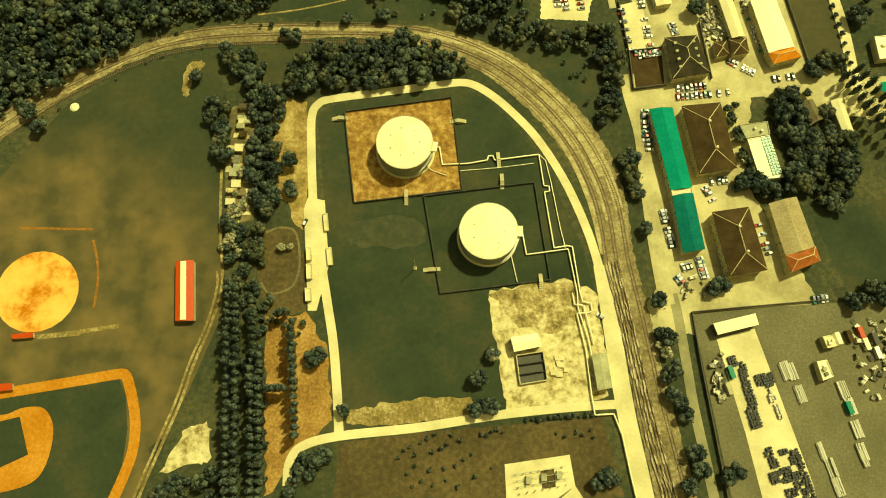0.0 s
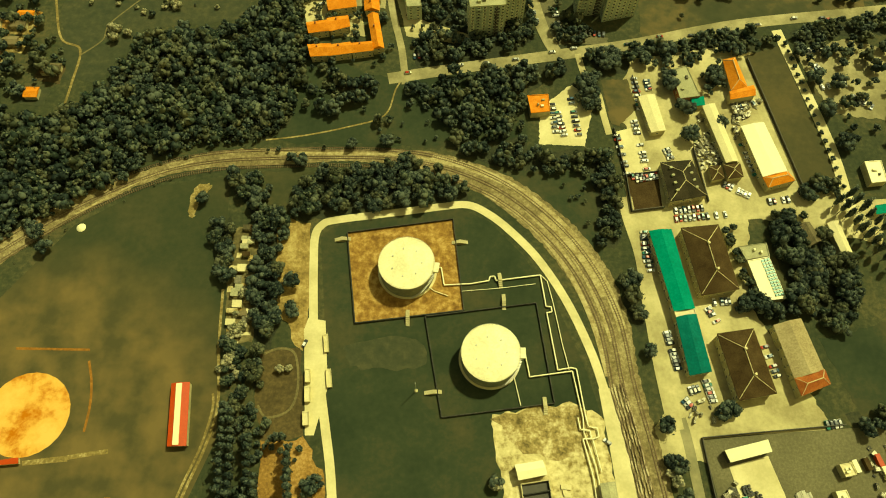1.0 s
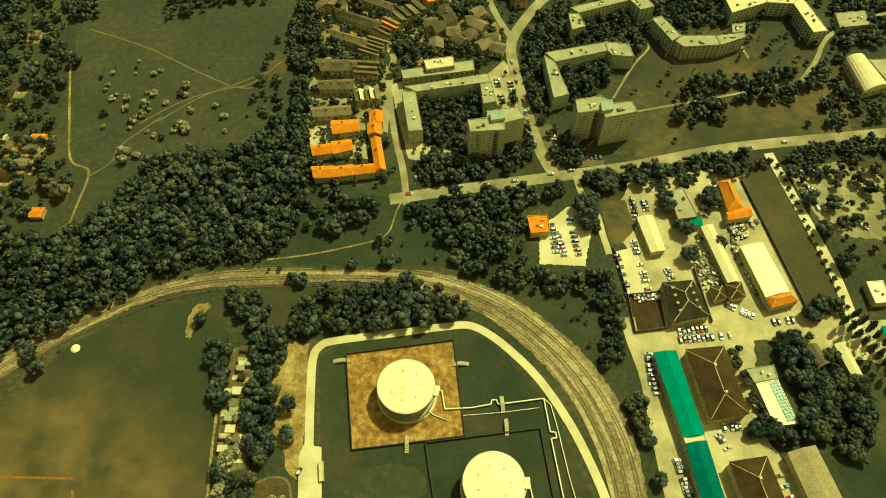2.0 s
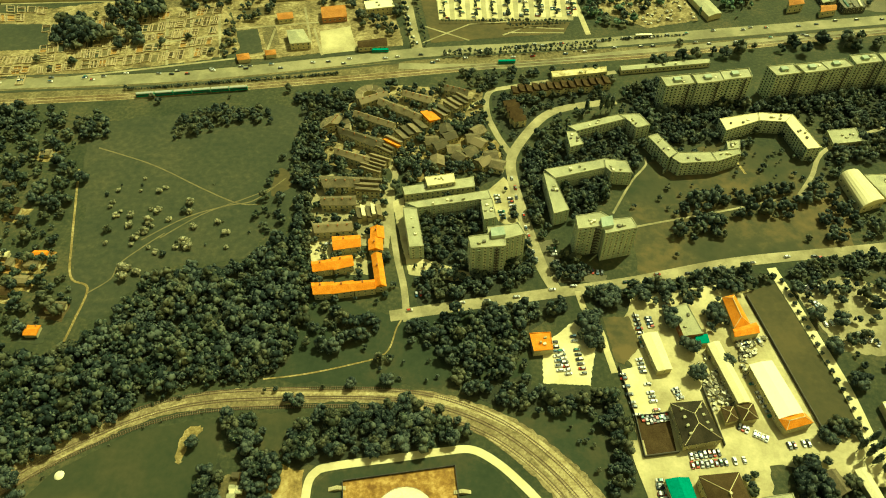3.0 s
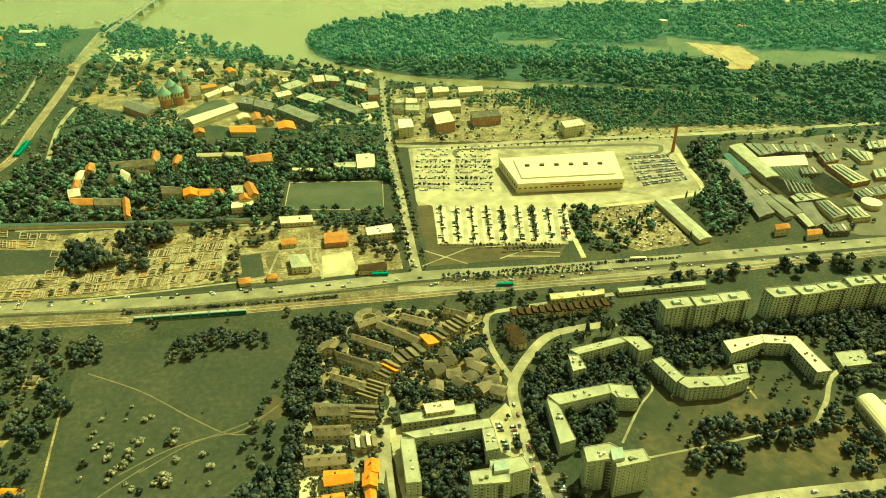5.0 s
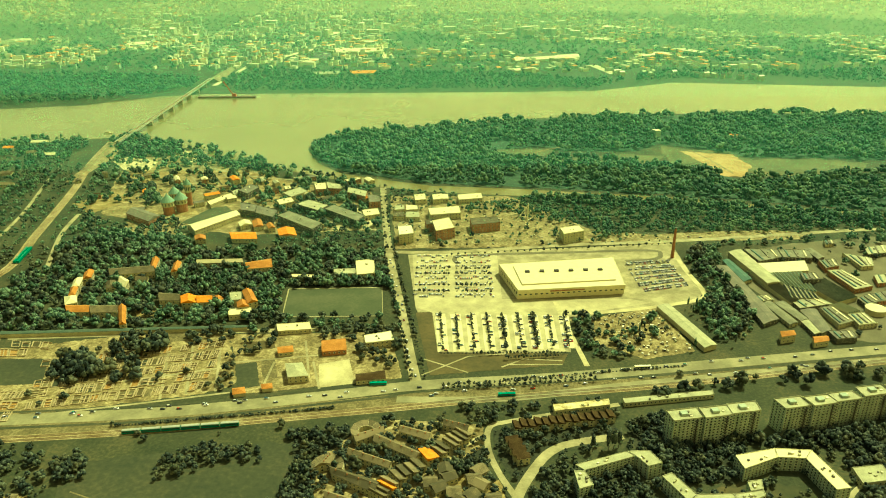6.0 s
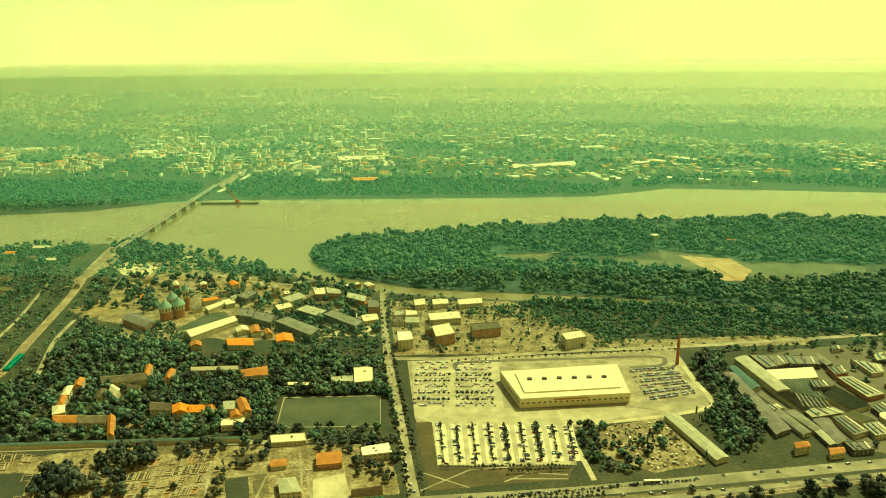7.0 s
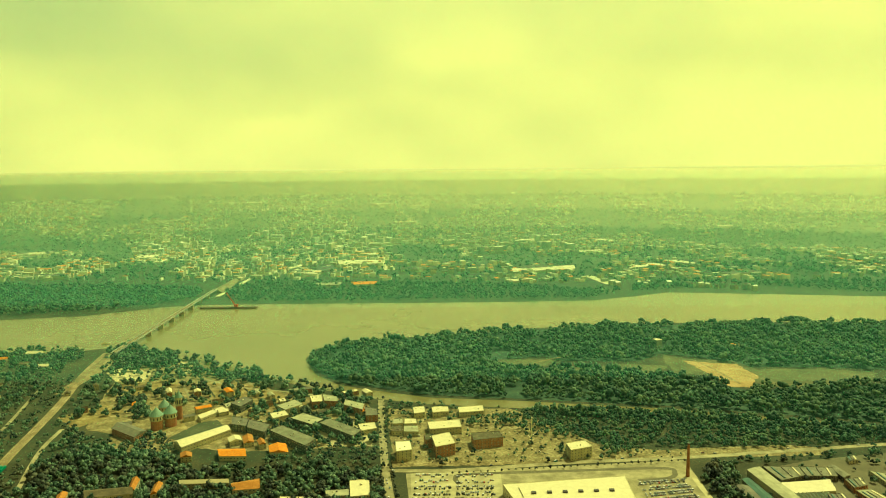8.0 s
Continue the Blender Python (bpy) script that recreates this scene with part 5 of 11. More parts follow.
FLATS = [
    ("school", "low school with a pale flat roof and a raised middle", [(-36.2, 398.6), (15.4, 410.3), (16.5, 399.5), (-34.1, 389.8)], 7, GREY_ROOF),
    ("school_hall", "raised hall of a school with a white roof", [(-20.1, 405.8), (0.9, 410.5), (2.2, 400.8), (-17.7, 396.3)], 10, PALE_ROOF),
    ("kindergarten", "long low building with an ochre flat roof", [(83.9, 548.1), (132.7, 556.5), (132.1, 548), (84.5, 538.9)], 5, BARE),
    ("kindergarten", "long low building with a grey flat roof", [(145.1, 559.1), (225.8, 571.8), (225.1, 564.8), (145.4, 551.4)], 4, GREY_ROOF),
    ("shop", "low shop with a grey flat roof among trees", [(294.5, 470.9), (318.5, 474.6), (317.9, 458.2), (293.7, 453.9)], 5, GREY_ROOF),
    ("school_wing", "flat wing beside a sports hall", [(304.1, 418.9), (327.4, 420.9), (332.6, 400.2), (310.6, 395.5)], 5, GREY_ROOF),
]
for name, label, q, h, top in FLATS:
    bldg(name, label, name.split("_")[0], q, h, "flat", 0, PLASTER, top, (max(1, int(h // 3)), 3.6), False, 4)
bldg("sports_hall", "sports hall under a pale barrel roof", "hall", [(286.2, 417.6), (300.3, 420.1), (307.8, 390.7), (288.9, 383.5)], 6, "barrel", 4.5, PLASTER, PALE_ROOF, (1, 5))
ORANGES = [[(-89.3, 308.5), (-75.8, 309.5), (-74.4, 300.5), (-86.7, 299.5)], [(-75.3, 308.6), (-63.3, 310.9), (-61.9, 302.7), (-74.1, 300.5)], [(-62.2, 310.1), (-49.7, 311.9), (-48.3, 304.9), (-61.2, 302.7)], [(-53.2, 332.7), (-46.5, 334.2), (-41.4, 307.4), (-48.1, 306.5)],
           [(-91.8, 326.4), (-79.1, 328.8), (-77.4, 320.5), (-89.6, 318.2)], [(-78.9, 330.2), (-66.4, 332.6), (-64.3, 324.1), (-76.3, 320.1)], [(-81, 349.2), (-62.8, 350.8), (-61.3, 340.9), (-78.6, 337.4)], [(-55.7, 357.8), (-47.2, 358.9), (-46, 348.7), (-54.7, 347.6)], [(-56.1, 347.1), (-47, 348), (-46.1, 337.9), (-55.1, 337.8)]]
for q in ORANGES:
    o = bldg("row_house", "cream row house with a bright orange tile roof", "house", q, 6, "gable", 2.6, PLASTER, ORANGE_TILE, (2, 3.4), True, group="orange roofed row houses", eave=0.7)
    c = lerp(q[0], q[2], .4)
    sh = Shell()
    sh.box(c[0], c[1], 7, 0.9, 0.9, 2.6)
    part("chimney", sh, BRICKRED, o)
LONGS = [[(-98.2, 410.1), (-69, 409.4), (-67.1, 399.1), (-93.3, 397.5)], [(-94.5, 388), (-69.5, 389.6), (-68.5, 379.8), (-92.5, 379.4)], [(-95.6, 361.6), (-69.7, 364.2), (-67.9, 355.1), (-93.6, 352.5)], [(-92.2, 468.5), (-52.4, 451.8), (-56, 440.9), (-88.5, 459.5)],
         [(-60.2, 507), (-23.8, 484.1), (-28.5, 476.8), (-62.3, 497.7)], [(-79.5, 489.2), (-45.9, 473.6), (-48.1, 466.4), (-80.1, 481.8)], [(-79.3, 504.9), (-56.2, 516.3), (-54.8, 509.2), (-75.2, 496.6)], [(-91.8, 443), (-62.6, 432.3), (-63.5, 423.3), (-89.1, 435.1)],
         [(-102.9, 466.8), (-96.6, 481.3), (-89, 479.2), (-91.7, 471.2)], [(-41.6, 517.5), (-17.7, 508.5), (-19.7, 499.2), (-42.5, 509.6)], [(-6.2, 526.1), (12.8, 518.4), (10.9, 510.5), (-8, 518.1)]]
for q in LONGS:
    o = bldg("row_house_terrace", "terrace of row houses under one long brown tile roof", "house", q, 6, "gable", 3.0, PLASTER, ROW_TILE, (2, 3.6), False, group="brown roofed terraces")
    qq = ccw(q)
    if math.dist(qq[0], qq[1]) < math.dist(qq[1], qq[2]):
        qq = qq[1:] + qq[:1]
    for k in range(4):
        c = lerp(lerp(qq[0], qq[1], (k + .5) / 4), lerp(qq[3], qq[2], (k + .5) / 4), .42)
        sh = Shell()
        sh.box(c[0], c[1], 7.6, 0.8, 0.8, 1.9)
        part("chimney", sh, BRICKRED, o)


for (x, y), a0 in zip([(-93.3, 469.7), (-69.4, 511.9)], (-.3, -.2)):
    o = thing("horseshoe_house", "curved row house with a pale ring-shaped tile roof", "house", "curved row houses")
    for k in range(7):
        a, b = a0 + k * .56, a0 + (k + .94) * .56
        pts = [(x + r * math.cos(t), y + r * math.sin(t)) for r, t in ((6.5, a), (12.5, a), (12.5, b), (6.5, b))]
        sh = Shell()
        sh.prism(pts, 0, 5)
        part("wall", sh, PLASTER, o)
        sh = Shell()
        sh.face([(*pts[0], 4.9), (*pts[1], 6.6), (*pts[2], 6.6), (*pts[3], 4.9)])
        sh.prism(pts, 4.6, 4.9)
        part("roof", sh, ROW_TILE, o)
        BLOCKED.append(ccw(pts))


def terrace(p0, p1, n, depth, h, tops, label, group):
    d = math.dist(p0, p1)
    ux, uy = (p1[0] - p0[0]) / d, (p1[1] - p0[1]) / d
    for k in range(n):
        s = (k % 2) * 1.5
        a, b = lerp(p0, p1, (k + .04) / n), lerp(p0, p1, (k + .96) / n)
        q = [(a[0] - uy * (depth / 2 + s), a[1] + ux * (depth / 2 + s)), (b[0] - uy * (depth / 2 + s), b[1] + ux * (depth / 2 + s)),
             (b[0] + uy * (depth / 2 - s), b[1] - ux * (depth / 2 - s)), (a[0] + uy * (depth / 2 - s), a[1] - ux * (depth / 2 - s))]
        t = tops[k % len(tops)]
        bldg("row_house", label if t is not ORANGE_TILE else "row house with a sloping orange tile roof", "house", q, h, "shed", 2.4, PLASTER, t, (2, 3.2), False, group=group, eave=.4)


ROW = "stepped row house with a sloping brown tile roof"
terrace(*[(-42.5, 457.2), (-22.6, 473)], 4, 13, 5.5, [ROW_TILE], ROW, "stepped row houses")
terrace(*[(-53.7, 439.4), (-43.2, 454.4)], 4, 14, 5.5, [ROW_TILE, ROW_TILE, ORANGE_TILE, ROW_TILE], ROW, "stepped row houses")
terrace(*[(-61.7, 416.1), (-54.1, 434.1)], 5, 16, 5.5, [ROW_TILE], ROW, "stepped row houses")
terrace(*[(-61.4, 394.2), (-60.3, 409.9)], 3, 17, 5.5, [ROW_TILE], ROW, "stepped row houses")
terrace(*[(-3.4, 495.3), (11.5, 510.9)], 4, 14, 5.5, [ROW_TILE], ROW, "stepped row houses")
terrace(*[(-22.9, 480.2), (-13.9, 486.2)], 1, 14, 5.5, [ORANGE_TILE], ROW, "stepped row houses")
terrace(*[(-13, 486.2), (-5.7, 493.8)], 2, 14, 5.5, [ROW_TILE], ROW, "stepped row houses")
terrace(*[(-67.1, 372.3), (-49.7, 376)], 5, 10, 5.0, [ROW_TILE, PALE_ROOF], ROW, "stepped row houses")
terrace(*[(48.6, 517.8), (132.8, 532.8)], 14, 9, 6.0, [BROWN_TILE], "narrow row house with a reddish brown roof", "red-brown row houses")
terrace(*[(45.6, 502.2), (52.2, 477.1)], 6, 10, 6.0, [BROWN_TILE], "narrow row house with a reddish brown roof", "red-brown row houses")
for x, y in [(-3, 459.9), (15.3, 457.4), (20.5, 452), (28.9, 436.8), (6, 435.1), (-10.3, 448.8), (0.7, 443.6), (12.9, 440.5), (-11.6, 429.7), (23.6, 430.2), (-5.3, 467.6), (-16.2, 453.5), (19.4, 466.6), (33.8, 426.6)]:
    a = rnd.uniform(0, 1.5)
    c, s = 5.2 * math.cos(a), 5.2 * math.sin(a)
    bldg("house", "small house with a brown tile roof among trees", "house", [(x + c - s, y + s + c), (x - c - s, y - s + c), (x - c + s, y - s - c), (x + c + s, y + s - c)], 5, "gable", 2.8, PLASTER, ROW_TILE, (1, 3), False, group="small houses among trees")

# shopping centre, museum, factory
mall = multi("shopping_centre", "large flat shopping centre with a pale sheet roof and glazed front", "shop", [[(54.1, 820.3), (194.2, 841.8), (191.8, 766.2), (70.9, 752)]], 12, PALE_ROOF, PALE_ROOF, (1, 6.0), True, 6, size=(3.2, 4.0))
sh = Shell()
sh.prism([(70.7, 812.2), (181.6, 830.1), (183.9, 776), (76.8, 762.9)], 12, 13.5)
part("raised_roof", sh, PALE_ROOF, mall)
for k in range(6):
    c = lerp(*[(85.5, 795.2), (170.6, 801.4)], k / 5)
    sh = Shell()
    sh.box(c[0], c[1], 13.5, 5, 4, 1.8)
    part("roof_unit", sh, DARK_WALL, mall)
q = [(70.9, 752), (191.8, 766.2)]
sh = Shell()
dx, dy = 0.3, -2.5
sh.prism([q[0], q[1], (q[1][0] + dx, q[1][1] + dy), (q[0][0] + dx, q[0][1] + dy)], 7.5, 12.6, bottom=True)
part("front_canopy", sh, PALE_ROOF, mall, "projecting pale fascia")
sh = Shell()
a, b = lerp(q[0], q[1], .3), lerp(q[0], q[1], .62)
sh.prism([a, b, (b[0], b[1] - 3.2), (a[0], a[1] - 3.2)], 9.0, 10.3, bottom=True)
part("sign_band", sh, BRICKRED, mall, "dull red sign band")


def north_lights(quad, h, n, label, glass, wall=PLASTER):
    """A hall under ridges that run from the first edge to the one across."""
    o = thing("sawtooth_hall", label, "hall", "sawtooth factory halls")
    sh = Shell()
    sh.prism(quad, 0, h)
    part("wall", sh, wall, o)
    for k in range(n):
        a, b = lerp(quad[0], quad[1], k / n), lerp(quad[0], quad[1], (k + .96) / n)
        d, c = lerp(quad[3], quad[2], k / n), lerp(quad[3], quad[2], (k + .96) / n)
        sh = Shell()
        lo, up = [(*p, h + .03) for p in (a, b, c, d)], [(*lerp(a, b, .3), h + 2.0), (*lerp(d, c, .3), h + 2.0)]
        sh.face([up[0], lo[1], lo[2], up[1]], 0)
        sh.face([lo[0], lo[1], up[0]], 0), sh.face([lo[3], up[1], lo[2]], 0)
        sh.face([lo[0], up[0], up[1], lo[3]], 1)
        part("north_light", sh, glass, o)
    BLOCKED.append(ccw(quad))


GREEN_GLASS = mat("green_roof_glass", (.02, .06, .045), (.04, .1, .075), (.07, .15, .11), scale=.1, fine=.6, rough=.4)
north_lights([(369.4, 809.4), (410.7, 812.8), (403.9, 760.8), (372.9, 774.9)], 5.44, 9, "factory hall under rows of green glazed roof ridges", (GREEN_GLASS, GREY_ROOF))
north_lights([(402.9, 772.2), (429.3, 797.6), (441.9, 748.6), (414.4, 736.2)], 5.44, 7, "factory hall under rows of dark green roof ridges", (GREEN_GLASS, FACTORY_ROOF))
north_lights([(373, 778.7), (399.9, 757.4), (398.6, 743.6), (367.2, 743.4)], 5.712, 7, "factory hall under sawtooth north lights", (FACTORY_ROOF, GLASS))
north_lights([(365.5, 835), (368.6, 809.5), (419.7, 816.1), (426.7, 843.7)], 6.12, 3, "factory hall under broad white and dark roof ridges", (PALE_ROOF, BITUMEN))
north_lights([(355.2, 778.2), (370.8, 782.8), (374.8, 740.4), (363.7, 733.6)], 5.168, 9, "narrow factory hall under small north lights", (FACTORY_ROOF, BITUMEN))
north_lights([(401.3, 729.2), (418.8, 734.6), (428.7, 716.4), (413.3, 711.2)], 4.896, 5, "factory hall under dark roof ridges", (GREEN_GLASS, PALE_ROOF))
for q, h, kind, top, label in (
    ([(316.8, 832.8), (330.4, 831.3), (336.3, 699.5), (316, 688.3)], 4.76, "gable", BITUMEN, "long factory hall with a dark bitumen roof"),
    ([(329.4, 847.8), (339.3, 851.2), (345.8, 795.4), (332.9, 787.8)], 4.76, "gable", GREEN_GLASS, "narrow factory hall with a green glazed roof"),
    ([(342.4, 865.6), (361.2, 874.4), (371.2, 780.9), (355, 776.4)], 8.16, "gable", GREY_ROOF, "tall long factory hall with a pale roof"),
    ([(366.7, 881.1), (408.9, 879.6), (405.4, 855.3), (371.9, 841.6)], 6.12, "flat", FACTORY_ROOF, "broad factory hall with a patched pale flat roof"),
    ([(409.5, 879.3), (447.3, 876), (440.9, 851.8), (406, 853.3)], 6.256, "flat", FACTORY_ROOF, "broad factory hall with a patched pale flat roof"),
    ([(401.4, 799.3), (419.5, 800.9), (417.8, 782.8), (397.5, 781.2)], 10.2, "flat", BITUMEN, "dark square factory tower block"),
    ([(365.8, 739.2), (397.9, 748.9), (408.3, 732.8), (367.7, 722)], 5.1, "flat", GREY_ROOF, "low factory hall with a bright pale flat roof"),
    ([(388.7, 723.4), (404.7, 728.8), (410.6, 694.6), (391.2, 686)], 5.1, "flat", FACTORY_ROOF, "factory hall with a pale flat roof"),
    ([(410.9, 708.9), (430.4, 712.8), (431.7, 689.3), (411, 685.5)], 5.44, "flat", GREY_ROOF, "factory hall with a pale flat roof"),
    ([(366.5, 718.7), (384.4, 721.5), (378.9, 677), (366.8, 669.9)], 4.76, "gable", BITUMEN, "dark factory hall beside a court"),
    ([(373.7, 673.4), (398.2, 673.6), (396, 659.8), (374.9, 657.3)], 5.44, "flat", BITUMEN, "low dark factory office with a flat roof"),
    ([(334.3, 735.5), (344.7, 741), (353.5, 693.6), (342.9, 688.6)], 4.08, "gable", FACTORY_ROOF, "long low hall with a grey roof"),
    ([(347.1, 735.7), (359.5, 741.1), (366.9, 701.1), (357.4, 696)], 4.08, "gable", FACTORY_ROOF, "long low hall with a grey ridge roof"),
    ([(357.5, 694.8), (367.1, 698.6), (368, 672.2), (359.1, 669.8)], 4.08, "gable", GREY_ROOF, "low hall with a pale green roof"),
    ([(330, 751.8), (347.1, 754.7), (349.4, 743.8), (332.6, 739.6)], 4.08, "flat", GREY_ROOF, "small pale factory store with a flat roof"),
    ([(442.3, 817.8), (460.9, 821.1), (473.2, 775.6), (449, 766.8)], 5.44, "flat", GREY_ROOF, "long factory hall with a dusty pale roof"),
    ([(444.4, 845.4), (466.9, 850.6), (461.6, 829.2), (442.9, 822.6)], 6.12, "flat", FACTORY_ROOF, "factory hall with a pale flat roof"),
    ([(444.1, 881.4), (454.7, 885.1), (457.7, 857.2), (446.6, 850.3)], 5.44, "gable", FACTORY_ROOF, "narrow dusty factory hall with a ridge roof"),
    ([(486.6, 871), (514.7, 855.7), (505, 832.5), (488.7, 829.2)], 4.76, "flat", GREY_ROOF, "broad pale hall beyond the factory"),
    ([(522.7, 888.9), (555.5, 898.2), (545.8, 873.1), (516.1, 866)], 4.76, "flat", GREY_ROOF, "pale hall beyond the factory"),
    ([(483.7, 914.3), (496.1, 916.2), (492.5, 903.1), (479.5, 899.4)], 4.08, "flat", FACTORY_ROOF, "small green-grey hall by the road"),
    ([(460.9, 757), (490.1, 768.6), (486.4, 746.2), (459.2, 737.9)], 4.76, "flat", FACTORY_ROOF, "factory hall with a grey flat roof"),
    ([(490.2, 805.6), (520.2, 813.5), (515.8, 792.1), (483.2, 783)], 4.76, "flat", GREY_ROOF, "factory hall with a pale flat roof"),
    ([(440.9, 745.9), (460.9, 759.8), (462.9, 740.6), (442.1, 729.8)], 4.76, "flat", FACTORY_ROOF, "sooty factory hall with a flat roof"),
):
    h += rnd.random() * .2
    o = bldg("factory_hall", label, "factory", q, h, kind, 1.3, rnd.choice((DARK_WALL, BRICKRED, PLASTER)), top, (2, 4), False, 2, group="factory halls")
    for k in range(3 if kind == "flat" else 0):
        a, b = lerp(q[0], q[1], (k + .7) / 3.4), lerp(q[3], q[2], (k + .7) / 3.4)
        a, b = lerp(a, b, .1), lerp(a, b, .9)
        c = lerp(a, b, .5)
        sh = Shell()
        sh.box(c[0], c[1], h + .07, math.dist(a, b), 1.8, .9, math.atan2(b[1] - a[1], b[0] - a[0]))
        part("skylight", sh, (GREEN_GLASS, BITUMEN, PALE_ROOF)[k], o)
x, y = [(447.7, 722.2)][0]
t = thing("round_tank", "round pale water tank with a shallow cone roof", "tank")
sh = Shell()
for k in range(28):
    a, b = math.tau * k / 28, math.tau * (k + 1) / 28
    sh.face([(x + 10 * math.cos(a), y + 10 * math.sin(a), 0), (x + 10 * math.cos(b), y + 10 * math.sin(b), 0), (x + 10 * math.cos(b), y + 10 * math.sin(b), 6), (x + 10 * math.cos(a), y + 10 * math.sin(a), 6)])
part("wall", sh, PLASTER, t)
sh = Shell()
for k in range(28):
    a, b = math.tau * k / 28, math.tau * (k + 1) / 28
    sh.face([(x + 10.4 * math.cos(a), y + 10.4 * math.sin(a), 6), (x + 10.4 * math.cos(b), y + 10.4 * math.sin(b), 6), (x, y, 8)])
part("roof", sh, PALE_ROOF, t)
small = [(-628.7, 1178.8), (-558.4, 1096.8), (-524.4, 1143.7), (-489.8, 1116.6), (-415.1, 1176.4), (-368.9, 1134), (-364.3, 1175.8), (-332.2, 1115.1), (-301.1, 1082), (-289.9, 1119.9), (-266.9, 1132.9), (-258.5, 1174.6), (-238.6, 1189), (-188.7, 1140.2), (-165.8, 1105.7), (-136.8, 1080.5), (-385.4, 1058.8), (-377.4, 1095.1), (-520.9, 1207.4), (-318.3, 1175.3), (-291.6, 1160.7), (-343.4, 1082.4), (-195.6, 1081), (-166.9, 1173.5), (-234.7, 1106.4), (-597.2, 1208.3), (-461.4, 1176.9), (-461.2, 1025.5), (-139.5, 1173.2), (-129.4, 1022.8)]
for n, (x, y) in enumerate(small):
    w, d, a = rnd.uniform(8, 26), rnd.uniform(7, 12), rnd.choice((.5, .5 + math.pi / 2)) + rnd.uniform(-.1, .1)
    c, s_ = math.cos(a), math.sin(a)
    q = [(x + c * u - s_ * v, y + s_ * u + c * v) for u, v in ((-w / 2, -d / 2), (w / 2, -d / 2), (w / 2, d / 2), (-w / 2, d / 2))]
    kind = rnd.choice(("flat", "gable", "gable"))
    top = rnd.choice((GREY_ROOF, PALE_ROOF, BITUMEN, ROW_TILE, BROWN_TILE, ORANGE_TILE))
    bldg("works_building", "small old works building among trees", "building", q, rnd.uniform(4, 9), kind, 2.5, rnd.choice((PLASTER, BRICKRED, PLASTER)), top, (2, 4), False, 2, group="old works buildings")
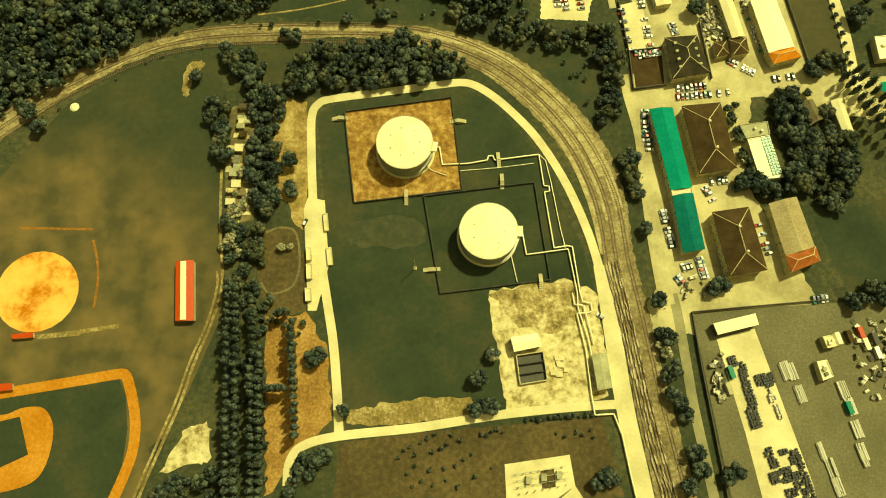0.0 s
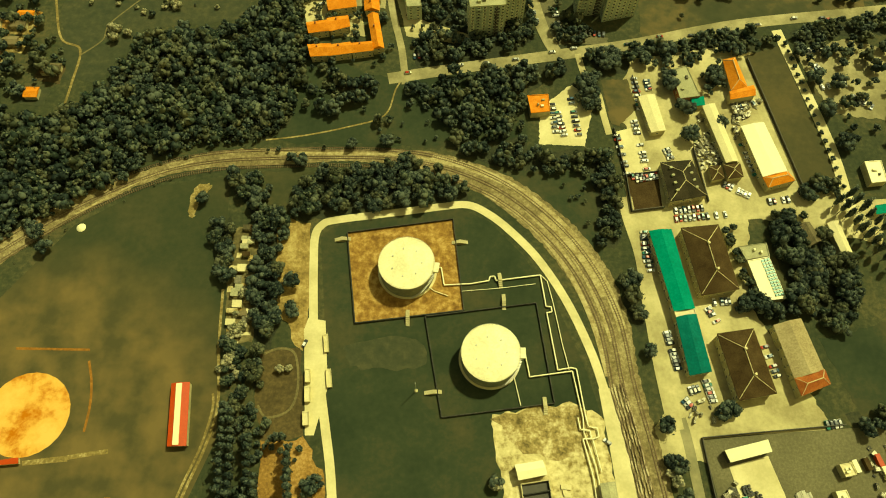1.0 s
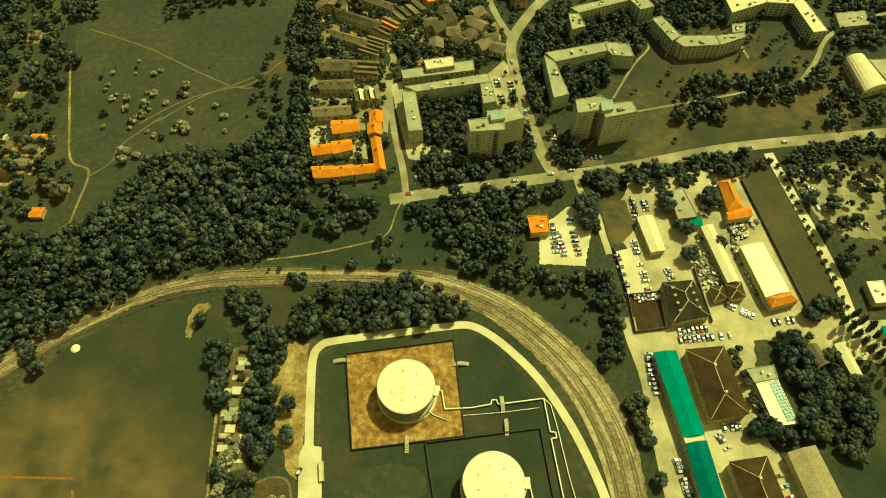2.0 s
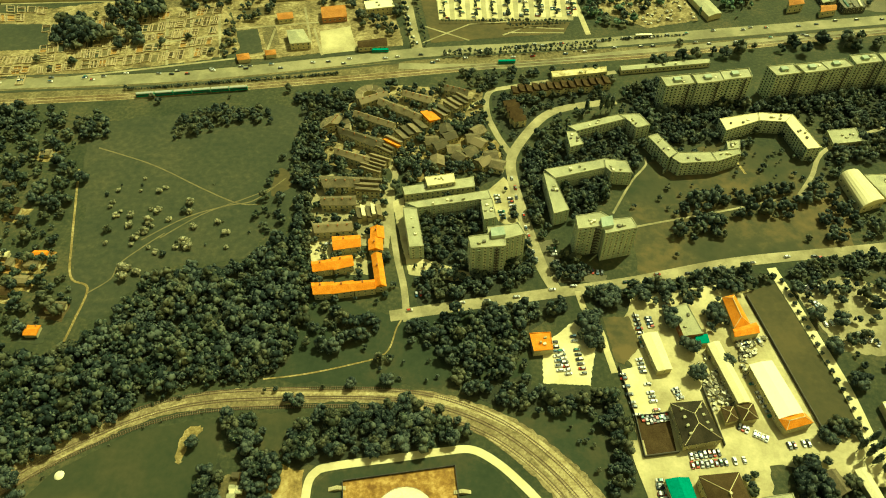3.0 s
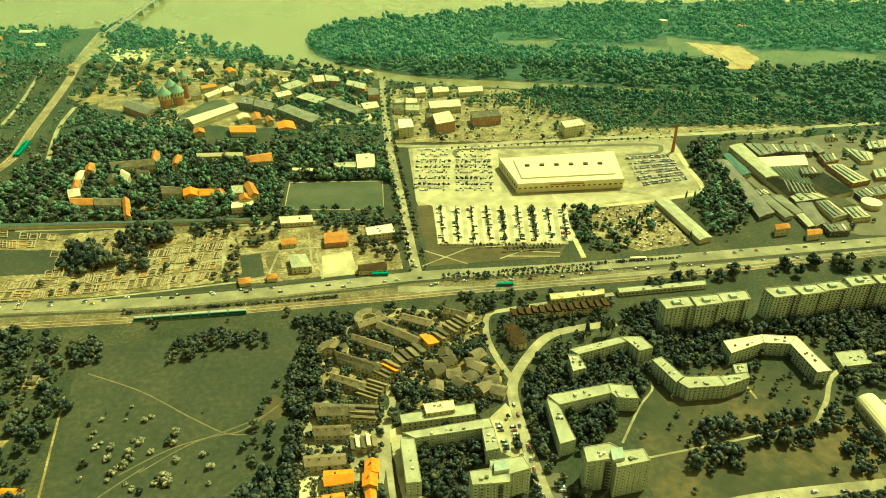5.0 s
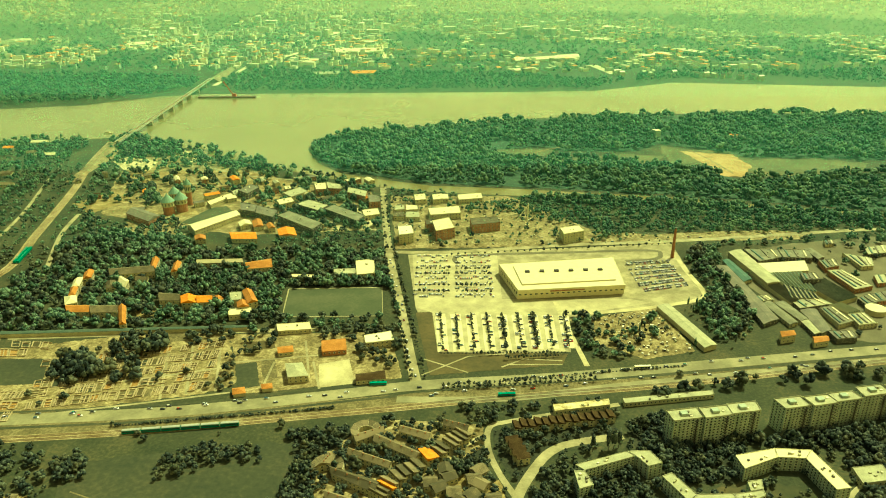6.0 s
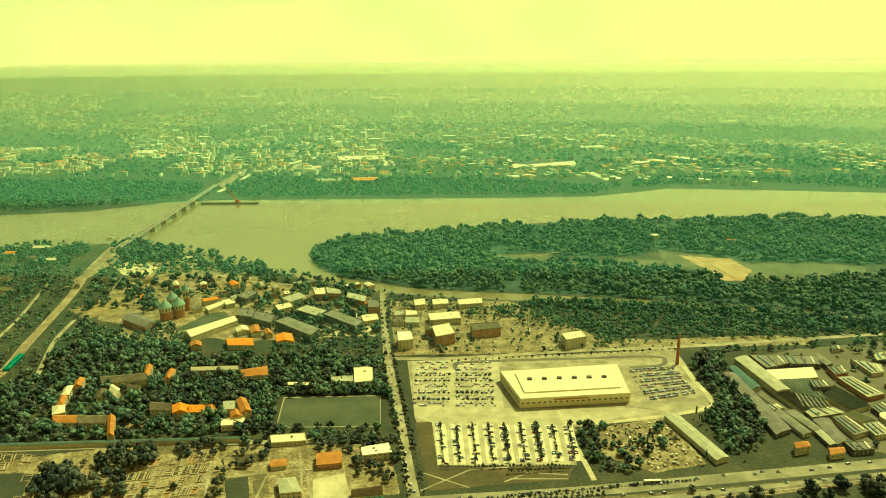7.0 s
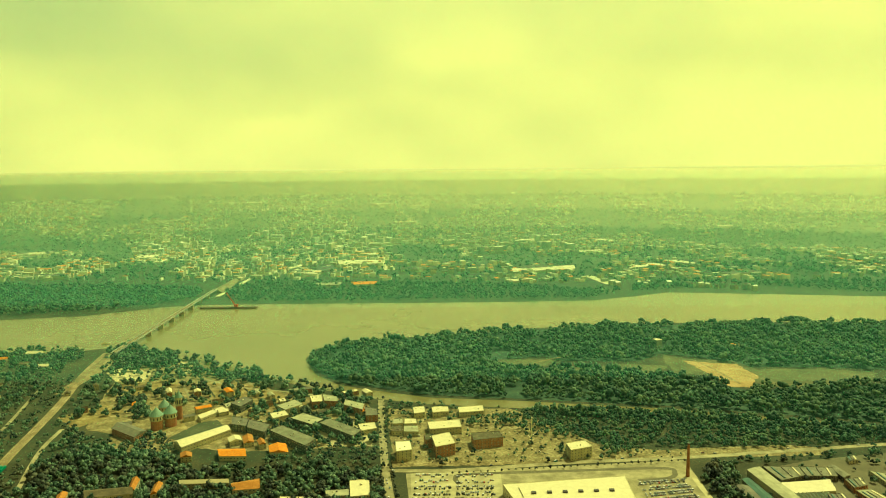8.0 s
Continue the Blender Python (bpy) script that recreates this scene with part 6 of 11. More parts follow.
BIG = [
    ("gate_house", "small house with an orange tile roof by the factory", [(324, 667.6), (338.1, 669.9), (336.3, 661.2), (320.9, 656.9)], 8, "hip", 2.5, ORANGE_TILE),
    ("gate_house", "small house with an orange tile roof by the factory", [(353, 660.5), (367.6, 662.7), (365, 653.2), (349.1, 649)], 6, "gable", 2, ORANGE_TILE),
    ("depot_hall", "long depot hall with a grey sheet roof", [(217.8, 726.6), (232.3, 731.8), (254.8, 647.2), (241, 641)], 5, "gable", 1.5, GREY_ROOF),
    ("museum", "white museum with columns and a pale roof", [(-155, 607.5), (-140, 609.4), (-130, 588), (-148, 585.4)], 6.5, "hip", 2.5, GREY_ROOF),
    ("museum_wing", "white flat museum wing", [(-88.2, 659), (-62.6, 667.8), (-57.8, 650.7), (-84.8, 644.4)], 7, "flat", 0, WHITE),
    ("courtyard_house", "courtyard house with a brick-orange tile roof", [(-128.9, 651.7), (-106.6, 656), (-102.5, 635.4), (-125.2, 631.4)], 5, "gable", 2, ORANGE_TILE),
    ("courtyard_house", "house with an orange roof", [(-170.1, 640.8), (-156.2, 643.9), (-153.2, 632.9), (-166.9, 629.8)], 4, "gable", 1.5, ORANGE_TILE),
    ("courtyard_house", "low house with a brown tile roof", [(-87.9, 593.8), (-62.9, 600.2), (-60.7, 587), (-86.5, 583.4)], 4, "gable", 2, BROWN_TILE),
    ("protective_roof", "small orange shelter roof over ruins", [(-194.4, 571.8), (-184.4, 574.4), (-180.9, 565.4), (-191.2, 562.9)], 3, "hip", 2, ORANGE_TILE),
    ("protective_roof", "small orange shelter roof over ruins", [(-170.4, 578.7), (-161.5, 580.4), (-159.1, 572.9), (-167.9, 571.2)], 3, "hip", 2, ORANGE_TILE),
    ("station_hall", "long pale flat building by a wall", [(-181.5, 686.1), (-148.1, 690.9), (-144, 676.1), (-176.9, 671.5)], 4, "flat", 0, PALE_ROOF),
    ("gasworks_hall", "long industrial hall with a pale ridge roof", [(-367.6, 958), (-320.3, 1014.4), (-306.4, 1000.3), (-350.1, 937)], 8, "gable", 4, PALE_ROOF),
    ("gasworks_hall", "dark brick hall with a gabled roof", [(-473, 1005.3), (-469.6, 1031.7), (-420.1, 995.9), (-426.2, 971.1)], 8, "gable", 4, BITUMEN),
    ("office_block", "white office block with a flat roof", [(-75.1, 940.2), (-57.1, 944.3), (-52.5, 915.7), (-71.4, 909.8)], 13, "flat", 0, WHITE),
    ("office_block", "brick-orange office block with a pale roof", [(-29.4, 958.8), (-6.3, 971.9), (1.5, 933.4), (-23.1, 921.2)], 14, "flat", 0, PALE_ROOF),
    ("office_block", "low brick-orange office wing beside a block", [(-39.8, 968.4), (-30.6, 972.8), (-25.4, 955.4), (-36.8, 951.1)], 12, "flat", 0, ROW_TILE),
    ("office_block", "brick building under construction", [(22.7, 975.4), (60.7, 982), (64, 960), (25.2, 949.4)], 12, "flat", 0, ROW_TILE),
    ("office_block", "pale office block with balconies", [(141.9, 933.7), (168.3, 944), (173, 923.5), (144.6, 911.6)], 14, "flat", 0, PALE_ROOF),
    ("office_block", "low hall with a pale flat roof", [(-37.2, 1025.4), (7.4, 1035.1), (10.4, 1006.3), (-33, 997.1)], 9, "flat", 0, PALE_ROOF),
    ("office_block", "small flat building by the river arm", [(-61.2, 1090), (-44.8, 1095.4), (-42.1, 1068.6), (-58.1, 1063.4)], 8, "flat", 0, PALE_ROOF),
    ("office_block", "small flat building by the river arm", [(-33.3, 1089.9), (-18.6, 1095.3), (-16.4, 1071.1), (-30.9, 1065.9)], 8, "flat", 0, PALE_ROOF),
    ("office_block", "long flat building by the river arm", [(6, 1092.7), (42.9, 1100.8), (43.8, 1076.5), (7.6, 1068.7)], 7, "flat", 0, PALE_ROOF),
    ("academy", "long old building with a faded tan tile roof", [(-412.3, 814.1), (-363.1, 824.1), (-354.2, 806.5), (-402, 795.2)], 8, "gable", 3.6, ROW_TILE),
    ("academy", "wing with a faded orange tile roof", [(-372.1, 845.8), (-361.9, 842.5), (-356.8, 816.1), (-363.6, 816)], 8, "gable", 3.6, OLD_ORANGE),
    ("academy", "old building with an orange tile roof among trees", [(-435.8, 802.8), (-427.1, 809.2), (-421.3, 788.9), (-429.2, 784.3)], 8, "gable", 3.6, OLD_ORANGE),
    ("academy", "old building with a cream roof among trees", [(-438.4, 782.7), (-431.2, 790.4), (-424.7, 766.5), (-431.8, 763.5)], 8, "hip", 3.6, PALE_ROOF),
    ("academy", "old building with an orange roof among trees", [(-431.8, 762), (-424.1, 763.5), (-417.9, 743.6), (-424.9, 742.2)], 8, "hip", 3.6, OLD_ORANGE),
    ("academy", "cream corner building among trees", [(-428, 739.4), (-416.1, 742.3), (-407, 725.9), (-417.6, 720.5)], 8, "hip", 3.6, PALE_ROOF),
    ("academy", "long old building with a faded orange tile roof", [(-415.8, 719.2), (-390, 719.4), (-383.5, 703.8), (-407, 703.6)], 8, "gable", 3.6, OLD_ORANGE),
    ("academy", "long old building with a tan tile roof", [(-388.9, 718.1), (-359.4, 719.6), (-354, 704), (-381.1, 702.5)], 8, "gable", 3.6, ROW_TILE),
    ("academy", "cross wing with an orange tile roof", [(-358.9, 718.3), (-350.3, 718.4), (-333.7, 679.3), (-340.3, 678)], 8, "gable", 3.6, OLD_ORANGE),
    ("academy", "long old building with a tan tile roof", [(-327.9, 751.4), (-303.2, 747.3), (-298.3, 732.2), (-320, 732)], 8, "gable", 3.6, ROW_TILE),
    ("academy", "long old building with a bright orange tile roof", [(-300.6, 743.2), (-283, 743.3), (-277.5, 726.9), (-293.7, 725.5)], 8, "gable", 3.6, ORANGE_TILE),
    ("academy", "long old building with a bright orange tile roof", [(-282.2, 742.7), (-265.9, 742.8), (-260.5, 727.8), (-276.7, 726.4)], 8.3, "gable", 3.6, ORANGE_TILE),
    ("academy", "low wing with an orange tile roof", [(-264.9, 742.7), (-251.6, 740), (-250.9, 730.5), (-260.2, 730.4)], 7, "gable", 3.6, OLD_ORANGE),
    ("academy", "grey flat-roofed house between orange roofs", [(-248.2, 749.9), (-235.3, 751.4), (-229.9, 732.1), (-241.9, 730.6)], 9, "flat", 3.6, GREY_ROOF),
    ("academy", "tall house with a steep orange tile roof", [(-234.4, 750.8), (-224.3, 753.7), (-210.5, 726.2), (-220.3, 720.8)], 10, "gable", 3.6, ORANGE_TILE),
    ("academy", "wing with an orange tile roof", [(-233.8, 727.3), (-222.8, 730.1), (-218.1, 718.1), (-229.6, 715.4)], 8, "gable", 3.6, OLD_ORANGE),
    ("academy", "pale low forecourt building", [(-240, 716.6), (-216.3, 719.4), (-212.4, 705.2), (-235.4, 701.2)], 6, "flat", 3.6, PALE_ROOF),
    ("academy", "house with an orange tile roof among trees", [(-339.5, 829.2), (-331, 832.6), (-327.3, 808.3), (-333.7, 803.5)], 8, "gable", 3.6, OLD_ORANGE),
    ("academy", "long narrow pale building behind a lawn", [(-316, 840.6), (-260.9, 844.3), (-257.8, 837.6), (-312.6, 833.9)], 6, "gable", 3.6, PALE_ROOF),
    ("academy", "building with a faded orange tile roof behind a lawn", [(-253.2, 831.5), (-224.3, 843.4), (-217, 818.6), (-246.2, 813.6)], 8, "gable", 3.6, OLD_ORANGE),
    ("academy", "small tan-roofed house among trees", [(-400.4, 780.6), (-391.1, 783.7), (-382.9, 764.5), (-392, 761.5)], 7, "hip", 3.6, ROW_TILE),
    ("academy", "small cream-roofed house among trees", [(-388.7, 794.4), (-374.8, 782.3), (-371.4, 763.1), (-384.8, 777.7)], 7, "gable", 3.6, PALE_ROOF),
    ("academy", "low pale changing rooms behind the field", [(-191.1, 804.8), (-161.6, 803.5), (-161, 795.7), (-189, 797.1)], 5, "flat", 3.6, PALE_ROOF),
    ("academy", "low hall behind the playing field", [(-143.7, 818.8), (-117.8, 822.2), (-114.6, 806.3), (-140.4, 804.6)], 6, "flat", 3.6, GREY_ROOF),
    ("academy", "sports hall with a pale green roof", [(-119.6, 839), (-97.5, 844.2), (-92.3, 803.7), (-113, 798.8)], 8, "flat", 3.6, PALE_ROOF),
    ("academy", "small house among park trees", [(-372.5, 796.7), (-356.8, 793.7), (-354.9, 784.6), (-368.5, 786)], 6, "gable", 3.6, ROW_TILE),
    ("office_block", "dark green glazed office block with a flat roof", [(-319, 1048), (-291.8, 1037.9), (-287.3, 1008.7), (-309.8, 1015.9)], 10, "flat", 0, BITUMEN),
    ("office_block", "dark green glazed office block with a flat roof", [(-290.3, 1035.4), (-256.3, 1015.8), (-255.5, 985.5), (-285.2, 1004)], 10, "flat", 0, BITUMEN),
    ("office_block", "long modern office block with dark glass bands", [(-250, 989.6), (-237.3, 1008.2), (-181.6, 960.6), (-190, 935.3)], 11, "flat", 0, FACTORY_ROOF),
    ("office_block", "modern office block with dark glass bands", [(-231.4, 1034.6), (-217.8, 1054.8), (-183.8, 1029.5), (-195.6, 1007.7)], 12, "flat", 0, GREY_ROOF),
    ("office_block", "long modern office block with dark glass bands", [(-187.6, 1017.6), (-176.4, 1034.7), (-125.2, 989.4), (-133.5, 967)], 11, "flat", 0, FACTORY_ROOF),
    ("office_block", "office block with a green-grey flat roof", [(-266.5, 1095.7), (-245.9, 1123.9), (-227.6, 1103.9), (-249.1, 1076.7)], 9, "flat", 0, GREY_ROOF),
    ("office_block", "pale low office wing", [(-268.7, 1063.9), (-249.3, 1077), (-240.1, 1058.6), (-258.8, 1043.4)], 8, "flat", 0, PALE_ROOF),
    ("office_block", "brick office block with a pale flat roof", [(-225, 1138.3), (-207.8, 1144.2), (-200.5, 1112.1), (-216.1, 1109.3)], 10, "flat", 0, PALE_ROOF),
    ("office_block", "brick office block with a flat roof", [(-206.5, 1147.2), (-182.6, 1135.1), (-177.3, 1112), (-198.3, 1114.9)], 10, "flat", 0, GREY_ROOF),
    ("office_block", "brick office block with a flat roof", [(-166.9, 1120.5), (-134.9, 1100.6), (-134.4, 1073.4), (-165.1, 1095.1)], 10, "flat", 0, GREY_ROOF),
    ("office_block", "brick office block with a dark roof", [(-132.1, 1084.1), (-114.2, 1078.7), (-109.6, 1049.9), (-126.2, 1047.5)], 10, "flat", 0, BITUMEN),
    ("office_block", "dark flat-roofed works hall", [(-339.6, 1107.2), (-327.7, 1138.9), (-310.1, 1124.2), (-319.8, 1090.5)], 9, "flat", 0, BITUMEN),
    ("office_block", "long low works hall with a pale roof", [(-375.1, 1064.7), (-350.9, 1105), (-342.3, 1093.9), (-364.9, 1049.3)], 6, "flat", 0, PALE_ROOF),
    ("office_block", "small works building with a grey roof", [(-351.6, 1113.4), (-345.9, 1124.8), (-338.1, 1113.3), (-343.1, 1096.6)], 6, "flat", 0, GREY_ROOF),
    ("office_block", "pale low hall beside the avenue", [(-134.4, 1023.7), (-112, 1031), (-106.3, 1007.1), (-127.2, 997.8)], 7, "flat", 0, PALE_ROOF),
    ("office_block", "small house with a grey roof beside the avenue", [(-86.7, 1046.1), (-74.2, 1048.5), (-72.1, 1028.8), (-86, 1026.4)], 6, "flat", 0, GREY_ROOF),
    ("office_block", "small house with a pale roof beside the avenue", [(-70.8, 1048.5), (-54.7, 1046), (-52.2, 1028.7), (-69.4, 1026.3)], 6, "flat", 0, PALE_ROOF),
    ("office_block", "small house with a tan roof beside the avenue", [(-86.2, 1019.2), (-73.1, 1019.1), (-70.8, 998.1), (-85.3, 998.1)], 6, "flat", 0, ROW_TILE),
    ("office_block", "small house with a grey roof beside the avenue", [(-69.8, 1019.1), (-50.9, 1019.1), (-48.2, 995.8), (-68.3, 995.8)], 6, "flat", 0, GREY_ROOF),
    ("office_block", "small pale building by the river arm", [(-24.8, 1098.3), (-9, 1098.2), (-7.9, 1076.7), (-23.4, 1074.1)], 6, "flat", 0, PALE_ROOF),
    ("workshop", "low hall with a bright orange tile roof", [(-303.3, 935.7), (-268.7, 937.7), (-260, 913.7), (-293.6, 913.7)], 6, "gable", 3, ORANGE_TILE),
    ("workshop", "low hall with a bright orange tile roof", [(-240.6, 948), (-219.6, 954.3), (-209.6, 925.5), (-233, 925.5)], 6, "gable", 3, ORANGE_TILE),
    ("workshop", "low hall with an orange tile roof", [(-283.5, 978.2), (-273.1, 987.1), (-263.1, 960.7), (-274.7, 954.3)], 6, "gable", 3, ORANGE_TILE),
    ("workshop", "small house with an orange tile roof", [(-346.5, 923.6), (-332.8, 925.6), (-327.4, 911.8), (-340.9, 909.8)], 6, "gable", 3, ORANGE_TILE),
    ("workshop", "small house with an orange tile roof", [(-260.3, 965), (-254, 971.5), (-245.2, 954.3), (-253.4, 950.1)], 6, "gable", 3, ORANGE_TILE),
    ("workshop", "low hall with a pale ridge roof", [(-302.1, 973.8), (-288.7, 982.6), (-281.3, 967.2), (-294.6, 958.6)], 6, "gable", 3, PALE_ROOF),
]
for n, (name, label, q, h, kind, rise, top) in enumerate(BIG):
    h += .06 * (n % 15)
    wall = BRICKRED if "brick" in label else DARK_WALL if ("dark" in label or "green glazed" in label) else PLASTER
    if top == ORANGE_TILE and "bright" not in label:
        top = OLD_ORANGE
    win = (max(1, int(h // 3.3)), 4.0) if name not in ("depot_hall", "protective_roof") else None
    bldg(name, label, name.split("_")[0], q, h, kind, rise, wall, top, win, False, boxes=5 if name == "factory_hall" else 2, block=True)

# ---- tank farm ----


def ring(cx, cy, r, z, n=48):
    return [(cx + r * math.cos(math.tau * k / n), cy + r * math.sin(math.tau * k / n), z) for k in range(n)]


def disc(sh, cx, cy, r, z0, z1, n=48, r1=None, top=True, m=0):
    a, b = ring(cx, cy, r, z0, n), ring(cx, cy, r if r1 is None else r1, z1, n)
    for k in range(n):
        sh.face([a[k], a[(k + 1) % n], b[(k + 1) % n], b[k]], m)
    if top:
        sh.face(b, m)


# shade on the tank sides is put into this dark wall colour
TANK_WALL_SHADED = mat("shaded_tank_wall", (0.11, 0.13, 0.09), (0.18, 0.195, 0.13), (0.26, 0.265, 0.18), scale=0.15, fine=0.9, rough=0.5)
TANK_ROOF = mat("tank_roof", (0.62, 0.57, 0.35), (0.72, 0.67, 0.43), (0.78, 0.73, 0.49), scale=0.12, fine=0.8, rough=0.5)
BUND = mat("bund_wall", (0.02, 0.021, 0.017), (0.038, 0.038, 0.03), (0.07, 0.068, 0.05), scale=0.3, fine=1.5)


def storage_tank(cx, cy, r, h, label, out):
    t = thing("storage_tank", label, "storage tank", "storage tanks in the bunds")
    sh = Shell()
    disc(sh, cx, cy, r, 0, h, top=False)
    part("wall", sh, TANK_WALL_SHADED, t)
    sh = Shell()
    disc(sh, cx, cy, r + 0.25, h, h + 0.35, top=False)
    disc(sh, cx, cy, r + 0.25, h + 0.35, h + 1.6, r1=0.8)
    part("roof", sh, TANK_ROOF, t)
    for z in (3.5, 7.0):
        sh = Shell()
        disc(sh, cx, cy, r + 0.18, z, z + 0.3, top=False)
        part("wind_girder", sh, TANK_WALL_SHADED, t)
    sh = Shell()
    disc(sh, cx, cy, r + 1.2, 0, 0.35)
    part("base_ring", sh, CONCRETE, t)
    for k in range(36):
        a = math.tau * k / 36
        sh = Shell()
        sh.box(cx + (r + .1) * math.cos(a), cy + (r + .1) * math.sin(a), h + .3, .12, .12, 1.1, a)
        part("rail_post", sh, STEEL, t)
    sh = Shell()
    rr = ring(cx, cy, r + .1, h + 1.4, 36)
    sh.tube(rr + rr[:1], 0.07, 4)
    part("handrail", sh, STEEL, t)
    ox, oy = math.cos(out), math.sin(out)
    sh = Shell()
    sh.box(cx + ox * (r + .6), cy + oy * (r + .6), h - .6, 4.0, 5.5, 1.2, out)
    part("platform", sh, TANK_ROOF, t, "white platform at the roof edge")
    sh = Shell()
    for k in range(24):
        a = out - 0.2 - k * 0.045
        z = (h - .8) * (1 - k / 24)
        sh.box(cx + (r + .7) * math.cos(a), cy + (r + .7) * math.sin(a), z, 1.0, .7, .12, a)
    part("stairway", sh, STEEL, t, "curved steel stairway")
    for k in range(7):
        sh = Shell()
        a = k * 0.9
        disc(sh, cx + r * .55 * math.cos(a), cy + r * .55 * math.sin(a), .4, h + .7, h + 1.6, 8)
        part("roof_hatch", sh, STEEL, t)
    BLOCKED.append([(cx + (r + 2) * math.cos(k / 8 * math.tau), cy + (r + 2) * math.sin(k / 8 * math.tau)) for k in range(8)])


TA, TB = [(-21.2, 156.6), (23.3, 108)]
RT = 14.9
storage_tank(*TA, RT, 12, "round white storage tank with a shallow roof inside a brown bund", -0.15)
storage_tank(*TB, RT, 12, "round white storage tank with a shallow roof inside a grassy bund", 0.0)


def bund(quad, label, floor, fl_label):
    t = thing("bund_enclosure", label, "bund", "bund enclosures")
    q = ccw(quad)
    sh = Shell()
    sh.prism([lerp(p, lerp(q[0], q[2], .5), .004) for p in q], 0, 0.14)
    part("bund_floor", sh, floor, t, fl_label)
    for a, b in zip(q, q[1:] + q[:1]):
        n = max(1, round(math.dist(a, b) / 7.0))
        ang = math.atan2(b[1] - a[1], b[0] - a[0])
        for k in range(n):
            c = lerp(a, b, (k + .5) / n)
            sh = Shell()
            sh.box(c[0], c[1], 0, math.dist(a, b) / n - .06, .5, 1.5, ang)
            part("wall_panel", sh, BUND, t)


BROWN_BUND = mat("bund_soil", (0.15, 0.075, 0.02), (0.27, 0.15, 0.042), (0.46, 0.3, 0.11), scale=0.09, fine=0.32, bump=0.3, mix=0.4, rough=0.95)
BA, BB = [(-55.8, 179.6), (3.5, 189.2), (9.9, 134.5), (-47.9, 126.2)], [(-10.7, 130.6), (48.7, 139.3), (55.8, 85.5), (-1.1, 77.4)]
bund(BA, "low concrete bund wall round a bare brown soil floor", BROWN_BUND, "bare brown soil floor")
bund(BB, "low concrete bund wall round a dark grass floor", LAWN, "dark grass floor")


def stile(x, y, a, l=9.0):
    t = thing("bund_crossing", "stepped concrete crossing over a bund wall", "stairs", "bund crossings")
    for k in range(9):
        u = (k - 4) * l / 9
        sh = Shell()
        sh.box(x + math.cos(a) * u, y + math.sin(a) * u, 0, l / 9 - .04, 2.0, 2.4 - abs(k - 4) * .45, a)
        part("step", sh, PLASTER, t)


for (x, y), a in zip([(-58.1, 175.4), (7.4, 174.7), (-20.1, 129.8), (-5.7, 90), (29.5, 152.1), (31.3, 139.7), (51, 84.2)], (0.1, 0.05, 1.6, 0.1, 1.65, 1.6, 1.6)):
    stile(x, y, a)


def pipe_run(pts, r, z, label):
    t = thing("pipeline", label, "pipe", "pipelines of the tank farm")
    for a, b in zip(pts, pts[1:]):
        sh = Shell()
        sh.tube([(*a, z), (*b, z)], r, 6)
        part("pipe", sh, WHITE, t)
        n = max(1, int(math.dist(a, b) / 9))
        for k in range(n):
            c = lerp(a, b, (k + .5) / n)
            sh = Shell()
            sh.box(c[0], c[1], 0, .4, .9, z - r, math.atan2(b[1] - a[1], b[0] - a[0]))
            part("pipe_support", sh, PLASTER, t)


P = "pale insulated pipeline on low supports"
pipe_run([(-8.8, 158.6), (-2.7, 159), (-1, 148.7), (12.9, 149.6), (23.3, 151.7), (24, 154.1), (26.4, 154.4), (27.3, 151.8), (51.5, 155.5), (53.8, 137.4), (56.6, 137.1), (56.8, 134.2), (54, 133.8), (58.3, 102.6), (65.2, 103.9), (67.9, 103.4), (71.1, 78.5)], .42, 1.1, P)
pipe_run([(36.1, 110.7), (41.8, 110.4), (43.7, 98.7), (56.8, 100.7), (65.7, 102.1), (69.6, 78.5), (69.6, 71), (74.2, 55.1), (76, 43.7)], .38, 1.3, P)
pipe_run([(51.8, 155.5), (55.1, 152.2), (57.8, 139.1), (61.7, 115.1), (64.3, 102.7)], .28, .8, P)
pipe_run([(33.6, 100.4), (35.9, 97.6), (38.7, 84)], .28, .8, P)
pipe_run([(-11.1, 148.9), (-6.4, 145.3), (1.3, 142.5)], .25, .8, P)
pipe_run([(8.9, 145.5), (28.9, 147.5), (48.9, 150.5)], .2, .6, P)
pipe_run([(67, 78.4), (67.9, 72.5), (72.6, 72), (73, 68.1), (68.9, 67.8), (72.8, 49.3), (74.7, 26.8), (76, 17.3), (85.3, 17.9), (88.9, 8), (92, -10.5), (94.1, -21.3), (97.2, -35.9)], .42, 1.4, P)
pipe_run([(71.1, 78.5), (72.1, 74), (76.4, 73.2), (76.8, 69.1), (73.6, 67.9), (77, 52.2)], .36, 1.4, P)
mast = thing("lightning_mast", "thin steel lightning mast on the lawn", "mast")
x, y = [(-14.3, 90.8)][0]
sh = Shell()
sh.tube([(x, y, 0), (x, y, 9), (x, y, 16)], .22, 6)
part("pole", sh, STEEL, mast)
sh = Shell()
sh.box(x, y, 0, 1.6, 1.6, .5)
part("base", sh, CONCRETE, mast)

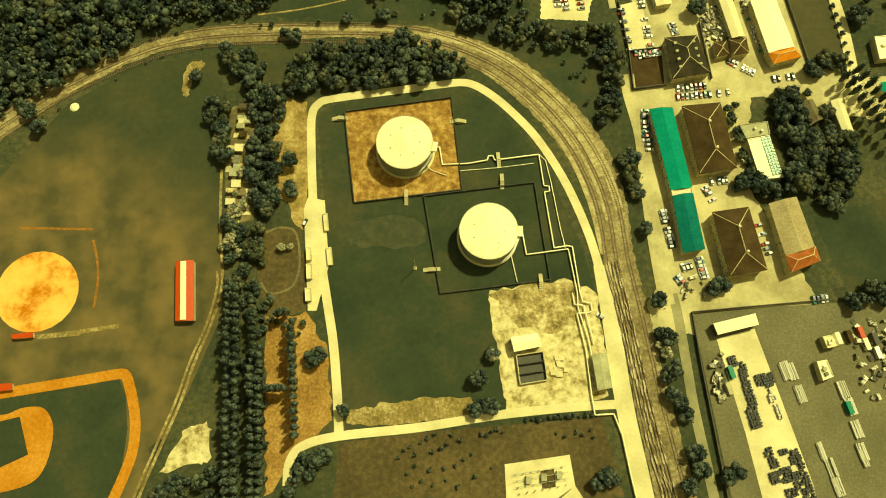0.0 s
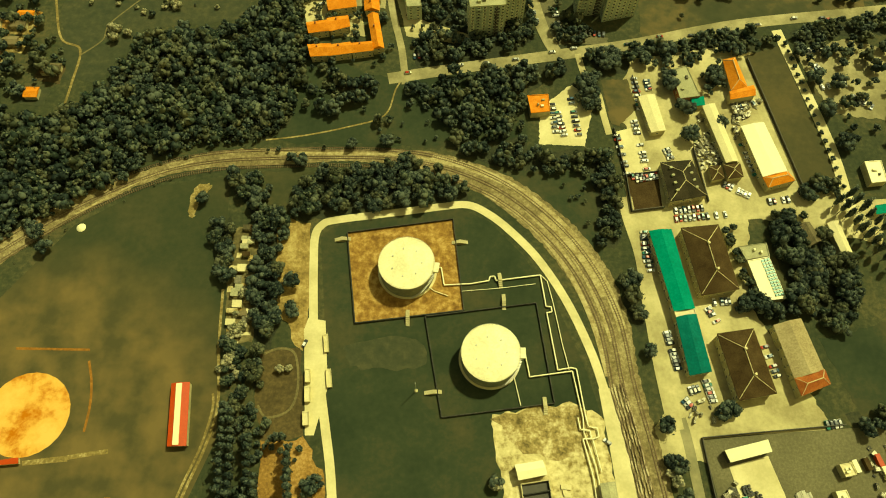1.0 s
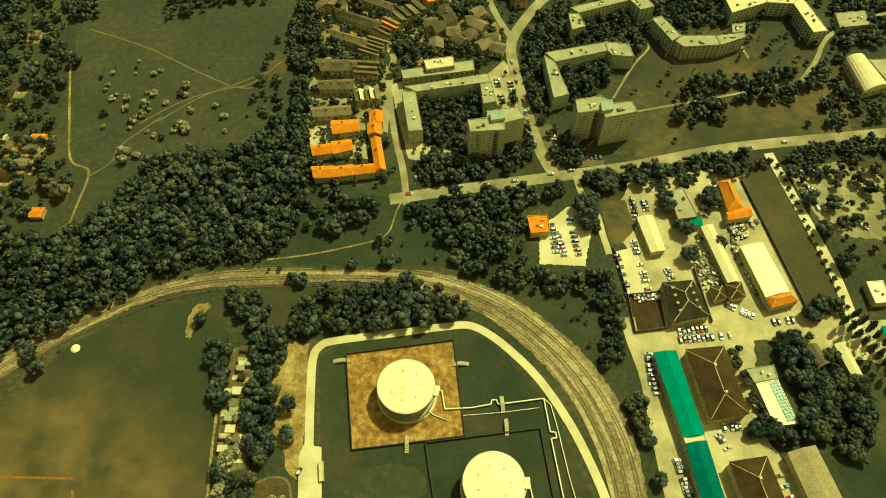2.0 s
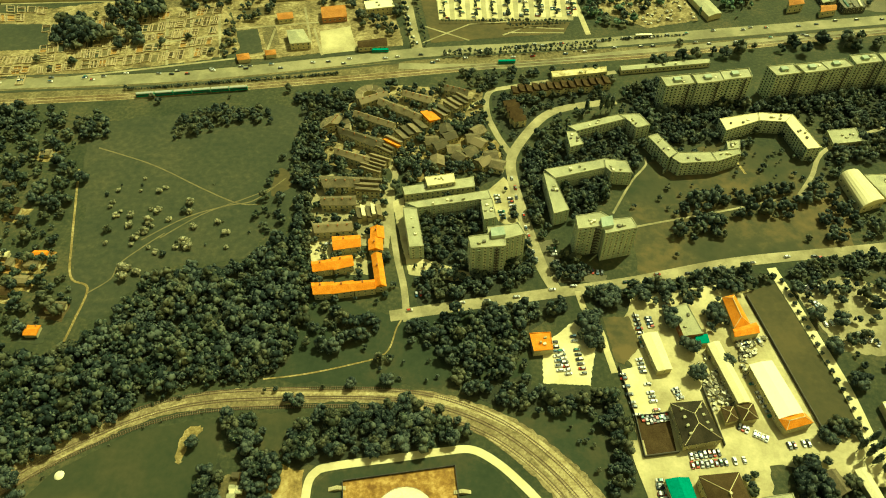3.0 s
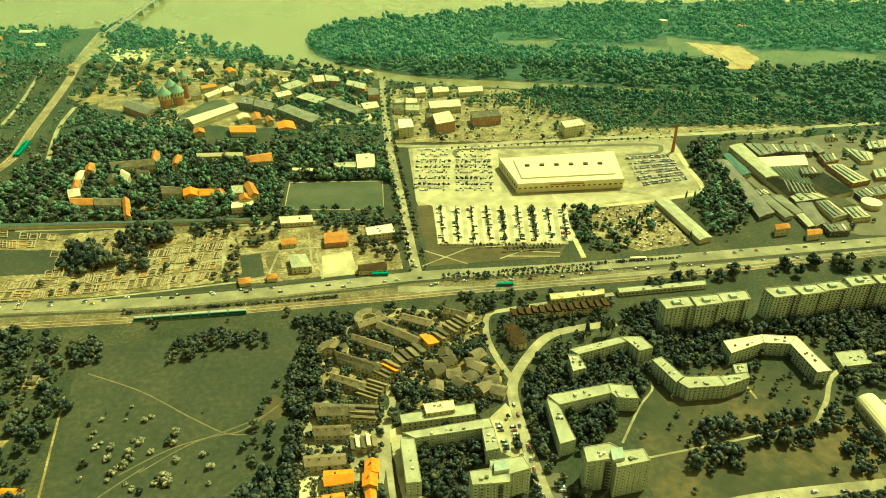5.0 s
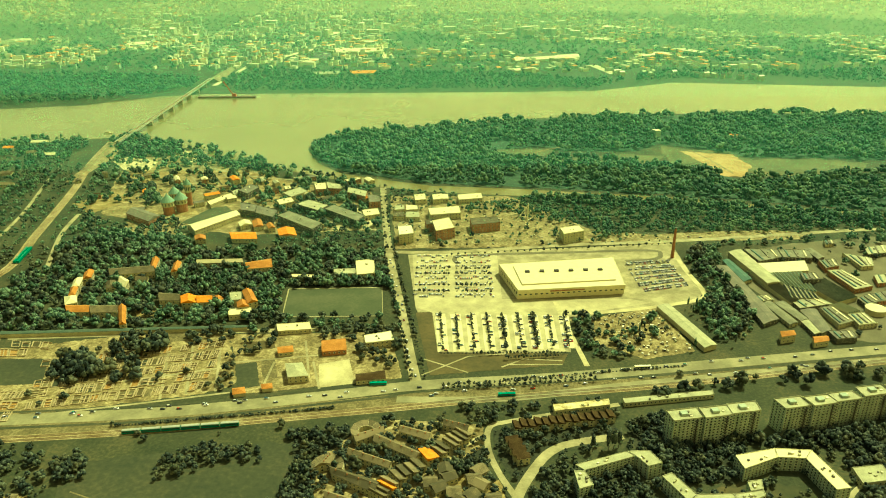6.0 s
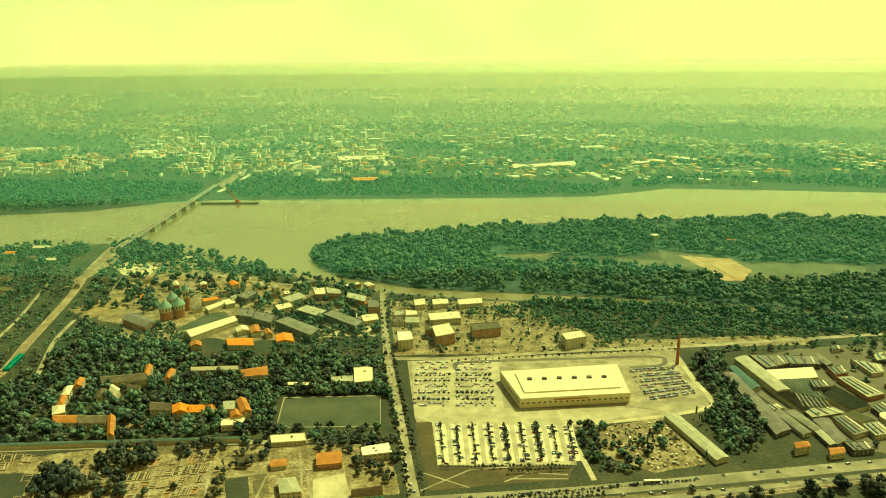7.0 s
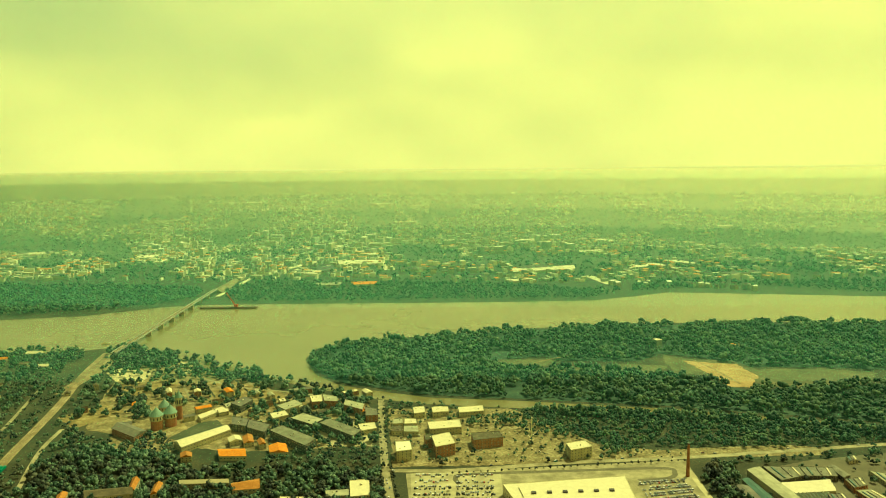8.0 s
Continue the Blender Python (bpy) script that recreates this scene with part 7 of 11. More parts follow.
# pump station
basin = thing("settling_basin", "open dark settling basin with concrete walls", "basin")
q = ccw([(37.6, 45.9), (51.1, 48.1), (53, 34), (39.4, 31.6)])
for a, b in list(zip(q, q[1:] + q[:1])) + [(lerp(q[0], q[3], f), lerp(q[1], q[2], f)) for f in (.33, .66)]:
    c = lerp(a, b, .5)
    sh = Shell()
    sh.box(c[0], c[1], 0, math.dist(a, b), .5, 2.2, math.atan2(b[1] - a[1], b[0] - a[0]))
    part("basin_wall", sh, PLASTER if a in q else BUND, basin)
sh = Shell()
sh.prism(q, 0, .3)
part("basin_floor", sh, DARK_WALL, basin)
slabs = thing("concrete_slabs", "broken concrete slabs beside the basin", "slab")
for k in range(10):
    x, y = lerp(lerp(*[(54.5, 47.6), (63.1, 49.7)], rnd.random()), lerp(*[(55, 35.5), (63.6, 37.3)], rnd.random()), rnd.random())
    sh = Shell()
    sh.box(x, y, .1, rnd.uniform(2, 4), rnd.uniform(1.5, 3), rnd.uniform(.3, 1.2), rnd.uniform(-.1, .2))
    part("slab", sh, CONCRETE, slabs)
for q in ([(-64.1, 119.5), (-61.7, 119.9), (-60.3, 110.2), (-62.6, 109.8)], [(-61.2, 100.8), (-58.6, 101.2), (-57.1, 91.7), (-59.8, 91.3)]):
    bldg("loading_dock", "long low concrete loading platform beside the access road", "platform", q, 1.3, "flat", 0, PLASTER, CONCRETE, None, boxes=0)
for q in ([(-71, 91.5), (-68.4, 91.8), (-67.6, 83.9), (-70.2, 83.6)], [(-70.8, 78.8), (-67.9, 79.1), (-67.1, 72.3), (-70, 71.9)], [(-71.6, 100.7), (-69.2, 100.7), (-68.5, 93.9), (-70.9, 93.6)]):
    bldg("booth", "small pale booth beside the access road", "booth", q, 2.4, "flat", 0, PLASTER, PALE_ROOF, None, boxes=0)


# ---- railways ----
def track(line, label, sleepers=True):
    t = thing("railway_track", label, "railway track", "railway tracks")
    pts = smooth(line, steps=14)
    for off in (-.75, .75):
        o = offset(pts, off)
        sh = Shell()
        for i in range(len(o) - 1):
            a, b = offset(o[i:i + 2], .09), offset(o[i:i + 2], -.09)
            sh.prism([a[0], a[1], b[1], b[0]], .25, .48)
        part("rail", sh, RUST, t)
    if sleepers:
        sh, run = Shell(), 0.0
        for a, b in zip(pts, pts[1:]):
            d = math.dist(a, b)
            while run < d:
                c = lerp(a, b, run / d)
                sh.box(c[0], c[1], .12, .3, 2.5, .14, math.atan2(b[1] - a[1], b[0] - a[0]))
                run += 1.3
            run -= d
        part("sleeper_bed", sh, plain("sleeper%d" % len(bpy.data.materials), (.17, .13, .08), .9), t, "dusty wooden sleepers", "stuff")


ARC = [(-256.1, 159), (-217.8, 190.6), (-175.1, 215.5), (-142.4, 225.6), (-110.3, 229), (-61.7, 230.9), (-25.8, 229.7), (1.9, 223.5), (30.9, 209.8), (57.5, 186.6), (77, 159.6), (88.8, 128.3), (92.6, 97.6), (98.2, 67), (105.2, 24.5), (114.4, -21)]
for d in (-7.0, -1.5, 4.5):
    track(offset(smooth(ARC, steps=2), d), "curved railway track on sandy ballast")
for d in (-2.2, 2.2):
    track(offset(smooth([(-552.9, 479.2), (-379.2, 502.3), (-264.6, 514.6), (-147.9, 533.1), (-50.8, 548.6), (49.9, 565.6), (207.3, 587.6), (416.7, 627.5), (685.4, 676)], steps=2), d), "double track of a suburban railway", False)
    track(offset(smooth([(-573.2, 718.4), (-547, 824.8), (-572.4, 942.7), (-618.1, 1138.4), (-665.9, 1304), (-695.8, 1449.6)], steps=2), d), "railway track leading to the bridge", False)
SLEEP = [(88.2, 93.8), (92.4, 72.9), (97.8, 41.1), (103, 10.9), (110.4, -21.1)]
goods = thing("timber_piles", "rows of old timber and rails stacked between tracks", "timber", "", "stuff")
sh = Shell()
pts = smooth(SLEEP, steps=20)
for p, q2 in zip(pts, pts[1:]):
    for d in (-3.0, -1.4, 0.2, 2.0, 3.4):
        if rnd.random() < .75:
            c = offset([p, q2], d + rnd.uniform(-.3, .3))[0]
            sh.box(c[0], c[1], .12, rnd.uniform(2.5, 5.5), rnd.uniform(.3, .9), rnd.uniform(.3, .9), math.atan2(q2[1] - p[1], q2[0] - p[0]) + rnd.uniform(-.08, .08))
part("timber", sh, mat("old_timber", (.1, .07, .04), (.24, .18, .1), (.45, .38, .24), scale=.2, fine=1.0, rand="island"), goods, "", "stuff")

# ---- trees ----


ICO_PHI = (1 + 5 ** .5) / 2
ICO = [Vector(p).normalized() for p in ((-1, ICO_PHI, 0), (1, ICO_PHI, 0), (-1, -ICO_PHI, 0), (1, -ICO_PHI, 0), (0, -1, ICO_PHI), (0, 1, ICO_PHI), (0, -1, -ICO_PHI), (0, 1, -ICO_PHI), (ICO_PHI, 0, -1), (ICO_PHI, 0, 1), (-ICO_PHI, 0, -1), (-ICO_PHI, 0, 1))]
ICO_TRI = ((0, 11, 5), (0, 5, 1), (0, 1, 7), (0, 7, 10), (0, 10, 11), (1, 5, 9), (5, 11, 4), (11, 10, 2), (10, 7, 6), (7, 1, 8), (3, 9, 4), (3, 4, 2), (3, 2, 6), (3, 6, 8), (3, 8, 9), (4, 9, 5), (2, 4, 11), (6, 2, 10), (8, 6, 7), (9, 8, 1))
OCT = [Vector(p) for p in ((1, 0, 0), (0, 1, 0), (-1, 0, 0), (0, -1, 0), (0, 0, 1), (0, 0, -1))]
OCT_TRI = ((0, 1, 4), (1, 2, 4), (2, 3, 4), (3, 0, 4), (1, 0, 5), (2, 1, 5), (3, 2, 5), (0, 3, 5))


def crown(seed, lobes, leaves, size, tall=1.0, spread=0.62, core=0.95, shag=(.88, 1.1), fine=True):
    """A leafy crown about 1 wide in radius: several lobes with many leaf clumps standing off them."""
    r = random.Random(seed)
    v, f = [], []
    solid, tri = (ICO, ICO_TRI) if fine else (OCT, OCT_TRI)
    ls = []
    for k in range(lobes):
        a, d = math.tau * (k + r.random() * .6) / lobes, spread * (0 if k == 0 else r.uniform(.55, 1.0))
        ls.append((Vector((d * math.cos(a), d * math.sin(a), tall * (r.uniform(.85, 1.25) if k == 0 else r.uniform(.4, 1.05)))), r.uniform(.3, .54)))
    for c, rad in ls:
        n = len(v)
        v += [tuple(c + Vector((p.x, p.y, p.z * tall)) * rad * core * r.uniform(.66, 1.16)) for p in solid]
        f += [(a + n, b + n, d + n) for a, b, d in tri]
    for _ in range(leaves):
        c, rad = r.choice(ls)
        d = Vector((r.gauss(0, 1), r.gauss(0, 1), r.gauss(.3, 1))).normalized()
        p = c + Vector((d.x, d.y, d.z * tall)) * rad * r.uniform(*shag)
        nrm = (d + Vector((r.gauss(0, .3), r.gauss(0, .3), r.gauss(.1, .3)))).normalized()
        u = nrm.orthogonal().normalized()
        w = nrm.cross(u)
        a, s = r.uniform(0, math.tau), size * r.uniform(.55, 1.35)
        u, w = (math.cos(a) * u + math.sin(a) * w) * s, (math.cos(a) * w - math.sin(a) * u) * s * r.uniform(.6, 1)
        n = len(v)
        v += [tuple(p - u), tuple(p - w * .8), tuple(p + u), tuple(p + w)]
        f.append((n, n + 1, n + 2, n + 3))
    return np.array(v), f


def trunk_shell(h, r):
    sh = Shell()
    a, b = ring(0, 0, r, -0.1, 6), ring(0, 0, r * .5, h, 6)
    for k in range(6):
        sh.face([a[k], a[(k + 1) % 6], b[(k + 1) % 6], b[k]])
    for k in range(3):
        t = math.tau * k / 3
        sh.tube([(0, 0, h * .6), (h * .35 * math.cos(t), h * .35 * math.sin(t), h * 1.25)], r * .35, 4)
    return sh


NEAR = [crown(s, 12, 420, .095, spread=.74) for s in range(6)]
MID = [crown(20 + s, 8, 76, .15, spread=.72) for s in range(7)]
FAR = [crown(40 + s, 5, 11, .2, spread=.7) for s in range(6)]
POPLAR = [crown(60 + s, 6, 120, .2, 4.2, .3) for s in range(4)]
DISTANT = [crown(100 + s, 5, 10, .28, fine=False) for s in range(6)]
BUSH = [crown(80 + s, 4, 50, .19, .7) for s in range(4)]


TONES = {LEAF_PARK: (LEAF_PARK, LEAF_PARK, LEAF_PARK, LEAF, LEAF_DARK), LEAF: (LEAF, LEAF, LEAF_DARK, LEAF_DARK, LEAF_OLIVE), LEAF_DARK: (LEAF_DARK, LEAF_DARK, LEAF_DARK, LEAF, LEAF_OLIVE), LEAF_HAZED: (LEAF_HAZED, LEAF_HAZED, LEAF_HAZED, LEAF_HAZED_PALE, LEAF_HAZED_PALE)}


def merged(name, label, category, placed, templates, material, flat=1.0):
    """One leafy mass from many crowns: placed holds x, y, z, radius, height factor."""
    vs, fs, base, tone = [], [], 0, []
    tones = TONES.get(material, (material,))
    for x, y, z, s, tall in placed:
        tv, tf = templates[rnd.randrange(len(templates))]
        a = rnd.uniform(0, math.tau)
        c, sn = math.cos(a), math.sin(a)
        vs.append(np.stack([x + s * (c * tv[:, 0] - sn * tv[:, 1]), y + s * (sn * tv[:, 0] + c * tv[:, 1]), z + s * tall * tv[:, 2]], 1))
        fs += [tuple(i + base for i in q) for q in tf]
        tone += [rnd.randrange(len(tones))] * len(tf)
        base += len(tv)
    if not vs:
        return None
    me = bpy.data.meshes.new(name)
    me.from_pydata(np.concatenate(vs).tolist(), [], fs)
    me.polygons.foreach_set("use_smooth", [True] * len(fs))
    for m in tones:
        me.materials.append(m)
    me.polygons.foreach_set("material_index", tone)
    return tagged(new(name, me), label, category, "", "stuff")


SEGS = np.array([(*a, *b, w / 2) for pts, w in ROADS for a, b in zip(pts, pts[1:])])


def clear(points, gap=2.0):
    """Keeps the points that stand on no road and in no building."""
    if not len(points):
        return []
    p = np.array(points, float)
    ok = np.ones(len(p), bool)
    for ax, ay, bx, by, hw in SEGS:
        near = (abs(p[:, 0] - (ax + bx) / 2) < abs(ax - bx) / 2 + hw + gap) & (abs(p[:, 1] - (ay + by) / 2) < abs(ay - by) / 2 + hw + gap) & ok
        if near.any():
            d = np.array([bx - ax, by - ay])
            t = np.clip(((p[near] - (ax, ay)) @ d) / max(d @ d, 1e-6), 0, 1)
            ok[near] &= np.hypot(*(p[near] - (ax, ay) - t[:, None] * d).T) > hw + gap
    for q in BLOCKED:
        qa = np.array(q)
        lo, hi = qa.min(0) - gap, qa.max(0) + gap
        for i in np.nonzero(ok & (p > lo).all(1) & (p < hi).all(1))[0]:
            c = qa.mean(0)
            if inside(p[i] + (c - p[i]) / max(1e-6, np.hypot(*(c - p[i]))) * gap, q) or inside(p[i], q):
                ok[i] = False
    return [points[i] for i in np.nonzero(ok)[0]]


def scatter(poly, step, keep=1.0, gap=2.0, jitter=.45):
    xs, ys = [p[0] for p in poly], [p[1] for p in poly]
    out, y = [], min(ys)
    while y < max(ys):
        x = min(xs)
        while x < max(xs):
            p = (x + rnd.uniform(-jitter, jitter) * step, y + rnd.uniform(-jitter, jitter) * step)
            if rnd.random() < keep and inside(p, poly):
                out.append(p)
            x += step
        y += step
    return clear(out, gap)


def grow(pts, lo, hi, tall=(1.0, 1.4), z=1.5):
    return [(x, y, z + slope_height(math.hypot(x, y)), lo * .72 + (hi * 1.22 - lo * .72) * rnd.random() ** 1.35, rnd.uniform(*tall)) for x, y in pts if math.hypot(x, y) < 4800]


def tree_kind(name, templates, material, label, group, h, r, trunk_h):
    """The first tree of a kind with its trunk and crown; the others are copies."""
    made = []
    for v, f in templates:
        me = bpy.data.meshes.new("crown")
        me.from_pydata((v * (r, r, h)).tolist(), [], f)
        me.polygons.foreach_set("use_smooth", [True] * len(f))
        me.materials.append(material)
        t = thing(name, label, "tree", group, at=(0, 0, -500))
        o = part("crown", me, material, t)
        o.location = (0, 0, trunk_h * .6)
        part("trunk", trunk_shell(trunk_h, .28), BARK, t)
        made.append(t)
    return made


PLANTED = []


def plant(kinds, pts, lo=.8, hi=1.25):
    for x, y in pts:
        k = kinds[rnd.randrange(len(kinds))]
        m = Matrix.Translation((x, y, 0)) @ Matrix.Rotation(rnd.uniform(0, math.tau), 4, "Z") @ Matrix.Scale(rnd.uniform(lo, hi), 4)
        waiting = [o for o in kinds if o not in PLANTED]
        if waiting:
            PLANTED.append(waiting[0])
            waiting[0].matrix_basis = m
        else:
            copy_thing(k, m @ Matrix.Diagonal((*[1 / v for v in k.scale], 1)))
    return pts


OAKS = tree_kind("tree", NEAR, LEAF_DARK, "broad dark green leafy tree", "broad trees", 4.0, 4.2, 3.0)
SILVERS = tree_kind("silver_tree", NEAR[:3], LEAF_PALE, "pale silvery leafed tree", "silver trees", 3.6, 3.6, 2.5)
POPLARS = tree_kind("poplar", POPLAR, LEAF_DARK, "slim upright dark poplar", "poplars", 2.5, 3.2, 2.0)
BUSHES = tree_kind("young_bush", BUSH[:3], LEAF_DARK, "small round young bush", "young bushes", 1.5, 1.4, .5)

# trees set singly round the tank farm and the workshops
plant(OAKS, clear([(-47.4, 17.7), (18.2, 33.8), (21, 20.6), (16.2, 18.3), (24.6, 20.1), (25.3, 46.3), (109.4, 109.6), (113.5, 105), (106.6, 112.7), (109, 103.4), (112.5, 35.7), (116.2, 40), (110.4, 58.5), (114.5, 55.6), (110, 74.6), (117.8, 23.3), (120.2, 17.9), (122.9, 0.5), (125, -7.4), (142.7, -8.5), (138.4, -11.1), (139.2, 81), (142.4, 84), (145.2, 82.6), (118.9, -15.3), (113.9, 27.4), (-61.6, 44.5), (-64.3, 41.6), (-83.4, 148.4), (-82.3, 133.7), (-80.6, 130.5), (-90.1, 177), (-139.5, 198.9), (-227.8, 174.8), (-221.7, 166.3), (-233.3, 179.9), (-182.1, 219.8), (-187.6, 212.4), (-91.3, 226.8), (-85.6, 225), (-57.1, 236.6), (-35.9, 238.8), (79.7, -10.6), (75.4, -14.6), (82.3, -13.2), (-65.5, -4.8), (-59.9, -6), (-56, -3.3), (-62.2, -12.6), (-68.9, -15.3), (-67.9, -10.1), (-71.2, -20.5), (-60.3, 0.6)], .5), .75, 1.15)
plant(SILVERS, clear([(-110.2, 106.3), (-111.4, 109.4), (-107.2, 142.8), (-105, 138.9), (-109.4, 140.8), (-110.7, 121.4), (-108.7, 118.9), (-112.1, 117.6), (-112, 103.8), (-108.8, 101.3), (-106.6, 123.4), (112.5, 48.4), (114.5, 35.8), (-84.4, 100.5), (109.9, 52.1), (-106.4, 97), (-113, 114.1), (-115.5, 100), (-108.9, 141.4), (-103.2, 128.5), (-110.9, 130), (-80, 101.1), (25.3, 45.2)], -3), .5, .9)
plant(OAKS, clear([(100.4, 302.1), (96.1, 306.7), (105.1, 305.5), (97.4, 297.5), (103.4, 299.4), (121.6, 309.1), (123, 302.6), (136, 310.8), (136.7, 304.7), (140.4, 310.9), (136.2, 290.1), (135.9, 282.9), (141.6, 268.3), (143.9, 264.9), (143.4, 245.8), (85.5, 279.7), (83.4, 283.7), (86.9, 274.9), (166.3, 293), (166.4, 287.1), (162.6, 289.7), (163.9, 256), (221.7, 311.1), (222.6, 286.5), (226.9, 289.7), (230, 265.8), (240.5, 286.8), (235.7, 243.1), (237.3, 240.3)], -1.5), .9, 1.4)
ROWS_P = [lerp(*[(-108.6, 80.3), (-99.9, -23.9)], k / 26) for k in range(27)] + [lerp(*[(-94.7, 64.2), (-88, -23.8)], k / 22) for k in range(23)] + [lerp(*[(-75, 60.1), (-69.5, 5.8)], k / 15) for k in range(16)] + [lerp(*[(-83.1, 64.4), (-76, 66)], k / 3) for k in range(3)] + [lerp(*[(-87.3, 27.3), (-73.3, 27.5)], k / 5) for k in range(5)]
ROWS_P += [lerp(*[(-103.8, 75.9), (-95.6, -23.9)], k / 24) for k in range(25)] + [lerp(*[(-89.5, 47), (-84.2, -23.7)], k / 18) for k in range(19)]
ROWS_P += [lerp(*[(220.5, 201.1), (242.8, 163.5)], k / 9) for k in range(10)] + [lerp(*[(227.4, 204.8), (245.4, 180.6)], k / 6) for k in range(7)]
plant(POPLARS, ROWS_P, .8, 1.1)
plant(POPLARS, [(108.0, 494.1), (120.8, 496.5), (125.1, 497.3), (129.0, 498.9)], 1.0, 1.3)
plant(OAKS, clear([lerp(*[(215.4, 319.5), (230.6, 208.2)], k / 18) for k in range(19)], -4), .3, .42)
plant(BUSHES, [(-20.2, -4.2), (-17.6, -1), (-14.9, 1.2), (-12, -2.7), (-9.4, 3.4), (-6.7, 5.3), (-2.6, 6.7), (-3.8, -1.3), (0.3, 0.1), (3, 2), (5.7, 6.8), (9.9, 4.2), (-11.9, -8), (-15.9, -12), (-5, -9.2), (1.8, -9.1), (7.3, -7.7), (11.4, -4.3), (15.5, -2.3), (19.6, 7), (22.4, 6.5), (25.1, 8.4), (27.9, 9.8), (30.7, 8.5), (-9, -14.5), (-13, -17.1), (-3.5, -16.5), (3.2, -14.3), (8.7, -16.8), (16.9, -12.8), (25.1, -8.8), (41.9, 14.9), (47.5, 15.5), (53.1, 16.1), (58.7, 16.8), (64.2, 15.7), (66.8, 9), (69.5, 7.7), (57, 8.1), (61.2, 7.1), (73.8, 10.5), (75, 6.5)], .7, 1.25)

# woods and hedges, grown together
WOODS = []


def wood(name, label, poly, step, lo, hi, lod, material=LEAF, keep=1.0, gap=2.5, tall=(.9, 1.3), z=1.2):
    pts = scatter(poly, step, keep, gap)
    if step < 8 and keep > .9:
        # darker base colour laid only beneath closely planted woods
        surface("wood_floor", poly, 0.03, WOODFLOOR, "dark-coloured ground laid under trees", "ground", edge=1.5)
    return merged(name, label, "trees", grow(pts, lo, hi, tall, z), lod, material)


wood("woodland", "dense broadleaf wood beside the railway", [(-386.5, 248.2), (-296.2, 266.1), (-248.2, 250.6), (-235.3, 256.8), (-215.4, 273.8), (-201.7, 309.9), (-175.7, 323.3), (-139.2, 328.9), (-117.4, 356.7), (-99.3, 349), (-90.5, 293.4), (-90.3, 306.6), (-92.8, 277.8), (-95.3, 251.6), (-106.2, 242.9), (-117.3, 239.3), (-153.1, 236.8), (-178.7, 223.4), (-201.5, 205.4), (-225.4, 186.8), (-255.9, 167.7), (-342.2, 154.4)], 5.8, 3.4, 5.4, MID)
wood("wood_edge", "loose trees and bushes at the edge of the wood", [(-89.6, 298.9), (-68.9, 286.9), (-47.5, 283), (-36.9, 283.2), (-32.9, 272.5), (-53.1, 261.5), (-80.5, 258.9), (-91.5, 265)], 6.8, 2.2, 4.6, MID, LEAF_DARK, keep=.8)
wood("wood_edge", "loose trees and bushes south of the through road", [(-34.1, 281.4), (-13, 292.6), (37.3, 291.8), (46.9, 279.5), (44.6, 247.6), (22.4, 253.3), (-1.7, 257.9), (-26.3, 265)], 7.2, 2.2, 4.8, MID, LEAF_DARK, keep=.72, gap=1)
wood("undergrowth", "low bushes between the trees of the wood", [(-381.7, 240.5), (-294.3, 261.9), (-246.6, 246.7), (-235.3, 256.8), (-214.6, 271.7), (-201, 307.5), (-174.8, 319.9), (-138.5, 325.5), (-116.9, 354), (-99.7, 343.8), (-91.2, 293.4), (-90.3, 306.6), (-92.8, 277.8), (-95.3, 251.6), (-106.2, 242.9), (-116.9, 237.4), (-152.1, 233.1), (-178, 220.9), (-200.3, 202.1), (-224.1, 183.7), (-254.5, 164.7), (-340.3, 151.6)], 6.2, 1.6, 3.0, FAR, LEAF, keep=.8, gap=1, z=.4)
wood("lineside_bushes", "low bushes and brambles along the railway", [(-263.9, 167.4), (-222.1, 197.6), (-177.4, 220.6), (-143.2, 232.9), (-111, 237.2), (-104.3, 235.8), (-143, 230.7), (-177, 217.7), (-221.4, 193.3), (-262.9, 162.3)], 4.5, .6, 1.5, FAR, LEAF_OLIVE, keep=.6, gap=.3, z=.2)
wood("lineside_bushes", "low bushes and brambles along the railway", [(-253.9, 147.7), (-213.4, 183), (-172.7, 209.1), (-141.6, 218.3), (-109.6, 221), (-109.3, 218.1), (-141.2, 214.6), (-172.1, 204.8), (-212.8, 178.8), (-253.2, 143.8)], 5, .6, 1.4, FAR, LEAF_OLIVE, keep=.5, gap=.3, z=.2)
wood("garden_trees", "trees and bushes among garden plots", [(-545.7, 501.8), (-348.2, 497.3), (-311.2, 486.5), (-278.6, 421.3), (-259.6, 351.6), (-252.3, 316.2), (-241.4, 306.9), (-244.2, 271.2), (-275.5, 266.4), (-386.5, 248.2)], 8.0, 2.2, 4.6, MID, keep=.8)
wood("thicket", "thicket of dark trees north of the tank farm", [(-89.3, 199.7), (-84.7, 211.2), (-73.9, 217.9), (-48.2, 222), (-28.9, 225.2), (-6.2, 223.4), (12.6, 212.8), (11.7, 202), (-28, 197.1), (-53.3, 192.5), (-65.8, 190.2), (-84.5, 186.4)], 5.4, 3.0, 4.6, NEAR, LEAF_DARK, gap=1.0)
wood("tree_belt", "belt of trees beside garden sheds", [(-125.8, 215.2), (-112.6, 218), (-98.5, 203.1), (-90.8, 185.6), (-88.5, 135.2), (-90.8, 106.6), (-92.5, 91.1), (-96.8, 88.6), (-106.1, 144.8), (-108.1, 185.3), (-117.3, 199.2), (-124.3, 206.3)], 5.8, 2.8, 4.4, NEAR, LEAF_DARK)
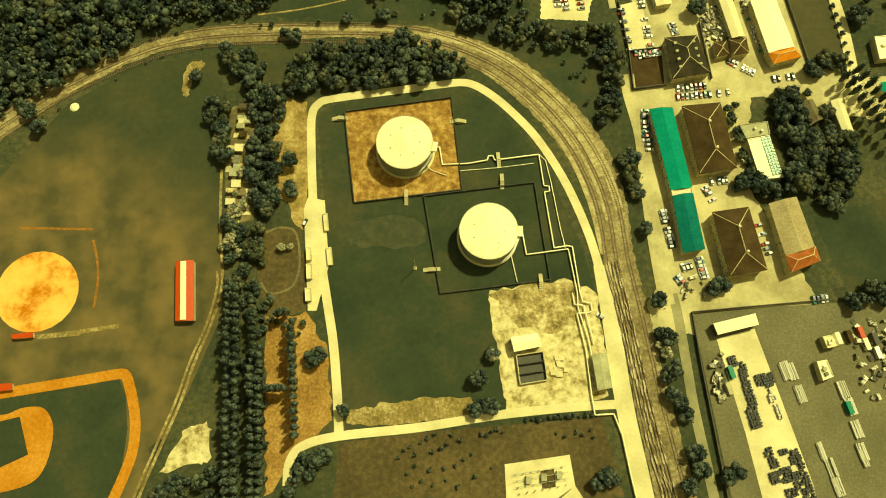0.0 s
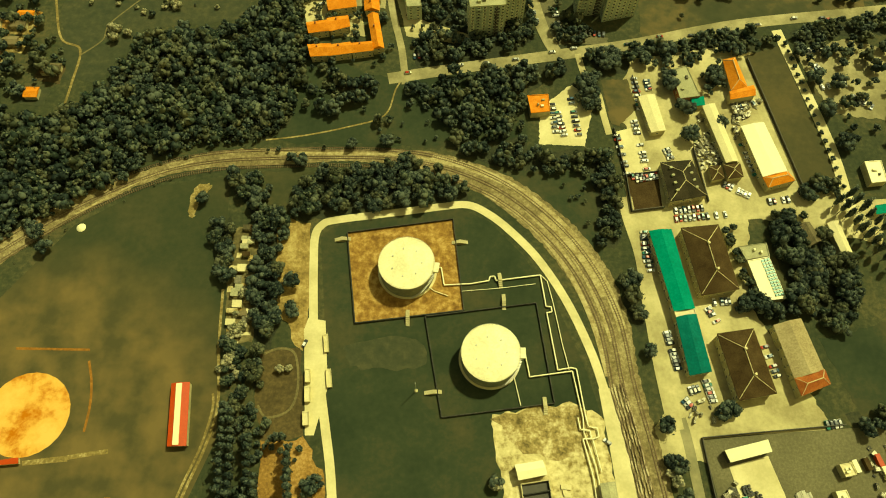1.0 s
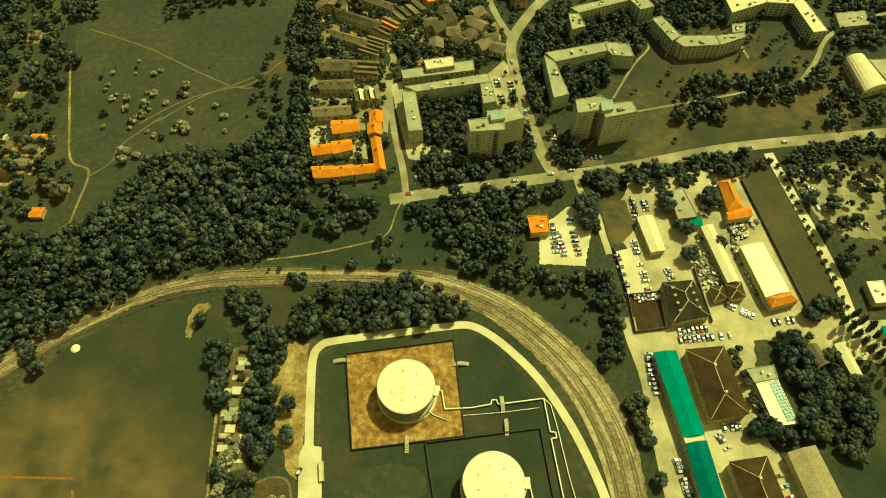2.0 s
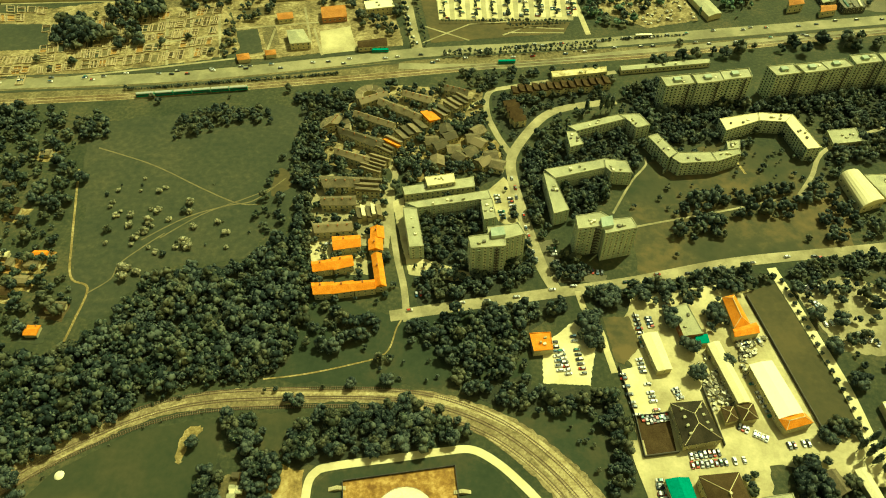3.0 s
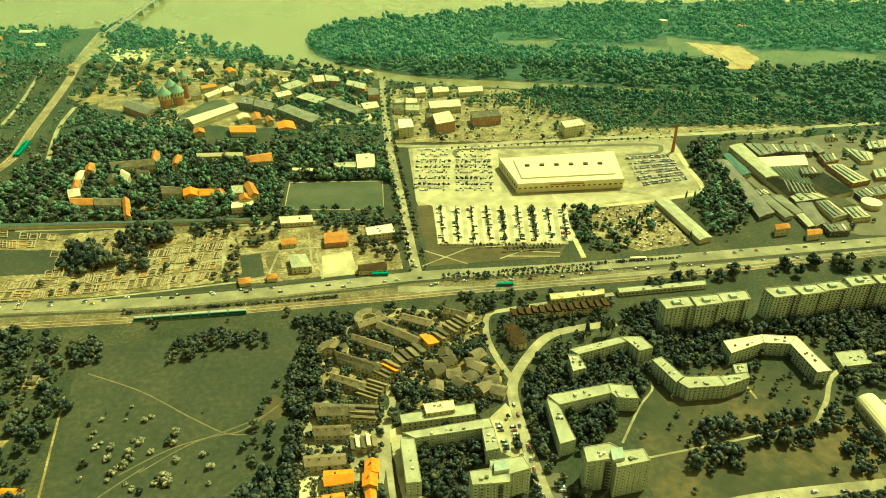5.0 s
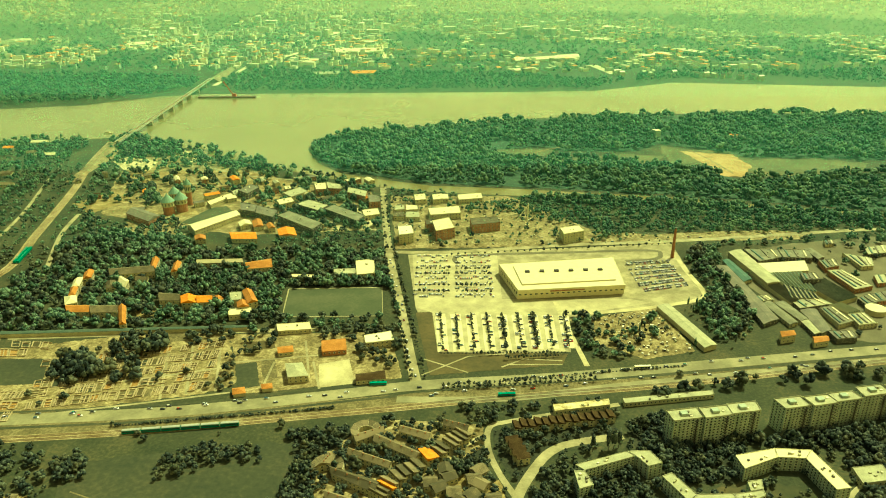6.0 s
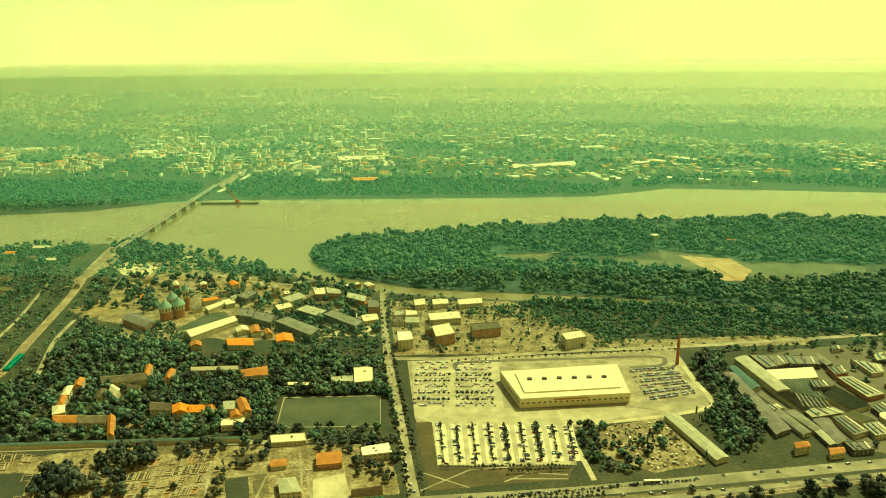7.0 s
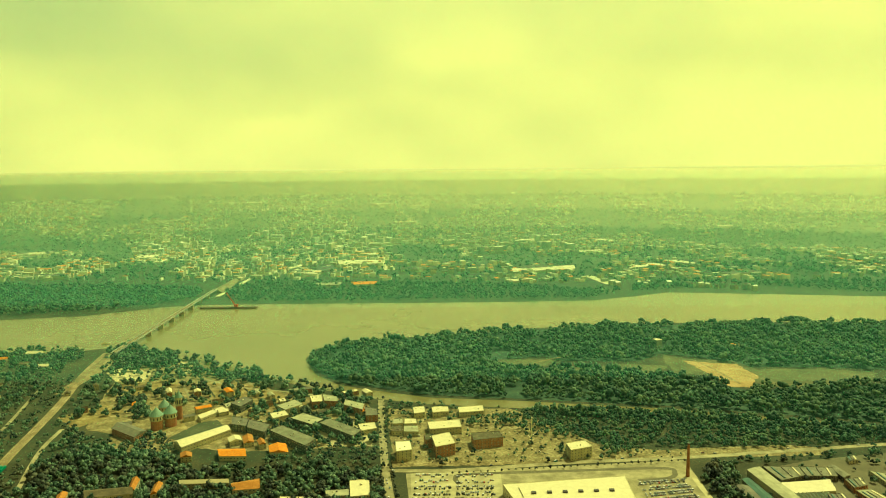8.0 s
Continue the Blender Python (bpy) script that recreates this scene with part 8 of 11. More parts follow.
wood("tree_belt", "belt of trees beside the sports field", [(-131.1, 185), (-122.6, 188.6), (-118.5, 171.4), (-116.4, 149.5), (-123.2, 147.1), (-131.3, 157)], 5.2, 2.8, 4.2, NEAR, LEAF_DARK)
wood("hedge", "overgrown belt of mixed trees and bushes", [(-118.3, 118.7), (-103.3, 112.6), (-95.2, 88.1), (-90.6, 67.2), (-99, 64.2), (-112.3, 81.8), (-117, 100)], 4.6, 1.8, 3.4, NEAR, LEAF, keep=.85)
wood("hedge", "dense bushes between poplar rows", [(-105, 81.9), (-92, 85.1), (-81.9, 67.3), (-70.1, 64.6), (-67.9, 53), (-98, 52.6), (-93.6, -28.4), (-83.2, -23.7), (-84.3, 24.6), (-97.5, 46.8)], 4.2, 1.4, 2.8, NEAR, LEAF, keep=.75)
wood("thicket", "trees by the sandy patch", [(-139.7, -21.4), (-132.7, -16.2), (-106.1, -10.6), (-101.1, -33.6), (-141, -36.7)], 5.5, 2.6, 4.0, NEAR, LEAF)
wood("thicket", "bushes along the track", [(-142.3, -0.6), (-137.9, 3.5), (-134.1, -0.5), (-137.1, -7.1), (-141.6, -6.4)], 3.5, 1.6, 2.2, NEAR, LEAF)
wood("embankment_trees", "bushes along the railway embankment", [(-123, 234.8), (-65.9, 238.4), (-31.6, 231.9), (-1.4, 233.2), (-4.6, 227.7), (-51.7, 230.7), (-98.5, 228.6)], 7, 1.6, 3.0, MID, keep=.5, gap=.5)
wood("lineside_trees", "trees beside the curved railway", [(-27.4, 285.6), (0.9, 292.7), (36.8, 300.1), (73.4, 306.7), (77.8, 296.3), (53.6, 282.7), (45.9, 272), (44.7, 251.8), (47.1, 236.5), (96.1, 237.4), (95, 219.3), (83.7, 217.3), (65.1, 220.5), (49.2, 220.2), (33.5, 223.5), (11.2, 232.2), (1.3, 247.1), (-2.2, 258.9), (-26.6, 270.7)], 6.4, 2.8, 4.8, MID, LEAF_DARK)
wood("lineside_trees", "scattered bushes beside the curved railway", [(-78.5, 245.7), (-33, 262.4), (-2.2, 254.9), (4.7, 235.8), (-31.3, 235.2)], 9, 1.6, 3.2, MID, keep=.6)
wood("street_trees", "trees along the works street", [(85.8, 233.5), (96.1, 237.4), (97.7, 215.8), (98.6, 183.1), (94.2, 173.9), (85.4, 173.7), (84.4, 198.7)], 5.6, 2.6, 4.2, NEAR, LEAF_DARK, gap=.5)
wood("street_trees", "trees along the works street", [(95.4, 156.2), (104.9, 159.7), (111.4, 141.6), (110.6, 128.6), (104.2, 122.7), (96, 138.1)], 5.2, 2.6, 4.2, NEAR, LEAF_DARK, gap=0)
wood("orchard", "young trees on a grassy triangle", [(55.3, 225.5), (81.2, 224.1), (84.5, 188.4), (79.6, 184.8), (64.4, 205.7)], 7, 1.4, 2.4, MID, keep=.7)
wood("grove", "dense dark grove between workshops", [(184.5, 192.8), (199.3, 197.3), (212.7, 185.2), (213.8, 174.9), (222.1, 166.5), (222, 140), (209.8, 122.1), (193.2, 134.7), (165.5, 132), (156.6, 134.1), (159, 142.9), (183.5, 142.7), (187.7, 152.6), (182.1, 171), (181.5, 179.5)], 5.4, 2.9, 4.6, NEAR, LEAF_DARK, gap=.6)
wood("hedge", "row of trees between workshops", [(154.9, 187.8), (160.7, 188.9), (166.1, 152.3), (165.3, 135.9), (155.1, 134.1), (161.8, 148.9)], 4.6, 2.0, 3.0, NEAR, LEAF_DARK, gap=0)
wood("grove", "dark grove at the end of the yard", [(202.9, 81.9), (231.1, 88.4), (264.5, 90.4), (261.5, 73.9), (228.8, 73.4), (206, 73)], 5.5, 3.0, 4.4, NEAR, LEAF_DARK)
wood("street_trees", "trees on the dusty parking ground", [(222.6, 326.9), (257.5, 339.9), (302.9, 340.8), (295.8, 293.3), (254.4, 299.3), (225.9, 301)], 8, 2.4, 4.2, MID, LEAF_DARK, keep=.75)
wood("street_trees", "trees beside the pale lane", [(226.8, 274.3), (251.4, 288), (288.6, 293.2), (273.9, 222.2), (251.7, 237.4), (229.4, 229.1), (225.6, 240.9)], 8, 2.4, 4.0, MID, LEAF_DARK, keep=.55)
wood("street_trees", "trees behind the workshops", [(144.4, 313.3), (169.3, 330.6), (188.5, 333.5), (213.6, 319.5), (188.2, 311.8), (176.7, 309.3), (146.1, 299.4)], 5.6, 2.6, 4.4, MID, LEAF_DARK, gap=1)
wood("street_trees", "trees between workshops", [(133.7, 315.4), (143.4, 306.2), (138, 255.5), (141.3, 243.3), (137.4, 239.2), (136.4, 281.2)], 6.0, 2.0, 3.4, MID, LEAF_DARK, keep=.7)
wood("street_trees", "trees round a villa", [(158.4, 297.3), (174.5, 306.9), (174.5, 286.4), (163.7, 275.2), (157.7, 281.6)], 5.5, 2.2, 3.6, MID, LEAF_DARK)
wood("street_trees", "trees by the dusty street", [(202.4, 213.2), (220.8, 221.2), (231.1, 210), (221.9, 199.5), (202.7, 200.3)], 5.5, 2.4, 4.0, NEAR, LEAF_DARK, gap=.5)
wood("street_trees", "trees at the corner of the through road", [(86.6, 307.8), (114.6, 315.3), (113.5, 296.9), (93, 289.9)], 6, 2.8, 4.2, MID, LEAF_DARK, gap=1)
wood("hedge", "long hedge of trees beside the through road", [(219.5, 330.1), (266.7, 342.4), (305.7, 345.6), (299.5, 330.5), (261.3, 327.4), (222.6, 321.9)], 5.0, 2.2, 3.4, MID, LEAF_DARK, gap=1)
wood("court_trees", "trees in the court of an apartment block", [(-21.3, 379.1), (19.7, 387.7), (26.9, 369.3), (11.4, 354.2), (9.2, 326.4), (-17.2, 321.7)], 5.6, 2.4, 4.0, MID, LEAF_DARK, gap=2)
wood("hedge", "trees in two rows beside a parking lane", [(-26, 321.6), (0.4, 324.1), (10.9, 322.1), (48.7, 333.6), (56.6, 322.7), (43.5, 311.9), (-20.1, 307)], 5.0, 2.4, 3.6, MID, LEAF_DARK, gap=1)
wood("hedge", "trees in two rows beside a parking lane", [(-21.7, 305.7), (0.5, 309.3), (34.8, 310.6), (34.4, 303.6), (-19.5, 295)], 5.0, 2.4, 3.6, MID, LEAF_DARK, gap=1)
wood("court_trees", "trees round the apartment blocks", [(60.5, 451.1), (88.7, 451.4), (139.6, 479.5), (148.7, 458.8), (141.8, 426.6), (116.8, 426.3), (101.1, 380.6), (84.8, 375.2), (79.2, 425.9), (66.1, 419.7), (61.7, 374.9), (48.2, 374.7), (49.5, 419.5)], 5.8, 2.4, 4.0, MID, LEAF_DARK, gap=2)
wood("court_trees", "trees in the court of an apartment block", [(91.3, 408.2), (113.7, 420.2), (110.7, 391.5), (93.3, 380.5)], 5.2, 2.2, 3.6, MID, LEAF_DARK)
wood("estate_trees", "trees between the apartment blocks and slabs", [(142.1, 529.4), (176.3, 542.3), (169.5, 502), (244.1, 510.5), (317.8, 519.2), (387.7, 536.1), (363.4, 454.6), (311.2, 434.7), (281.9, 434.4), (301.1, 495.9), (227.6, 502.6), (207.7, 459.5), (174.9, 459.1), (156.1, 472.6), (142.5, 494.2)], 6.0, 2.6, 4.4, MID, LEAF_DARK, gap=2)
wood("estate_trees", "trees round the schools", [(247.8, 421.8), (294.4, 434.6), (325.5, 383.4), (309.4, 353.1), (253.8, 343.1), (259.2, 372.2), (252.6, 393.2)], 7.0, 2.6, 4.6, MID, LEAF_DARK, keep=.85)
wood("copse", "copse of large trees on the estate lawn", [(154, 376), (162.5, 386.7), (185, 403.6), (211.2, 398.2), (235.2, 409.9), (257.2, 404.4), (238.4, 377.1), (192.4, 376.5), (190.5, 358.9), (155.7, 353.6)], 6.5, 3.2, 5.0, MID, LEAF_DARK, keep=.9)
wood("lawn_bushes", "bushes dotted over the estate lawn", [(132.8, 402.9), (208.5, 427.4), (221, 427.5), (266.7, 428.1), (261.9, 416), (177.8, 392.3), (126, 370.6)], 13, 1.2, 2.4, MID, LEAF_DARK, keep=.6)
wood("lawn_bushes", "small trees along the estate lawn", [(128.5, 355.7), (129.8, 336.9), (249.7, 350), (255.9, 364.6), (236, 352.2), (145.9, 344)], 12, 1.2, 2.2, MID, LEAF_DARK, keep=.5)
wood("estate_filler", "small trees and shrubs between the houses", [(-112.9, 499), (23.8, 540.7), (145.3, 533.6), (165.5, 494.4), (319.2, 511.3), (346.2, 454.4), (283.4, 428.3), (208.5, 427.4), (135.2, 414.5), (79, 359.9), (53.1, 322.6), (-33.9, 308.8), (-86.8, 296), (-117.9, 449.1)], 7.6, 1.2, 3.2, MID, LEAF, keep=.5, gap=.8)
wood("border_trees", "row of trees between estate and meadow", [(-124.9, 467.7), (-113.6, 501.1), (-100.1, 450.7), (-103.1, 424.3), (-96.6, 349.1), (-90.5, 293.4), (-99.4, 293.2), (-116.4, 405.3)], 5.4, 2.6, 4.0, MID, LEAF_DARK, gap=1)
wood("garden_trees", "trees in the gardens of row houses", [(-112.6, 493.5), (-50, 534), (22.5, 519), (26, 459.7), (41, 446.3), (41.8, 414.1), (25.2, 426.4), (12.4, 426.2), (-33.7, 406.7), (-43.2, 425.3), (-68.9, 424.8), (-102.2, 417.9)], 7.2, 1.8, 3.4, MID, LEAF_DARK, gap=1.5)
wood("garden_trees", "trees in the gardens of row houses", [(-100.1, 402.6), (-66.8, 403.1), (-45, 388.6), (-38.1, 344.8), (-38.7, 296.5), (-88.4, 291.2), (-95.4, 354.4)], 7.0, 1.6, 3.2, MID, LEAF_DARK, gap=1.5, keep=.8)
wood("garden_trees", "trees round the curved lane", [(32, 519.1), (46.5, 523.4), (133.2, 528.8), (135.2, 509.1), (92.5, 504.5), (68, 489), (48, 456.6), (35.6, 481.2)], 6.4, 1.8, 3.4, MID, LEAF_DARK, gap=1.5)
wood("garden_trees", "trees between school and row houses", [(-43.6, 431.7), (-17.7, 432.1), (34.4, 446.2), (42, 420.4), (20.6, 407.6), (16.6, 423.1), (-33.8, 409.8)], 6.0, 2.4, 3.8, MID, LEAF_DARK, gap=1)
wood("lane_trees", "trees beside the estate road", [(53.4, 433.3), (85.1, 474.8), (86.9, 447.1), (67.5, 420.8), (61.5, 367.8), (51.6, 367.7), (59.5, 396.3)], 6.0, 2.4, 4.0, MID, LEAF_DARK, gap=1)
wood("tower_trees", "trees at the foot of the tower", [(66, 326.5), (79.6, 331.6), (85.5, 317.2), (68.7, 314.5)], 5.5, 2.4, 3.6, MID, LEAF_DARK, gap=1)
wood("garden_trees", "tall trees between the rows of houses", [(-91.1, 477), (-48.5, 515.3), (-10.6, 532), (35.7, 478.4), (33.3, 425.3), (-16.2, 401.2), (-40.4, 400.9), (-80.8, 400.4)], 7, 2.2, 4.2, MID, LEAF, keep=.5, gap=.2)
wood("lane_trees", "round trees lining the estate road", [(38.8, 450.9), (47.9, 425.5), (50.2, 374.8), (55.6, 349.9), (49.9, 347.5), (40.5, 374.7), (36.8, 413.4)], 7, 2.4, 3.8, MID, LEAF, keep=.7, gap=.6)
wood("lane_trees", "round trees lining the estate road", [(56.1, 451.1), (92.7, 501.2), (121.9, 509.2), (119.4, 493.9), (85.4, 478.9), (61.5, 438.2), (60.4, 402.1), (52.3, 402)], 7, 2.6, 4.2, MID, LEAF, keep=.8, gap=.6)
wood("tower_trees", "round trees beside the tower blocks", [(64.1, 327.1), (76.5, 340.8), (92.4, 327.5), (87.4, 317.9), (64.7, 316.4)], 6.5, 2.8, 4.4, MID, LEAF_DARK, keep=.9, gap=.6)
wood("tower_trees", "round trees beside the tower blocks", [(46.4, 349.8), (54, 352.3), (55.3, 327), (46.1, 322.6)], 6, 2.6, 4.0, MID, LEAF_DARK, keep=.9, gap=.6)
wood("tower_trees", "poplars and round trees in an apartment court", [(84.5, 402.4), (114.2, 423.2), (116.7, 402.7), (97.2, 380.6), (85.5, 380.4)], 6.5, 2.4, 4.2, MID, LEAF, keep=.8, gap=1, tall=(1.2, 2.4))
wood("roadside_trees", "trees along the through road", [(89.3, 308.4), (139.2, 317.3), (139, 303), (97, 294.5)], 6.5, 2.6, 4.4, MID, LEAF, keep=.75, gap=.4)
wood("estate_trees", "large trees before the slab blocks", [(155, 533.7), (176.5, 502.1), (233.5, 506.5), (322.6, 519.2), (372.2, 536), (364.2, 519.7), (315.8, 503.6), (234.5, 495.2), (182, 487.2), (153.2, 501.8)], 7, 2.8, 4.8, MID, LEAF, keep=.8, gap=.8)
wood("meadow_bushes", "round pale bushes dotted over the meadow", [(-263.6, 402.8), (-233.9, 415.7), (-200.8, 403.9), (-158.4, 364.1), (-146, 343), (-208.4, 331.7), (-238.4, 341.4), (-241.4, 373.9)], 9.5, 2.0, 3.4, MID, LEAF_PALE, keep=.6, tall=(.8, 1.0), z=.2)
wood("meadow_bushes", "dark bushes dotted over the meadow", [(-263.6, 402.8), (-247.9, 462.1), (-200.8, 403.9), (-137.3, 423.7), (-124.6, 375.8), (-144.9, 337.9), (-208.4, 331.7), (-238.4, 341.4), (-241.4, 373.9)], 15, 1.2, 2.8, MID, LEAF, keep=.5, z=.2)
wood("meadow_thicket", "thicket at the edge of the meadow", [(-228.1, 480.5), (-219.5, 491.8), (-187.8, 496.1), (-148.8, 500.5), (-147.1, 478.1), (-182.9, 473.9), (-205.7, 455.8), (-219.1, 455.6)], 6.5, 2.4, 4.0, MID, LEAF_DARK)
wood("meadow_thicket", "clump of trees at the edge of the meadow", [(-308.5, 479.1), (-285.7, 486.9), (-271.5, 458.2), (-294.9, 454.4)], 6, 2.8, 4.2, MID, LEAF_DARK)
wood("meadow_thicket", "bushes at the edge of the meadow", [(-144.3, 353.5), (-132.1, 443.4), (-118.9, 443.6), (-116.3, 399.3), (-113.9, 359.4), (-116, 348.7)], 8, 2.0, 3.4, MID, LEAF, keep=.7)
wood("white_bush", "broad pale flowering tree at the meadow edge", [(-222.2, 321.6), (-212.8, 327.7), (-204.6, 319.4), (-211.7, 312.1)], 4.2, 2.6, 3.2, NEAR, LEAF_PALE)
wood("roadside_trees", "trees beside the suburban railway", [(-541.5, 464.9), (-371.9, 488.6), (-332.4, 504.4), (-316.3, 474.5), (-349.6, 446.5), (-505.2, 419.1)], 8, 3.0, 5.0, MID, LEAF_DARK, keep=.7, gap=1)
wood("roadside_trees", "trees beside the suburban railway", [(-285.7, 519.2), (-149.1, 539), (-131.2, 522.5), (-258.3, 497.4)], 11, 1.8, 3.4, MID, LEAF_DARK, keep=.55, gap=.5)
wood("roadside_trees", "trees between highway and estate", [(-129.8, 514.4), (-97.4, 522.8), (-77.6, 519), (-105.9, 484.1), (-120.4, 462.6)], 6.4, 2.6, 4.2, MID, LEAF_DARK, gap=1)
wood("roadside_trees", "trees between highway and estate", [(-15.7, 540.3), (24.1, 553.7), (99.3, 554.5), (130, 559.2), (140.4, 533.5), (47.7, 528.4), (23.3, 524.1)], 7.5, 2.6, 4.2, MID, LEAF_DARK, keep=.8, gap=.6)
wood("roadside_trees", "row of trees beside the side carriageway", [(126.3, 570.5), (148.8, 595.9), (392.6, 617), (583.1, 644.9), (563.4, 620.7), (378.8, 592.9), (140.5, 558.7)], 12, 4.4, 6.6, MID, LEAF_DARK, keep=.75, gap=.3)
wood("median_trees", "small round trees on the highway median", [(-11.1, 583), (129.5, 599.3), (130.6, 592.3), (-6.1, 573.8)], 7.5, 1.1, 1.6, MID, LEAF_DARK, gap=-5)
wood("roadside_trees", "trees along the ruin field", [(-327, 533), (-312.3, 540.5), (-215, 556.5), (-211.6, 546.4), (-244.8, 524.2), (-309.2, 516.8)], 11, 2.4, 4.2, MID, LEAF_DARK, keep=.6, gap=0)
wood("ruin_trees", "large dark trees among the ruins", [(-385.1, 611.1), (-350.5, 625.6), (-340.5, 661.4), (-288.9, 672.4), (-275.8, 645.9), (-302.7, 625.8), (-284.2, 589.2), (-309.8, 584.7), (-324.1, 593.3), (-355.2, 575.9)], 9, 5.2, 7.6, MID, LEAF_DARK, keep=.7)
wood("ruin_trees", "large dark trees along the long wall", [(-283.2, 672.5), (-222.7, 678.3), (-217.3, 656.6), (-257.8, 649.1)], 8.5, 3.4, 5.6, MID, LEAF_DARK, keep=.7)
wood("ruin_trees", "large dark trees on the ruin lawn", [(-374.5, 625.5), (-352.5, 640.5), (-328.4, 602.2), (-342.6, 580.2), (-362.1, 593.1)], 10, 5.4, 8.0, MID, LEAF_DARK, keep=.8)
wood("ruin_trees", "single dark trees among foundations", [(-380, 567.5), (-221.5, 621.4), (-212.1, 576.8), (-346.3, 542.5)], 26, 2.0, 4.0, MID, LEAF_DARK, keep=.6)
wood("ruin_trees", "trees beside the museum", [(-212.7, 593.9), (-217, 641.1), (-209.7, 672.8), (-175.8, 672.9), (-173.8, 641.3), (-205.7, 621.5), (-194.9, 568.6), (-207, 568.5)], 8, 2.4, 4.0, MID, LEAF_DARK, keep=.6)
wood("ruin_trees", "trees in the museum courtyard", [(-136.4, 673.1), (-98.5, 684.4), (-58.5, 684.6), (-51, 622.3), (-56.5, 594.8), (-83.3, 608.1), (-94.9, 617.3), (-90, 662.4), (-134.4, 662.3)], 8, 3.4, 5.2, MID, LEAF_DARK, keep=.75)
PARK = [(-624.9, 671.1), (-551.6, 731.2), (-510.4, 786.4), (-505.6, 849.5), (-497.8, 903.3), (-450, 912.8), (-364.2, 884.8), (-220.9, 894), (-147.8, 894), (-88.6, 884.9), (-72.4, 780.1), (-195.7, 784.2), (-184, 707.4), (-215.5, 693.1), (-345, 683.4), (-453.5, 671.8)]
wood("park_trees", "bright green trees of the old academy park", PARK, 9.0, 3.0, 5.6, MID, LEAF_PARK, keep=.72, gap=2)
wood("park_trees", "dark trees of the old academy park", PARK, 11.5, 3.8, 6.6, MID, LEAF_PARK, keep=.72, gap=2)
wood("park_trees", "slender young trees in rows in the park", [(-352.5, 801.7), (-221.6, 809.6), (-205.2, 769.8), (-329.7, 761.2)], 6.5, 1.8, 2.6, MID, LEAF_PARK, keep=.9, gap=1, tall=(1.4, 1.9))
wood("bank_trees", "trees between riverside houses", [(-1148.9, 1431), (-775.3, 1492.8), (-703.8, 1285.7), (-685.1, 1110.2), (-730.8, 884.6)], 11.5, 3.6, 6.4, FAR, LEAF_HAZED, keep=.55)
for x, y in [(-867, 1385.1), (-803.4, 1351.7), (-826.9, 1233.6), (-771.6, 1216.6), (-738.6, 1153.6), (-794.9, 1139.1), (-829.4, 1428.2), (-756.5, 1335.4), (-936.3, 1305.9)]:
    w = rnd.uniform(7, 16)
    bldg("river_house", "house with an orange roof near the river", "house", [(x - w, y - 6), (x + w, y - 5), (x + w, y + 6), (x - w, y + 5)], 6, "gable", 3.5, PLASTER, rnd.choice((ORANGE_TILE, ROW_TILE, PALE_ROOF)), (2, 4), False, group="riverside houses")
for poly, m in (([(-510.4, 786.4), (-498.6, 849.6), (-464.6, 824.9), (-468.1, 758.1)], MEADOW), ([(-392.3, 786.7), (-352.5, 801.7), (-337.4, 772.3), (-377.4, 761)], FIELD), ([(-305.9, 801.8), (-216.8, 817.3), (-209, 798.9), (-296.4, 783.9)], MEADOW), ([(-331.9, 875.8), (-233.3, 884.8), (-224.8, 849.8), (-319.3, 839.7)], MEADOW), ([(-348.7, 731.8), (-306.9, 734.5), (-298.7, 713.1), (-334.9, 706.9)], DRY), ([(-244.8, 732.1), (-221.5, 736.1), (-214, 713.4), (-236.8, 709.7)], BARE), ([(-194.9, 809.6), (-110.2, 825.4), (-106, 802.1), (-189.6, 791.5)], FIELD)):
    surface("park_lawn", poly, 0.09, m, "lawn or yard between park trees", edge=2)
wood("field_trees", "dark row of trees behind the playing field", [(-187.3, 790), (-80.9, 802.2), (-75.9, 783), (-184.4, 777)], 6, 3.0, 4.0, MID, LEAF_PARK)
wood("field_trees", "row of trees along the avenue", [(-73.1, 787.3), (-68.5, 787.4), (-49.2, 673.4), (-54.3, 673.4)], 6, 2.4, 3.2, MID, LEAF_PARK, gap=-2)
wood("field_trees", "trees between playing field and museum", [(-224.7, 704.9), (-72.1, 707.8), (-57.6, 673.4), (-91.4, 673.3), (-138.4, 684.2), (-209.7, 672.8)], 8, 3.0, 4.6, MID, LEAF_PARK, keep=.7)
wood("gasworks_trees", "trees between the gasworks halls", [(-533.5, 942.7), (-473.3, 963.6), (-363.5, 922.6), (-370.6, 963.5), (-411.2, 1007.9), (-449.5, 963.5), (-499.4, 985.4), (-538.3, 1031.9), (-528.7, 963.6)], 8, 3.4, 5.2, FAR, LEAF_PARK)
wood("gasworks_trees", "scattered trees on the gasworks grounds", [(-567.7, 1056.7), (-665.5, 1383.5), (-544.4, 1448.2), (-320.6, 1283.3), (-239, 1230.4), (-133.6, 1166.1), (-103.8, 963.2), (-189.8, 963.3), (-342, 1109), (-460.7, 1137.8), (-498.6, 1056.5)], 13, 2.8, 7.0, MID, LEAF_PARK, keep=.55, gap=1)
wood("gasworks_trees", "large trees by the river", [(-685.4, 1426.9), (-680, 1521.5), (-602.5, 1448.7), (-536.3, 1425.6), (-518.8, 1361.6), (-567.8, 1334), (-626.9, 1334.5)], 11, 5.0, 8.0, MID, LEAF_PARK, keep=.8, gap=1)
